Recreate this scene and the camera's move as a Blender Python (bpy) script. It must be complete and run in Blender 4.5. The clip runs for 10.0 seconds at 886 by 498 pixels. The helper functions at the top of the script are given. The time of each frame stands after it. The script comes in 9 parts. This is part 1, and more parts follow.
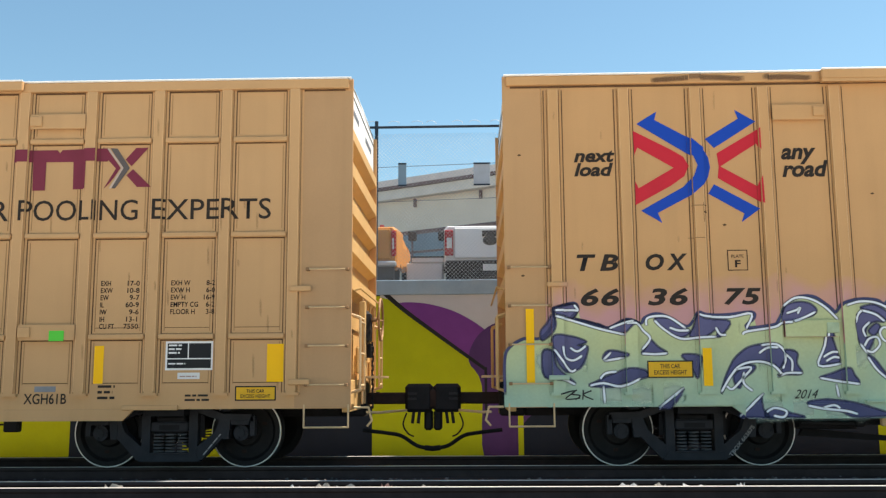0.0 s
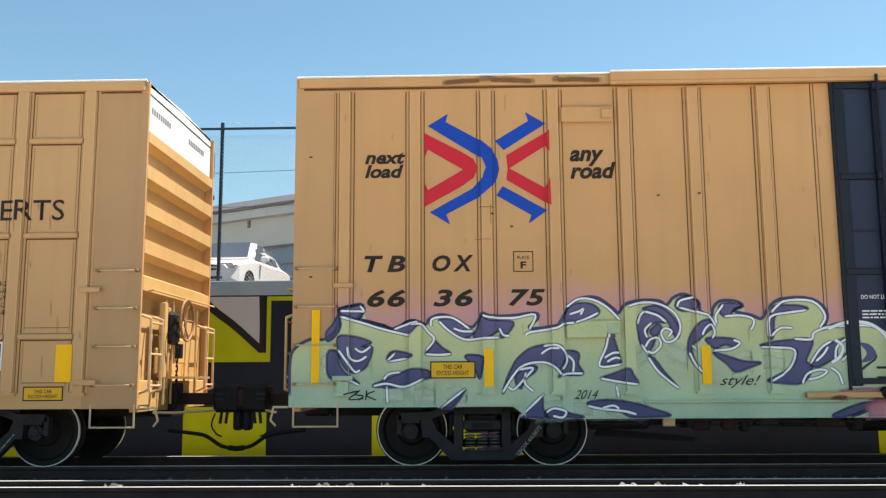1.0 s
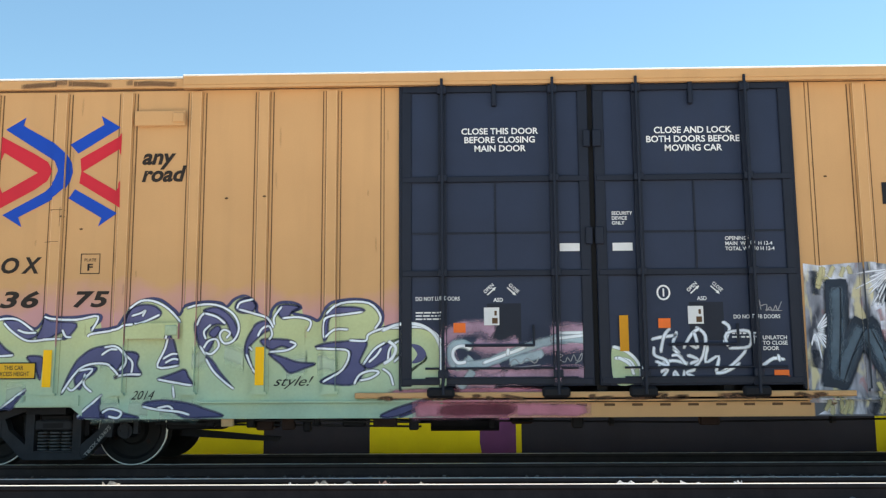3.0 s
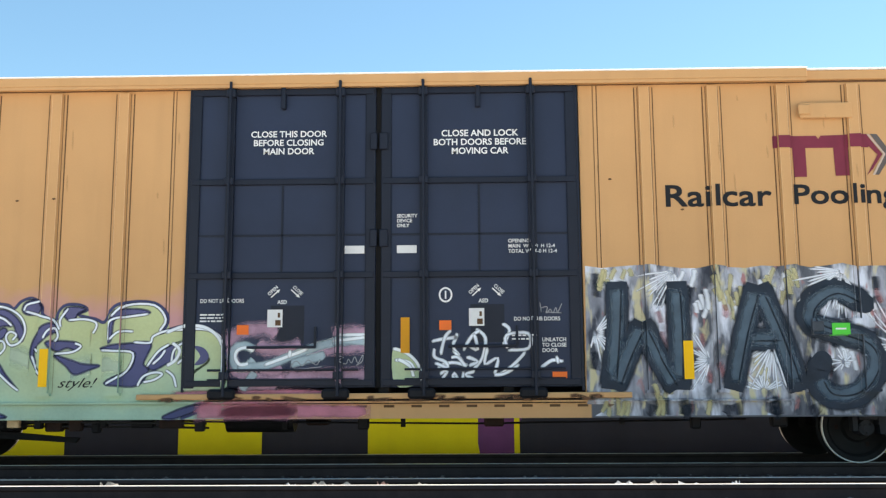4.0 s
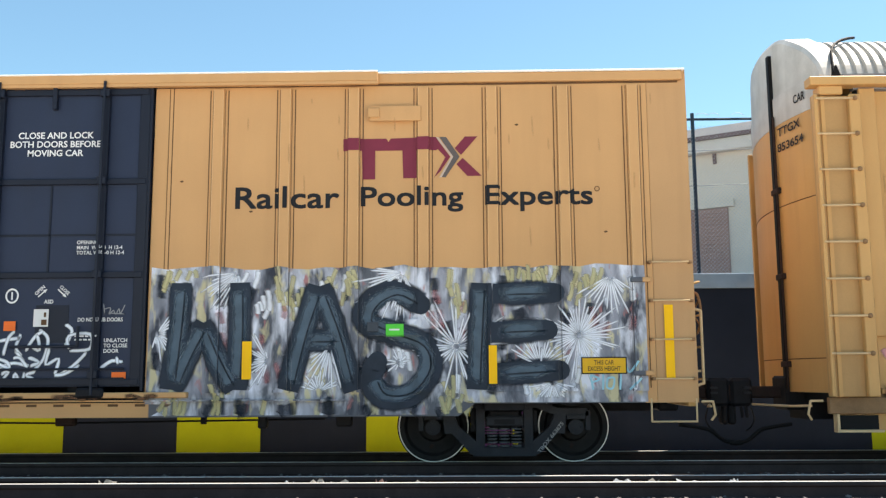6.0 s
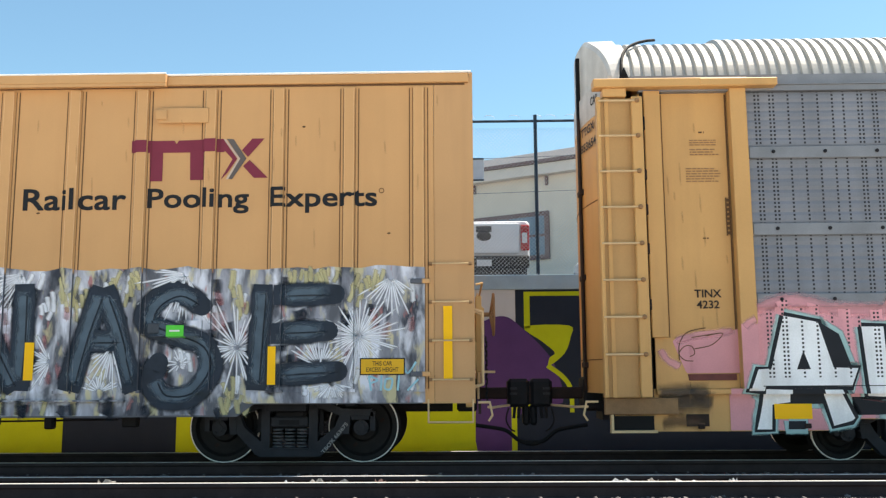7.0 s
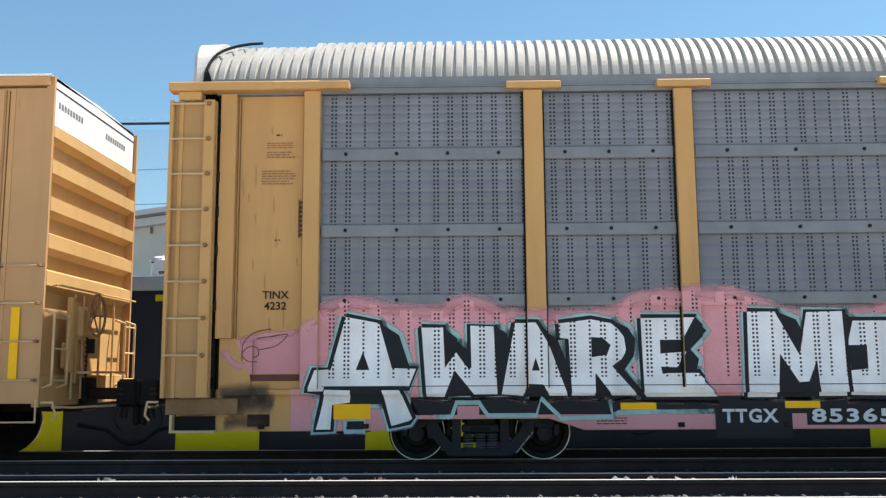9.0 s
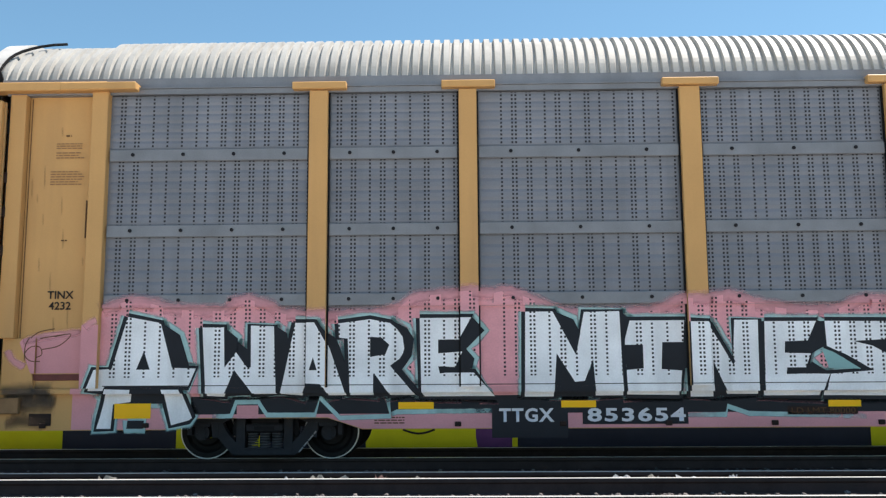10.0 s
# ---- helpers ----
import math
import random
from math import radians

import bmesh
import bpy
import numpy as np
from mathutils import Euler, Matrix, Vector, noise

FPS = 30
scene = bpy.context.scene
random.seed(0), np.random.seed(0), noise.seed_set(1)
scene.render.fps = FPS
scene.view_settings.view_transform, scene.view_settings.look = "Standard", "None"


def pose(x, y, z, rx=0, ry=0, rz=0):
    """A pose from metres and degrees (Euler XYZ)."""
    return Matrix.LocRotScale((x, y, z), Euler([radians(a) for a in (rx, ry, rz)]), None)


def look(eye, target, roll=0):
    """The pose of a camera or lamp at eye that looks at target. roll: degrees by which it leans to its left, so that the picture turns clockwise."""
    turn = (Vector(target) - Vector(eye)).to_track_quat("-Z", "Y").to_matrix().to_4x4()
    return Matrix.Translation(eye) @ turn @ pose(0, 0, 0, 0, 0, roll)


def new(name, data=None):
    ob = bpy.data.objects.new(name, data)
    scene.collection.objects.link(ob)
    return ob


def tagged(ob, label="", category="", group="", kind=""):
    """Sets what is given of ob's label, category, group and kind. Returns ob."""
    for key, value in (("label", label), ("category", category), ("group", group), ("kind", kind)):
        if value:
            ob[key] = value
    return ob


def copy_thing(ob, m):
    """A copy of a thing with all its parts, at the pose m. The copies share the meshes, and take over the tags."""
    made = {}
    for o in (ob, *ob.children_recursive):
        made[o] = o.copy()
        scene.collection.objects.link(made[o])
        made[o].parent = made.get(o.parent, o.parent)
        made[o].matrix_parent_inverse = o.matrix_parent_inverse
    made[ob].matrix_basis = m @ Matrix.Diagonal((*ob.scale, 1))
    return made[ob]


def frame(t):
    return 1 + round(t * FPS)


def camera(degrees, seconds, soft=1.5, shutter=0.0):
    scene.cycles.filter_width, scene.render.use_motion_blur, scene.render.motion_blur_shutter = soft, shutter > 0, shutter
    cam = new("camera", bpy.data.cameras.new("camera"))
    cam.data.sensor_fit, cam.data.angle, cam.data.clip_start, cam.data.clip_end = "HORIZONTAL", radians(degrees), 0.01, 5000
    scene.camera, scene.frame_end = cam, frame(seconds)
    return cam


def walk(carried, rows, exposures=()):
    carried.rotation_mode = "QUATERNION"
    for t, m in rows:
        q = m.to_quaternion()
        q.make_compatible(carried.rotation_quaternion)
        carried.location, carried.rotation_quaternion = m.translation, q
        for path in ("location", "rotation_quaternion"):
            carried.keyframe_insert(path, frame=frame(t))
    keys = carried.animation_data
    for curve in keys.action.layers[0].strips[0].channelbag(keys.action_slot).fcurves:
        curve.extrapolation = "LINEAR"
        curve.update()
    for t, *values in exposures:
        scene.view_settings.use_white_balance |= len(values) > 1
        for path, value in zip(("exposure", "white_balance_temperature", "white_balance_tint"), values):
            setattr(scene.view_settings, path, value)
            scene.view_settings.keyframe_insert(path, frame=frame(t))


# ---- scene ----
# ---------- camera, held nearly still ----------
EYE = 1.115                     # above the rail tops, which are z = 0
FACE = 11.3                     # distance of the train's near side
cam = camera(52.21, 10.0, soft=1.3)
HOLD = [  # seconds, yaw, pitch
    (0.0, 1.573, 8.22), (0.5, 1.575, 8.211), (1.0, 1.561, 8.175), (1.5, 1.555, 8.114), (2.0, 1.515, 8.067),
    (2.5, 1.476, 8.06), (4.0, 1.321, 8.099), (4.5, 1.265, 8.08), (5.0, 1.24, 8.04), (6.5, 1.205, 7.944),
    (7.0, 1.178, 7.94), (7.5, 1.159, 7.918), (8.0, 1.144, 7.902), (8.5, 1.146, 7.868), (9.0, 1.152, 7.821),
    (9.5, 1.184, 7.772), (10.0, 1.192, 7.716),
]
walk(cam, [(t, Matrix.Translation((0, 0, EYE)) @ pose(0, 0, 0, 0, 0, yaw) @ pose(0, 0, 0, 90 + pitch) @ pose(0, 0, 0, 0, 0, -0.343)) for t, yaw, pitch in HOLD],
     exposures=[(t, e - 0.1, k, 13) for t, e, k in ((0.0, 1.06, 7150), (1.5, 1.06, 7150), (2.5, 1.18, 7000), (4.0, 1.36, 7000), (4.5, 1.38, 7050), (5.0, 1.38, 7050), (6.5, 1.3, 7100), (7.5, 1.18, 7000), (8.5, 1.0, 6700), (9.0, 0.93, 6650), (10.0, 0.9, 6600))])
# how far the train has rolled to the left at each moment, in metres
RUN = [(0.0, 0.0), (0.5, 1.302), (1.0, 2.669), (1.5, 4.031), (2.0, 5.413), (2.5, 6.793), (4.0, 10.826), (4.5, 12.205), (5.0, 13.583),
       (6.5, 17.628), (7.0, 19.007), (7.5, 20.392), (8.0, 21.702), (8.5, 23.075), (9.0, 24.448), (9.5, 25.833), (10.0, 27.208)]

# ---------- light: high sun from behind the train, clear sky ----------
SUN_EL, SUN_X, SUN_Y = radians(64), 0.90, 0.43
world = bpy.data.worlds.new("sky")
scene.world = world
world.use_nodes = True
wn = world.node_tree.nodes
sky = wn.new("ShaderNodeTexSky")
sky.sky_type, sky.sun_disc = "NISHITA", False
sky.sun_elevation, sky.sun_rotation = SUN_EL, math.atan2(SUN_X, SUN_Y)
sky.air_density, sky.dust_density, sky.ozone_density = 1.0, 0.3, 1.5
tone = wn.new("ShaderNodeMix")
tone.data_type, tone.blend_type = "RGBA", "MULTIPLY"
tone.inputs["Factor"].default_value, tone.inputs["B"].default_value = 1.0, (0.76, 1.0, 0.97, 1)
world.node_tree.links.new(sky.outputs[0], tone.inputs["A"])
world.node_tree.links.new(tone.outputs["Result"], wn["Background"].inputs[0])
wn["Background"].inputs[1].default_value = 0.096
sun = new("sun", bpy.data.lights.new("sun", "SUN"))
sun.data.energy, sun.data.angle, sun.data.color = 5.0, radians(0.53), (1.0, 0.95, 0.86)
flat = math.cos(SUN_EL)
sun.matrix_world = look((0, 0, 0), (-SUN_X * flat, -SUN_Y * flat, -math.sin(SUN_EL)))

# ---------- materials ----------
def surface(name, colour, rough=0.6, metal=0.0, vary=0.12, scale=3.0, fine=60.0, bump=0.05, streak=0.0, dirt=None, dirt_amount=0.0, spec=0.2, island=0.0):
    """Painted or raw surface: broad and fine variation, vertical streaks, patches of dirt, fine relief."""
    m = bpy.data.materials.new(name)
    m.use_nodes = True
    nt = m.node_tree
    n, l = nt.nodes, nt.links
    b = n["Principled BSDF"]
    b.inputs["Roughness"].default_value, b.inputs["Metallic"].default_value = rough, metal
    b.inputs["Specular IOR Level"].default_value = spec
    co = n.new("ShaderNodeTexCoord")
    big, small = n.new("ShaderNodeTexNoise"), n.new("ShaderNodeTexNoise")
    big.inputs["Scale"].default_value, big.inputs["Detail"].default_value = scale, 6
    small.inputs["Scale"].default_value, small.inputs["Detail"].default_value = fine, 4
    l.new(co.outputs["Object"], big.inputs["Vector"])
    l.new(co.outputs["Object"], small.inputs["Vector"])
    add = n.new("ShaderNodeMath")
    add.operation = "MULTIPLY_ADD"
    l.new(small.outputs["Fac"], add.inputs[0])
    add.inputs[1].default_value = 0.4
    l.new(big.outputs["Fac"], add.inputs[2])
    ramp = n.new("ShaderNodeMapRange")
    l.new(add.outputs[0], ramp.inputs["Value"])
    ramp.inputs["From Min"].default_value, ramp.inputs["From Max"].default_value = 0.4, 1.0
    ramp.inputs["To Min"].default_value, ramp.inputs["To Max"].default_value = 1 - vary, 1 + vary
    value = ramp.outputs[0]
    if island:
        geo, mul = n.new("ShaderNodeNewGeometry"), n.new("ShaderNodeMath")
        r2 = n.new("ShaderNodeMapRange")
        l.new(geo.outputs["Random Per Island"], r2.inputs["Value"])
        r2.inputs["To Min"].default_value, r2.inputs["To Max"].default_value = 1 - island, 1 + island
        mul.operation = "MULTIPLY"
        l.new(value, mul.inputs[0])
        l.new(r2.outputs[0], mul.inputs[1])
        value = mul.outputs[0]
    hsv = n.new("ShaderNodeHueSaturation")
    hsv.inputs["Color"].default_value = (*colour, 1)
    l.new(value, hsv.inputs["Value"])
    out = hsv.outputs[0]
    if streak or dirt:
        mp, st = n.new("ShaderNodeMapping"), n.new("ShaderNodeTexNoise")
        mp.inputs["Scale"].default_value = (4, 4, 0.35) if streak else (1.3, 1.3, 1.3)
        l.new(co.outputs["Object"], mp.inputs["Vector"])
        l.new(mp.outputs[0], st.inputs["Vector"])
        st.inputs["Scale"].default_value, st.inputs["Detail"].default_value = 1.0, 7
        r3, mix = n.new("ShaderNodeMapRange"), n.new("ShaderNodeMix")
        l.new(st.outputs["Fac"], r3.inputs["Value"])
        r3.inputs["From Min"].default_value, r3.inputs["From Max"].default_value = 0.5, 0.8
        r3.inputs["To Max"].default_value = max(streak, dirt_amount)
        mix.data_type = "RGBA"
        l.new(r3.outputs[0], mix.inputs["Factor"])
        l.new(out, mix.inputs["A"])
        mix.inputs["B"].default_value = (*(dirt or tuple(0.4 * c for c in colour)), 1)
        out = mix.outputs["Result"]
    l.new(out, b.inputs["Base Color"])
    if bump:
        bp = n.new("ShaderNodeBump")
        bp.inputs["Strength"].default_value, bp.inputs["Distance"].default_value = bump, 0.02
        l.new(add.outputs[0], bp.inputs["Height"])
        l.new(bp.outputs[0], b.inputs["Normal"])
    return m


def sprayed(name, colour, strength=1.0, vary=0.2, scale=3.0):
    """Spray paint that lets the surface below show where it is thin."""
    m = surface(name, colour, 0.55, vary=vary, scale=scale, bump=0)
    n, l = m.node_tree.nodes, m.node_tree.links
    at, no, co, add, cut, mix, clear = (n.new("ShaderNode" + k) for k in ("Attribute", "TexNoise", "TexCoord", "Math", "MapRange", "MixShader", "BsdfTransparent"))
    at.attribute_name = "cover"
    l.new(co.outputs["Object"], no.inputs["Vector"])
    no.inputs["Scale"].default_value, no.inputs["Detail"].default_value = 9, 6
    add.operation = "MULTIPLY_ADD"
    l.new(no.outputs["Fac"], add.inputs[0])
    add.inputs[1].default_value = 0.6
    l.new(at.outputs["Fac"], add.inputs[2])
    l.new(add.outputs[0], cut.inputs["Value"])
    cut.inputs["From Min"].default_value, cut.inputs["From Max"].default_value, cut.inputs["To Max"].default_value = 0.36, 1.1, strength
    l.new(cut.outputs[0], mix.inputs[0])
    l.new(clear.outputs[0], mix.inputs[1])
    l.new(n["Principled BSDF"].outputs[0], mix.inputs[2])
    l.new(mix.outputs[0], n["Material Output"].inputs["Surface"])
    return m


TAN = surface("tan_paint", (0.59, 0.331, 0.147), 0.5, vary=0.07, scale=0.9, streak=0.14, dirt=(0.27, 0.15, 0.07), bump=0.12)
CORNER = surface("browned_corner_paint", (0.53, 0.305, 0.145), 0.55, vary=0.08, scale=0.9, streak=0.2, dirt=(0.25, 0.14, 0.07), bump=0.12)
TAN_A = surface("faded_tan_paint", (0.565, 0.335, 0.16), 0.55, vary=0.07, scale=0.9, streak=0.16, dirt=(0.26, 0.15, 0.075), bump=0.12)
TAN_END = surface("dirty_tan_end_paint", (0.57, 0.36, 0.15), 0.55, vary=0.08, scale=1.2, streak=0.22, dirt=(0.27, 0.155, 0.07), bump=0.12)
YELLOW_TAN = surface("rack_yellow_paint", (0.58, 0.33, 0.128), 0.5, vary=0.08, scale=1.0, streak=0.25, dirt=(0.24, 0.14, 0.07), bump=0.1)
# dark brown of seams and grime, also of shade lines painted beside parts
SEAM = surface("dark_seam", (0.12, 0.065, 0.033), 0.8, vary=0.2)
# brown that paints the shade on the posts' sloping webs
WEB_SHADE = surface("brown_web_shade", (0.21, 0.118, 0.055), 0.8, vary=0.2)
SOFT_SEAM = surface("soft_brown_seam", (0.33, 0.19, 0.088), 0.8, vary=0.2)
# pale tan that paints the highlight on post edges
EDGE_HIGHLIGHT = surface("pale_edge_highlight", (0.70, 0.44, 0.23), 0.5, vary=0.12)
ROOF_WHITE = surface("white_roof_paint", (0.8, 0.79, 0.76), 0.45, vary=0.06, streak=0.15, dirt=(0.5, 0.45, 0.38))
NAVY = surface("navy_door_paint", (0.021, 0.031, 0.063), 0.5, spec=0.25, vary=0.15, scale=1.2, streak=0.2, dirt=(0.024, 0.028, 0.04), bump=0.1)
NAVY_DARK = surface("navy_rib_paint", (0.010, 0.014, 0.027), 0.5, vary=0.15, spec=0.25)
IRON = surface("dirty_black_iron", (0.012, 0.012, 0.015), 0.7, spec=0.2, vary=0.35, scale=6, dirt=(0.028, 0.02, 0.017), dirt_amount=0.5)
FRAME_IRON = surface("worn_side_frame_iron", (0.027, 0.028, 0.034), 0.65, vary=0.3, scale=5, dirt=(0.03, 0.025, 0.022), dirt_amount=0.5)
SPRING_STEEL = surface("worn_spring_steel", (0.075, 0.078, 0.085), 0.55, vary=0.25, scale=9)
RUST = surface("rusty_iron", (0.032, 0.018, 0.015), 0.8, spec=0.2, vary=0.35, scale=8, dirt=(0.02, 0.018, 0.018), dirt_amount=0.6)
WHEEL = surface("wheel_steel", (0.012, 0.011, 0.012), 0.65, 0.0, spec=0.25, vary=0.3, scale=8, dirt=(0.03, 0.02, 0.015), dirt_amount=0.6)
# polished steel, its sun glint put into a pale, barely metallic colour
TREAD = surface("polished_glint_steel", (0.7, 0.68, 0.66), 0.35, 0.25, vary=0.1)
RAIL_SIDE = surface("rusty_rail", (0.06, 0.040, 0.037), 0.85, spec=0.2, vary=0.3, scale=5, dirt=(0.04, 0.032, 0.032), dirt_amount=0.7)
RUNG_BOLT = surface("brown_bolt", (0.30, 0.17, 0.085), 0.6, vary=0.2)
SILVER = surface("bare_grab_iron", (0.62, 0.44, 0.25), 0.45, vary=0.15)
SCREEN_BAND = surface("galvanised_band", (0.215, 0.226, 0.248), 0.5, 0.2, vary=0.22, scale=2, streak=0.3, dirt=(0.16, 0.16, 0.17))
ROOF_GALV = surface("galvanised_roof", (0.42, 0.41, 0.385), 0.55, 0.1, vary=0.2, scale=2, streak=0.5, dirt=(0.26, 0.24, 0.22))
# black of rubber parts, also painted as shade in gaps and recesses
RUBBER_AND_SHADE = surface("black_rubber_and_shade", (0.007, 0.007, 0.008), 0.7, spec=0.2, vary=0.2)
BLACK = surface("black_paint", (0.013, 0.014, 0.018), 0.5, vary=0.15)
BROWN_BLACK = surface("stencil_black", (0.03, 0.022, 0.018), 0.6, vary=0.2)
WHITE = surface("white_paint", (0.78, 0.78, 0.78), 0.5, vary=0.06)
MAROON = surface("maroon_paint", (0.20, 0.03, 0.055), 0.5, vary=0.1)
LOGO_BLUE = surface("logo_blue", (0.005, 0.06, 0.42), 0.45, vary=0.06)
LOGO_RED = surface("logo_red", (0.58, 0.022, 0.04), 0.45, vary=0.06)
REFLECT = surface("yellow_reflector", (1.0, 0.53, 0.003), 0.35, vary=0.05)
AMBER = surface("amber_reflector", (0.62, 0.27, 0.01), 0.4, vary=0.08)
LABEL_YELLOW = surface("label_yellow", (0.72, 0.40, 0.02), 0.45, vary=0.08)
GREEN_TAG = surface("green_tag", (0.08, 0.62, 0.06), 0.45, vary=0.05)
ORANGE_TAG = surface("orange_tag", (0.85, 0.17, 0.03), 0.45, vary=0.08)
PAPER = surface("white_sticker", (0.7, 0.7, 0.7), 0.55, vary=0.08)
WALL_DARK = surface("charcoal_wall_paint", (0.014, 0.021, 0.036), 0.9, spec=0.2, vary=0.18, scale=1.5, streak=0.25, dirt=(0.026, 0.034, 0.05))
WALL_LIME = surface("lime_wall_paint", (0.39, 0.45, 0.010), 0.75, vary=0.1, scale=2, streak=0.15, dirt=(0.26, 0.27, 0.02))
WALL_PURPLE = surface("purple_wall_paint", (0.16, 0.045, 0.24), 0.8, vary=0.1)
WALL_DEEP = surface("deep_purple_wall_paint", (0.075, 0.035, 0.13), 0.8, vary=0.1)
WALL_GREY = surface("pale_grey_wall_paint", (0.44, 0.465, 0.50), 0.85, vary=0.08, scale=1.5)
COPING = surface("blue_grey_coping", (0.26, 0.37, 0.47), 0.8, vary=0.15, scale=2, dirt=(0.4, 0.42, 0.42), dirt_amount=0.6)
CONCRETE = surface("concrete", (0.42, 0.39, 0.35), 0.85, vary=0.12, scale=2, bump=0.3)
BALLAST = surface("ballast_stone", (0.15, 0.132, 0.127), 0.9, vary=0.25, scale=4, bump=0.3, island=0.4)
# made pale to throw sunlight back onto the train's near side
GROUND = surface("pale_bounce_ground", (0.60, 0.545, 0.485), 0.95, vary=0.15, scale=0.6, fine=12, bump=0.3)
EARTH = surface("dark_gravel_ground", (0.05, 0.043, 0.043), 0.95, spec=0.1, vary=0.3, scale=2, fine=25, bump=0.8)
TIE = surface("creosoted_tie", (0.028, 0.023, 0.021), 0.9, vary=0.3, scale=6, bump=0.4)
ASPHALT = surface("lot_asphalt", (0.07, 0.07, 0.07), 0.9, vary=0.15)
FENCE = surface("galvanised_wire", (0.45, 0.48, 0.51), 0.5, 0.0, vary=0.1)
FENCE_POST = surface("dark_fence_pipe", (0.03, 0.045, 0.065), 0.5, 0.2, vary=0.15)
STUCCO = surface("beige_stucco", (0.74, 0.655, 0.555), 0.9, vary=0.06, scale=1.2, bump=0.15)
ROOF_EDGE = surface("brown_roof_edge", (0.16, 0.10, 0.10), 0.7, vary=0.15)
SHUTTER = surface("brown_shutter", (0.36, 0.22, 0.19), 0.6, vary=0.1)
GLASS_DARK = surface("dark_window_glass", (0.012, 0.02, 0.03), 0.22, vary=0.1, bump=0, spec=0.2)
# lighter blue base carries a painted sky reflection
WINDOW_SKY = surface("sky_tinted_window_glass", (0.13, 0.19, 0.25), 0.12, vary=0.2, scale=0.8, bump=0, spec=0.6)
# blue-grey base raised to hold the windscreen's reflection
CAR_GLASS = surface("sky_tinted_car_glass", (0.11, 0.15, 0.21), 0.08, vary=0.08, bump=0, spec=0.6)
CAR_WHITE = surface("white_car_paint", (0.74, 0.75, 0.77), 0.25, vary=0.03, bump=0, spec=0.5)
CAR_SILVER = surface("silver_car_paint", (0.45, 0.47, 0.5), 0.28, 0.4, vary=0.03, bump=0, spec=0.5)
CAR_ORANGE = surface("orange_truck_paint", (0.56, 0.215, 0.02), 0.4, vary=0.06, bump=0, spec=0.5)
CAR_BLACK = surface("black_car_plastic", (0.02, 0.02, 0.022), 0.5, vary=0.1, bump=0)
LAMP_RED = surface("red_tail_lamp", (0.4, 0.02, 0.03), 0.2, vary=0.05, bump=0)
CHROME = surface("chrome", (0.7, 0.7, 0.72), 0.15, 1.0, vary=0.04, bump=0)

# ---------- building helpers ----------
from mathutils.geometry import tessellate_polygon


def part(name, bm, material, parent=None, label="", at=None, smooth=False):
    me = bpy.data.meshes.new(name)
    bm.to_mesh(me)
    bm.free()
    me.materials.append(material)
    if smooth:
        for p in me.polygons:
            p.use_smooth = True
    ob = new(name, me)
    ob.parent = parent
    if at:
        ob.location = at
    if label:
        ob["label"] = label
    return ob


def share(name, me, parent, at, label=""):
    """A further piece on the same mesh."""
    ob = new(name, me)
    ob.parent, ob.location = parent, at
    if label:
        ob["label"] = label
    return ob


def thing(name, label, category, at=(0, 0, 0), group="", kind=""):
    ob = new(name)
    ob.location = at
    return tagged(ob, label, category, group, kind)


def box(bm, x0, x1, y0, y1, z0, z1, bevel=0.0):
    got = bmesh.ops.create_cube(bm, size=1.0, matrix=Matrix.LocRotScale(((x0 + x1) / 2, (y0 + y1) / 2, (z0 + z1) / 2), None, (x1 - x0, y1 - y0, z1 - z0)))
    if bevel:
        edges = {e for v in got["verts"] for e in v.link_edges}
        bmesh.ops.bevel(bm, geom=list(edges), offset=bevel, segments=1, affect="EDGES")
    return bm


def one_box(*a):
    return box(bmesh.new(), *a)


def rod(bm, a, b, r, seg=8, r2=None):
    a, b = Vector(a), Vector(b)
    d = b - a
    m = Matrix.Translation((a + b) / 2) @ d.to_track_quat("Z", "Y").to_matrix().to_4x4()
    bmesh.ops.create_cone(bm, cap_ends=True, segments=seg, radius1=r, radius2=r if r2 is None else r2, depth=d.length, matrix=m)
    return bm


def pipe(bm, pts, r, seg=6):
    for a, b in zip(pts, pts[1:]):
        rod(bm, a, b, r, seg)
    for p in pts[1:-1]:
        bmesh.ops.create_icosphere(bm, subdivisions=1, radius=r * 1.02, matrix=Matrix.Translation(p))
    return bm


def extrude(bm, outline, y0, y1, axis="y"):
    """A prism: an outline in x and z drawn out along y (or in y and z along x, or x and y along z)."""
    def at(p, d):
        return {"y": (p[0], d, p[1]), "x": (d, p[0], p[1]), "z": (p[0], p[1], d)}[axis]
    a, b = [bm.verts.new(at(p, y0)) for p in outline], [bm.verts.new(at(p, y1)) for p in outline]
    bm.faces.new(a)
    bm.faces.new(b[::-1])
    for i in range(len(a)):
        j = (i + 1) % len(a)
        bm.faces.new((a[j], a[i], b[i], b[j]))
    bmesh.ops.recalc_face_normals(bm, faces=bm.faces)
    return bm


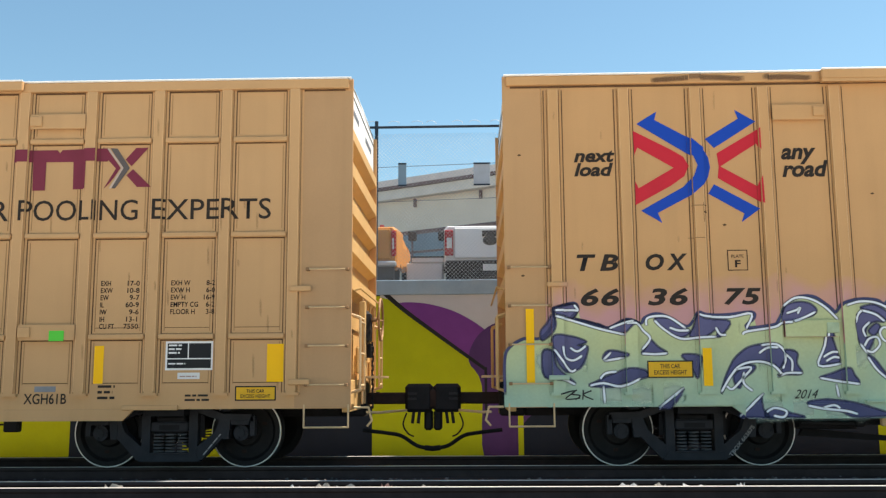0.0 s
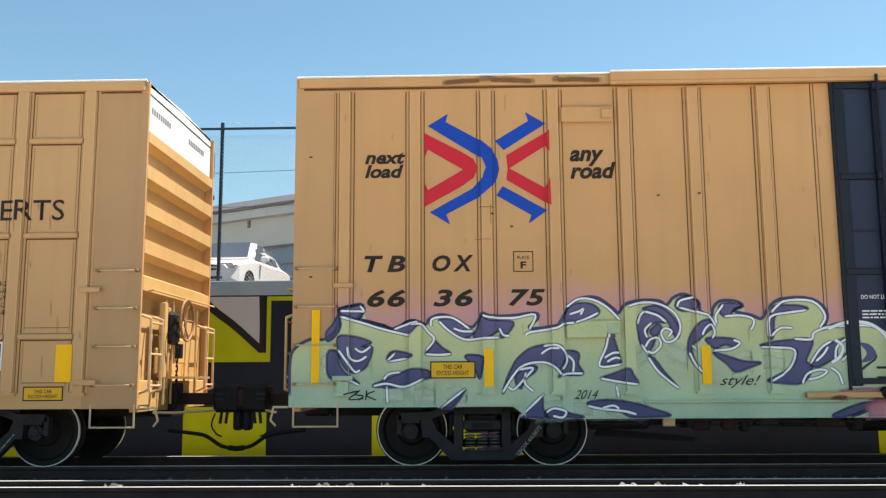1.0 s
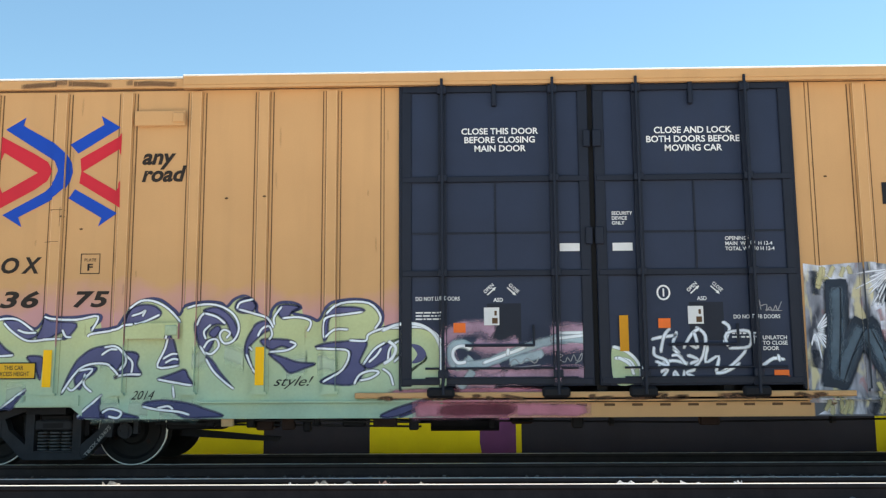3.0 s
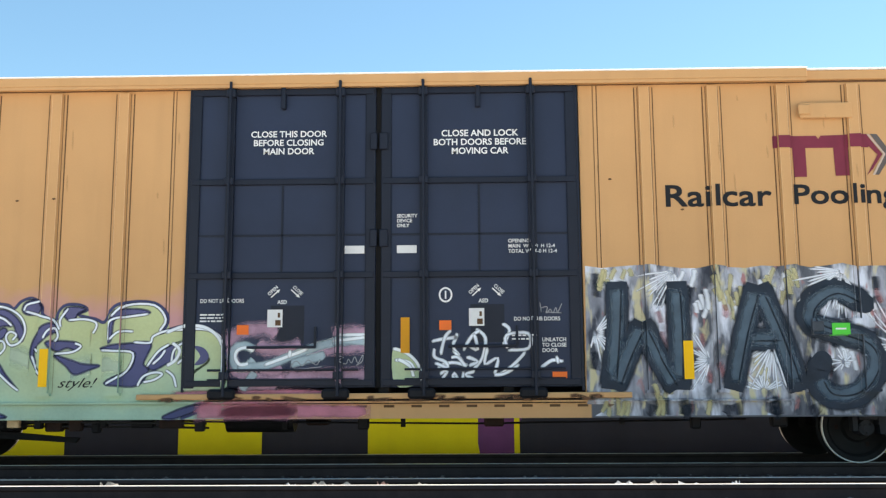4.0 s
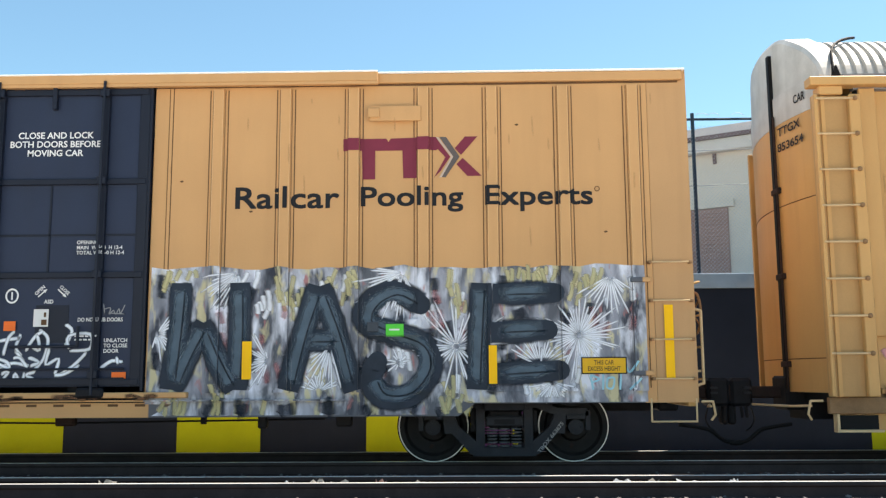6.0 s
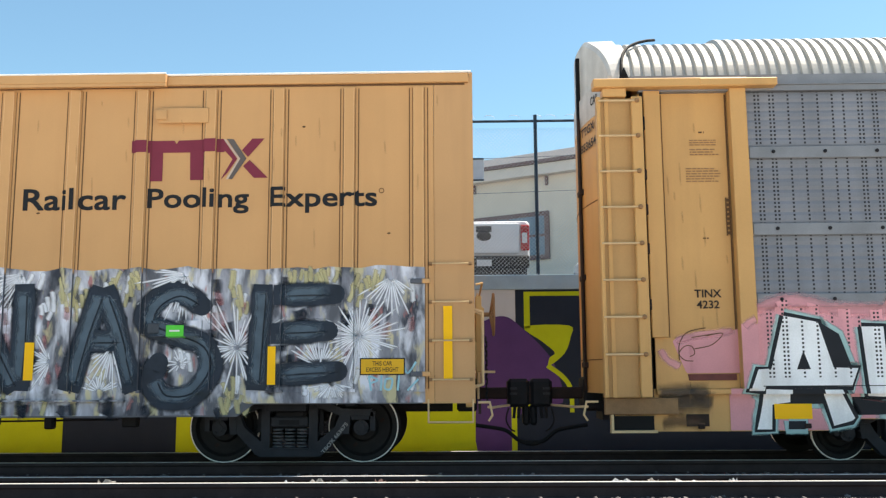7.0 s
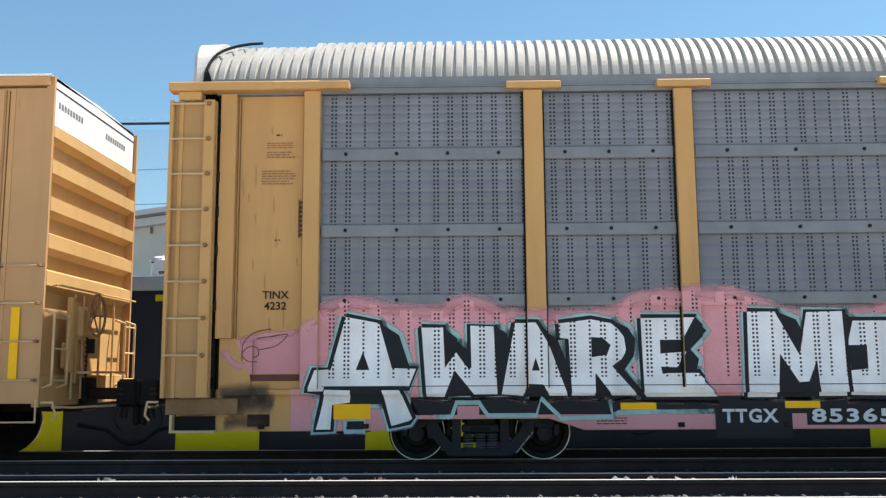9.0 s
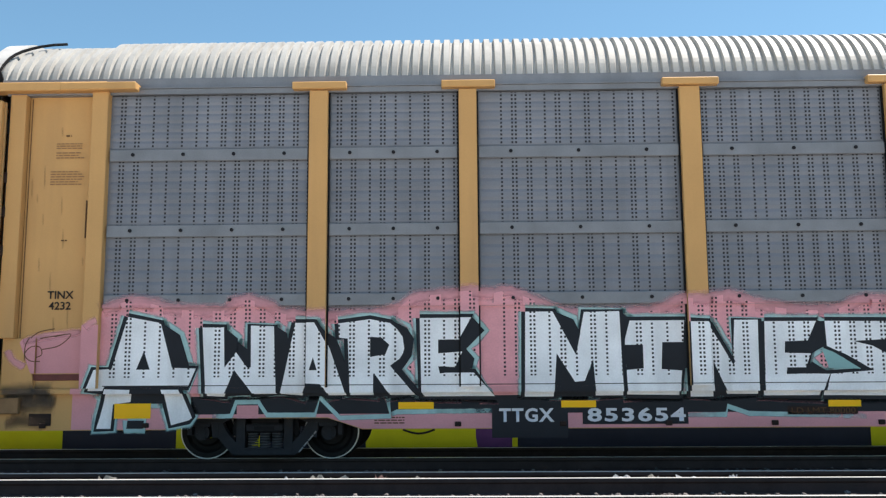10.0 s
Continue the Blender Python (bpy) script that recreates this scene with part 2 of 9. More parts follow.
def curve(pts, closed=False, n=6):
    """A smooth line through points of the plane."""
    if n < 2:
        return list(pts)
    out, k = [], len(pts)
    for i in range(k if closed else k - 1):
        if closed:
            p = [pts[(i + j) % k] for j in (-1, 0, 1, 2)]
        else:
            p = [pts[min(max(i + j, 0), k - 1)] for j in (-1, 0, 1, 2)]
        for s in range(n):
            t = s / n
            out.append(tuple(0.5 * (2 * p[1][c] + (p[2][c] - p[0][c]) * t + (2 * p[0][c] - 5 * p[1][c] + 4 * p[2][c] - p[3][c]) * t * t
                                    + (3 * p[1][c] - p[0][c] - 3 * p[2][c] + p[3][c]) * t ** 3) for c in (0, 1)))
    if not closed:
        out.append(tuple(pts[-1]))
    return out


def ribbon(pts, w0, w1=None, closed=False, n=6):
    """Outline quads of a brush stroke along a smooth line, from width w0 to w1."""
    line = curve(pts, closed, n)
    if closed:
        line = line + line[:1]
    w1 = w0 if w1 is None else w1
    left, right = [], []
    for i, p in enumerate(line):
        a, b = line[max(i - 1, 0)], line[min(i + 1, len(line) - 1)]
        d = Vector((b[0] - a[0], b[1] - a[1]))
        d = d.normalized() if d.length > 1e-9 else Vector((1, 0))
        w = (w0 + (w1 - w0) * i / (len(line) - 1)) / 2
        left.append((p[0] - d.y * w, p[1] + d.x * w))
        right.append((p[0] + d.y * w, p[1] - d.x * w))
    return [(left[i], left[i + 1], right[i + 1], right[i]) for i in range(len(line) - 1)]


def lie(bm, breaks_x, breaks_z, height, layer):
    """Presses a flat sheet drawn in x and z onto a ribbed side: cuts it at the ribs' edges and lifts each piece."""
    for b, axis in [(b, 0) for b in breaks_x] + [(b, 2) for b in breaks_z]:
        no = [0, 0, 0]
        no[axis] = 1
        co = [0, 0, 0]
        co[axis] = b
        vals = [v.co[axis] for v in bm.verts]
        if vals and min(vals) < b < max(vals):
            bmesh.ops.bisect_plane(bm, geom=bm.verts[:] + bm.edges[:] + bm.faces[:], plane_co=co, plane_no=no)
    bmesh.ops.split_edges(bm, edges=bm.edges[:])
    for f in bm.faces:
        c = f.calc_center_median()
        y = height(c.x, c.z) - 0.003 - 0.0016 * layer - c.y
        if f.normal.y > 0:
            f.normal_flip()
        for v in f.verts:
            v.co.y = y
    bmesh.ops.remove_doubles(bm, verts=bm.verts[:], dist=0.0004)
    return bm


class Side:
    """The ribbed side of a car, on which paint and lettering lie."""
    def __init__(self, ribs, bands, height):
        self.bx, self.bz, self.height = ribs, bands, height

    def paint(self, name, shapes, material, parent, layer=1, label=""):
        bm = bmesh.new()
        for i, s in enumerate(shapes):
            y = 0.0001 * (i % 13)
            vs = [bm.verts.new((p[0], y, p[1])) for p in s]
            for tri in tessellate_polygon([[Vector((p[0], p[1], 0)) for p in s]]):
                try:
                    bm.faces.new([vs[j] for j in tri])
                except ValueError:
                    continue
        bm.normal_update()
        return part(name, lie(bm, self.bx, self.bz, self.height, layer), material, parent, label)

    def spray(self, name, lines, width, material, parent, layer=1, label="", core=0.35, n=4, closed=False):
        """Soft strokes of spray paint: full in the middle, thinning out to the sides and ends."""
        bm = bmesh.new()
        cover = bm.verts.layers.float.new("cover")
        for i, pts in enumerate(lines):
            line = curve(pts, closed, n) if len(pts) > 2 else [tuple(Vector(pts[0]).lerp(Vector(pts[1]), k / 3)) for k in range(4)]
            if closed:
                line = line + line[:1]
            rows, last = [], len(line) - 1
            for k, p in enumerate(line):
                a, b = Vector(line[max(k - 1, 0)]), Vector(line[min(k + 1, last)])
                d = (b - a).normalized() if (b - a).length > 1e-9 else Vector((1, 0))
                ends = closed or 0 < k < last
                row = []
                for off, c in ((-0.5, 0.0), (-0.5 * core, 1.0), (0.5 * core, 1.0), (0.5, 0.0)):
                    v = bm.verts.new((p[0] - d.y * width * off, 0.0002 * (i % 9), p[1] + d.x * width * off))
                    v[cover] = c if ends else 0.25 * c
                    row.append(v)
                rows.append(row)
            for r, q in zip(rows, rows[1:]):
                for k in range(3):
                    bm.faces.new((r[k], r[k + 1], q[k + 1], q[k]))
        bm.normal_update()
        return part(name, lie(bm, self.bx, self.bz, self.height, layer), material, parent, label)

    def text(self, name, words, x0, x1, z0, z1, material, parent, layer=2, bold=0.0, shear=0.0, align="CENTER", label="", spacing=1.0, line=1.0, thick=0.0):
        cu = bpy.data.curves.new(name, "FONT")
        cu.body, cu.align_x, cu.offset, cu.shear, cu.resolution_u = words, align, bold, shear, 3
        cu.space_character, cu.space_line = spacing, line
        ob = new(name, cu)
        me = bpy.data.meshes.new_from_object(ob.evaluated_get(bpy.context.evaluated_depsgraph_get()))
        bpy.data.objects.remove(ob)
        bm = bmesh.new()
        bm.from_mesh(me)
        bpy.data.meshes.remove(me)
        bpy.data.curves.remove(cu)
        xs, ys = [v.co.x for v in bm.verts], [v.co.y for v in bm.verts]
        ax, ay, sx, sy = min(xs), min(ys), (x1 - x0) / (max(xs) - min(xs)), (z1 - z0) / (max(ys) - min(ys))
        for v in bm.verts:
            v.co = (x0 + (v.co.x - ax) * sx, 0, z0 + (v.co.y - ay) * sy)
        if thick:
            core = bm.faces[:]
            for k, (dx, dz) in enumerate(((thick, 0), (0, thick), (thick, thick))):
                got = bmesh.ops.duplicate(bm, geom=core)
                for v in (g for g in got["geom"] if isinstance(g, bmesh.types.BMVert)):
                    v.co += Vector((dx, 0.0003 * (k + 1), dz))
        bm.normal_update()
        return part(name, lie(bm, self.bx, self.bz, self.height, layer), material, parent, label)

    def bars(self, name, x0, x1, z0, z1, rows, material, parent, layer=2, seed=1):
        """Lines of small writing that cannot be read."""
        rnd, shapes, step = random.Random(seed), [], (z1 - z0) / rows
        for r in range(rows):
            x, top = x0, z1 - r * step
            end = x1 - rnd.random() * 0.25 * (x1 - x0)
            while x < end:
                w = min(rnd.uniform(0.4, 1.6) * step * 1.6, end - x)
                shapes.append(((x, top - 0.45 * step), (x + w, top - 0.45 * step), (x + w, top), (x, top)))
                x += w + 0.35 * step
        return self.paint(name, shapes, material, parent, layer)


def rect(x0, x1, z0, z1):
    return ((x0, z0), (x1, z0), (x1, z1), (x0, z1))


def columns(line, floor, step=0.03):
    """Upright strips that fill the area under a wavy line down to floor(x)."""
    tops = {}
    dense = curve(line, False, 4)
    for a, b in zip(dense, dense[1:]):
        n = max(1, int(abs(b[0] - a[0]) / (step / 3)) + 1)
        for k in range(n + 1):
            x, z = a[0] + (b[0] - a[0]) * k / n, a[1] + (b[1] - a[1]) * k / n
            i = int(math.floor(x / step))
            tops[i] = max(tops.get(i, -9), z)
    keys = sorted(tops)
    out = []
    for i, j in zip(keys, keys[1:]):
        x0, x1 = i * step, j * step
        f0, f1 = floor(x0), floor(x1)
        if tops[i] > f0 and tops[j] > f1:
            out.append(((x0, f0), (x1, f1), (x1, tops[j]), (x0, tops[i])))
    return out

# ---------- ground and tracks ----------
def rail_profile(c, head=0.07, top=0.0):
    h = head / 2
    return [(c - h, top), (c - h, top - 0.035), (c - 0.01, top - 0.055), (c - 0.01, top - 0.145), (c - 0.07, top - 0.16), (c - 0.07, top - 0.172),
            (c + 0.07, top - 0.172), (c + 0.07, top - 0.16), (c + 0.01, top - 0.145), (c + 0.01, top - 0.055), (c + h, top - 0.035), (c + h, top)]


def make_rail(name, y, label):
    ob = part(name, extrude(bmesh.new(), rail_profile(y), -60, 60, "x"), RAIL_SIDE)
    tagged(ob, label, "rail", kind="structure")
    part("rail_head", one_box(-60, 60, y - 0.034, y + 0.034, 0.0005, 0.004), TREAD, ob, "polished running band")
    return ob


def make_ground():
    bm = bmesh.new()
    # mostly unseen plane, added pale as a bounce surface before the train
    bmesh.ops.create_grid(bm, x_segments=2, y_segments=2, size=600, matrix=Matrix.Translation((0, 0, -0.31)))
    tagged(part("ground", bm, GROUND), "pale, mostly unseen ground that bounces light onto the train", "ground", kind="structure")
    # ballast shoulders: one under each track
    for name, y0, y1, top in (("ballast_bed", 7.0, 10.9, -0.175), ("ballast_bed", 10.9, 14.9, -0.17)):
        bm = bmesh.new()
        nx, ny = 240, 26
        rows = []
        for j in range(ny + 1):
            v = j / ny
            edge = min(v, 1 - v) * ny / 3
            rows.append([bm.verts.new((-24 + 48 * i / nx, y0 + (y1 - y0) * v, top - 0.12 * max(0, 1 - edge) + noise.noise((i * 0.9, j * 1.3, y0)) * 0.02)) for i in range(nx + 1)])
        for j in range(ny):
            for i in range(nx):
                bm.faces.new((rows[j][i], rows[j][i + 1], rows[j + 1][i + 1], rows[j + 1][i]))
        tagged(part(name, bm, EARTH), "grey crushed stone ballast bed of the railway track", "ballast", kind="structure")


def make_stones():
    """Loose ballast stones, joined."""
    rnd = random.Random(4)
    proto = bmesh.new()
    bmesh.ops.create_icosphere(proto, subdivisions=1, radius=1)
    pv, pf = [v.co.copy() for v in proto.verts], [[v.index for v in f.verts] for f in proto.faces]
    proto.free()
    verts, faces = [], []
    for k in range(5200):
        x = rnd.uniform(-7.5, 7.5)
        y = rnd.choice((rnd.uniform(7.6, 10.9), rnd.uniform(10.5, 14.5)))
        r = rnd.uniform(0.018, 0.036)
        m = Euler((rnd.random() * 6, rnd.random() * 6, rnd.random() * 6)).to_matrix() @ Matrix.Diagonal((r * rnd.uniform(0.8, 1.3), r, r * rnd.uniform(0.6, 0.9)))
        o = Vector((x, y, -0.175 + r * 0.3))
        b = len(verts)
        verts += [m @ v * rnd.uniform(0.85, 1.15) + o for v in pv]
        faces += [[i + b for i in f] for f in pf]
    me = bpy.data.meshes.new("ballast")
    me.from_pydata(verts, [], faces)
    me.materials.append(BALLAST)
    tagged(new("ballast", me), "loose grey crushed ballast stones between the rails", "ballast", kind="stuff")


def make_tie(y0, y1, x):
    ob = part("railway_tie", one_box(x - 0.115, x + 0.115, y0, y1, -0.35, -0.172, 0.012), TIE)
    return tagged(ob, "dark creosoted wooden railway tie under the rails", "tie", group="ties")


make_ground()
make_stones()
for y, words in ((8.33, "rusty steel rail with bright polished head"), (9.72, "rusty steel rail with bright polished head"), (10.34, "rusty steel guard rail beside the running rail"),
                 (12.07, "steel rail carrying the passing train"), (13.58, "steel rail carrying the passing train")):
    make_rail("rail", y, words)
first = make_tie(11.5, 14.1, -10.0)
near = make_tie(7.7, 10.5, -10.0)
for i in range(1, 36):
    copy_thing(first, pose(0.56 * i, 0, 0))
    copy_thing(near, pose(0.56 * i, 0, 0))

# litter and weeds between the near rails
rnd = random.Random(9)
def make_litter(x, y, w, colour, words):
    bm = bmesh.new()
    n = 5
    g = [[bm.verts.new((x + w * (i / n - 0.5), y + 0.06 * (j / 2 - 0.5), -0.12 + 0.05 * rnd.random() + 0.04 * j)) for i in range(n + 1)] for j in range(3)]
    for j in range(2):
        for i in range(n):
            bm.faces.new((g[j][i], g[j][i + 1], g[j + 1][i + 1], g[j + 1][i]))
    bmesh.ops.solidify(bm, geom=bm.faces[:], thickness=0.004)
    tagged(part("litter", bm, colour), words, "litter", group="litter along the track")


for x, w, c in ((-1.9, 0.10, PAPER), (-1.6, 0.16, CONCRETE), (-1.35, 0.2, ROOF_GALV), (-0.9, 0.12, SHUTTER), (-0.45, 0.18, CONCRETE), (1.7, 0.2, PAPER), (2.05, 0.12, CONCRETE), (2.4, 0.24, PAPER), (-3.9, 0.2, CONCRETE), (2.9, 0.1, PAPER)):
    make_litter(x, 9.98 + 0.1 * rnd.random(), w, c, "crumpled scrap of pale litter lying by the rail")


def make_weed(x, y, size, seed):
    r = random.Random(seed)
    bm = bmesh.new()
    for k in range(46):
        a, s = r.random() * 6.28, size * r.uniform(0.4, 1.0)
        bx, by = x + r.gauss(0, size * 0.35), y + r.gauss(0, size * 0.15)
        tip = (bx + math.cos(a) * s * 0.5, by + math.sin(a) * s * 0.4, -0.17 + s * r.uniform(0.3, 0.9))
        px, py = -math.sin(a) * 0.008, math.cos(a) * 0.008
        v = [bm.verts.new(p) for p in ((bx - px, by - py, -0.19), (bx + px, by + py, -0.19), ((bx + tip[0]) / 2 + 1.6 * px, (by + tip[1]) / 2 + 1.6 * py, -0.19 + (tip[2] + 0.19) * 0.65), tip)]
        bm.faces.new(v)
    tagged(part("weed", bm, surface("weed_leaf", (0.09, 0.10, 0.05), 0.8, vary=0.3)), "small dry grey-green weed growing in the ballast", "weed", group="weeds by the track")


for k, (x, y, s) in enumerate(((5.05, 11.2, 0.14), (4.9, 11.1, 0.1), (5.2, 11.25, 0.12), (1.05, 11.4, 0.06), (-1.2, 11.4, 0.06), (-0.85, 11.4, 0.05))):
    make_weed(x, y, s, k)

# ---------- painted retaining wall behind the train ----------
WY, WTOP = 17.0, 2.98
wall = part("wall_mural", one_box(-40, 40, WY, WY + 0.35, -0.4, WTOP - 0.28), WALL_DARK)
tagged(wall, "charcoal retaining wall with lime and purple mural shapes", "wall", kind="structure")
part("coping", one_box(-40, 40, WY - 0.04, WY + 0.4, WTOP - 0.275, WTOP, 0.01), COPING, wall, "weathered blue-grey concrete coping")
MURAL = Side([], [], lambda x, z: WY)
MURAL.paint("mural_panel", [rect(-1.66, 1.0, -0.4, WTOP - 0.28)], WALL_GREY, wall, 1, "pale grey painted field")
MURAL.paint("mural_panel", [[(-1.66, 2.66), (-1.5, 2.62), (0.3, 1.3), (0.3, -0.35), (-1.68, -0.35)]], WALL_LIME, wall, 2)
MURAL.paint("mural_panel", [curve([(-1.35, 2.5), (-0.9, 2.55), (-0.3, 2.4), (0.2, 2.12), (0.34, 1.92), (0.32, 1.36), (-0.1, 1.62), (-0.7, 2.05)], True)], WALL_PURPLE, wall, 3)
MURAL.paint("mural_panel", [curve([(0.0, 1.45), (0.12, 1.85), (0.42, 2.12), (0.8, 2.2), (1.1, 2.0), (1.55, 1.55), (1.75, 1.2), (1.85, 0.6), (1.3, 0.55), (0.95, 0.2), (0.93, -0.35), (0.28, -0.35), (0.24, 1.0)], True, 4)], WALL_DEEP, wall, 4)
MURAL.paint("mural_line", ribbon([(-1.6, 2.76), (-1.2, 2.41), (-0.5, 1.89), (0.3, 1.31)], 0.09, 0.06, n=3) + [rect(0.29, 0.34, 0.4, 1.34)], BLACK, wall, 5)
# lime outlines round dark panels
MURAL.paint("mural_panel", [rect(-3.12, -1.66, -0.35, 2.56), rect(1.0, 4.2, -0.4, WTOP - 0.28)], WALL_DARK, wall, 3)
MURAL.paint("mural_line", [rect(-3.8, -1.66, 2.6, 2.68), rect(-1.82, -1.64, 0.9, 2.66), rect(-1.8, -1.62, -0.35, 0.8)], WALL_LIME, wall, 5)
MURAL.paint("mural_line", [rect(1.16, 1.27, 1.98, 2.66), rect(1.16, 4.0, 2.58, 2.66), rect(0.9, 1.0, -0.35, 0.55), rect(0.9, 1.25, 0.5, 0.58), rect(1.98, 2.06, 0.42, 0.85)], WALL_LIME, wall, 6)
MURAL.paint("mural_panel", [curve([(1.16, 2.0), (2.0, 2.02), (2.02, 1.8), (1.9, 1.5), (1.62, 1.28), (1.62, 1.42), (1.72, 1.52), (1.5, 1.72)], True, 4)], WALL_LIME, wall, 6)
MURAL.paint("mural_line", ribbon([(1.58, 1.28), (1.85, 1.08), (2.0, 0.85), (2.02, 0.5)], 0.09, 0.08), WALL_LIME, wall, 6)
MURAL.paint("mural_panel", [rect(-5.33, -3.77, -0.35, 0.62), rect(-9.4, -7.46, -0.35, 0.7), rect(7.45, 9.5, -0.35, 0.7), rect(-12.5, -11, -0.35, 0.7), rect(10.7, 12.5, -0.35, 0.7)], WALL_LIME, wall, 2)
MURAL.paint("mural_panel", [[(-5.8, 2.62), (-5.05, 2.62), (-3.86, 1.62), (-3.8, 1.62), (-3.8, 1.45), (-4.9, 1.45), (-5.25, 1.8), (-5.25, 2.5), (-5.8, 2.5)]], WALL_LIME, wall, 6)
MURAL.paint("mural_panel", [[(-4.98, 2.68), (-3.93, 2.68), (-3.93, 1.7)]], WALL_GREY, wall, 7)
MURAL.paint("mural_line", ribbon([(-5.1, 2.7), (-4.8, 2.42), (-4.4, 2.12), (-3.88, 1.66)], 0.15, 0.13, n=4) + ribbon([(-3.87, 1.62), (-3.88, 2.1), (-3.9, 2.69)], 0.1, 0.1, n=3), BLACK, wall, 8)
MURAL.paint("mural_line", [rect(-3.8, -3.72, 1.45, 2.6)], WALL_LIME, wall, 8)
def lot_z(x, y):
    """Height of the lot: it rises away from the wall and falls off to one side."""
    level = min(max((-3.4 - x) / 0.6, 0), 1)      # a level strip along the wall
    rise = (1 - level) * min(y - 17.36, 14.64) * 1.5 / 14.64 + level * (0.05 + min(max(y - 24, 0), 8) * 1.45 / 8)
    return 2.72 + rise - 0.125 * min(max(x - 1.2, 0), 4)


bm = bmesh.new()
cells = [[bm.verts.new((x, y, lot_z(x, y))) for x in (-60, -4.0, -3.4, 1.2, 5.2, 60)] for y in (WY + 0.36, 24, 32, 75)]
for j in range(3):
    for i in range(5):
        bm.faces.new((cells[j][i], cells[j][i + 1], cells[j + 1][i + 1], cells[j + 1][i]))
lot = part("parking_lot", bm, ASPHALT)
tagged(lot, "raised grey asphalt parking lot behind the wall", "parking lot", kind="structure")

# ---------- chain link fence on the wall ----------
def make_fence():
    f = thing("chain_link_fence", "galvanised chain link fence with dark posts on the wall", "fence", (0, WY + 0.18, WTOP))
    h = 3.04
    for x in [(-4.8 + 3.04 * k + (0.18 if k > 1 else 0.0)) for k in range(-4, 8)]:
        part("post", rod(bmesh.new(), (x, 0, -0.02), (x, 0, h + 0.12), 0.036, 10), FENCE_POST, f)
    part("top_rail", rod(bmesh.new(), (-17, 0, h), (17, 0, h), 0.026, 8), FENCE_POST, f)
    verts, faces = [], []
    step, r = 0.075, 0.0015
    def wire(x0, z0, x1, z1, y):
        b = len(verts)
        for x, z in ((x0, z0), (x1, z1)):
            verts.extend(((x - r, y, z + r), (x + r, y, z - r), (x, y - r, z)) if (x1 - x0) > 0 else ((x + r, y, z + r), (x - r, y, z - r), (x, y - r, z)))
        faces.extend(((b, b + 1, b + 4, b + 3), (b + 1, b + 2, b + 5, b + 4), (b + 2, b, b + 3, b + 5)))
    top = h - 0.14
    for k in range(-160, 160):
        x = k * step
        wire(x, 0.02, x + top, top, -0.03)
        wire(x, 0.02, x - top, top, -0.022)
    me = bpy.data.meshes.new("chain_link")
    me.from_pydata(verts, [], faces)
    me.materials.append(FENCE)
    ob = new("chain_link", me)
    ob.parent = f
    ob["kind"] = "stuff"
    rn = random.Random(3)
    bm = bmesh.new()
    for k in range(46):
        x = -9 + k * 0.4 + rn.uniform(-0.1, 0.1)
        pts = [(x + 0.09 * math.cos(a) * (1 + 0.5 * rn.random()), 0, h + 0.07 + 0.055 * math.sin(a)) for a in (2.8, 2.0, 1.3, 0.5, -0.2)]
        pipe(bm, pts, 0.004, 4)
    part("tie_wires", bm, FENCE, f, "loose wire ends curling over the top rail")
    for z in (0.9, 1.6):
        bm = bmesh.new()
        pipe(bm, [(-17 + k, 0.3, z + (k + 10) * 0.028) for k in range(0, 35)], 0.006, 4)
        part("cable", bm, FENCE_POST, f)
    return f


make_fence()

def make_sign(x0, x1, z0, z1, material, words):
    s = thing("fence_sign", words, "sign", ((x0 + x1) / 2, WY + 0.1, z0), group="plates on the fence")
    w, h = (x1 - x0) / 2, z1 - z0
    part("plate", one_box(-w, w, 0.0, 0.02, 0, h, 0.006), material, s)
    part("rim", box(box(bmesh.new(), -w, w, -0.012, -0.001, h - 0.03, h), -w, w, -0.012, -0.001, 0, 0.03), FENCE_POST, s)
    return s


PLATE_PALE = surface("pale_grey_plate", (0.50, 0.54, 0.60), 0.6, vary=0.12, scale=6)
make_sign(-5.5, -4.92, 5.02, 5.52, BLACK, "dark square plate wired to the chain link fence")
make_sign(-5.45, -4.9, 4.58, 4.66, SCREEN_BAND, "narrow grey strip wired to the chain link fence")
make_sign(-2.6, -2.26, 4.28, 4.74, PLATE_PALE, "small grey plate wired to the chain link fence")
make_sign(0.13, 0.45, 4.82, 5.27, PLATE_PALE, "small grey plate wired to the chain link fence")
make_sign(-1.33, -1.17, 4.82, 5.28, COPING, "narrow dark plate wired to the chain link fence")

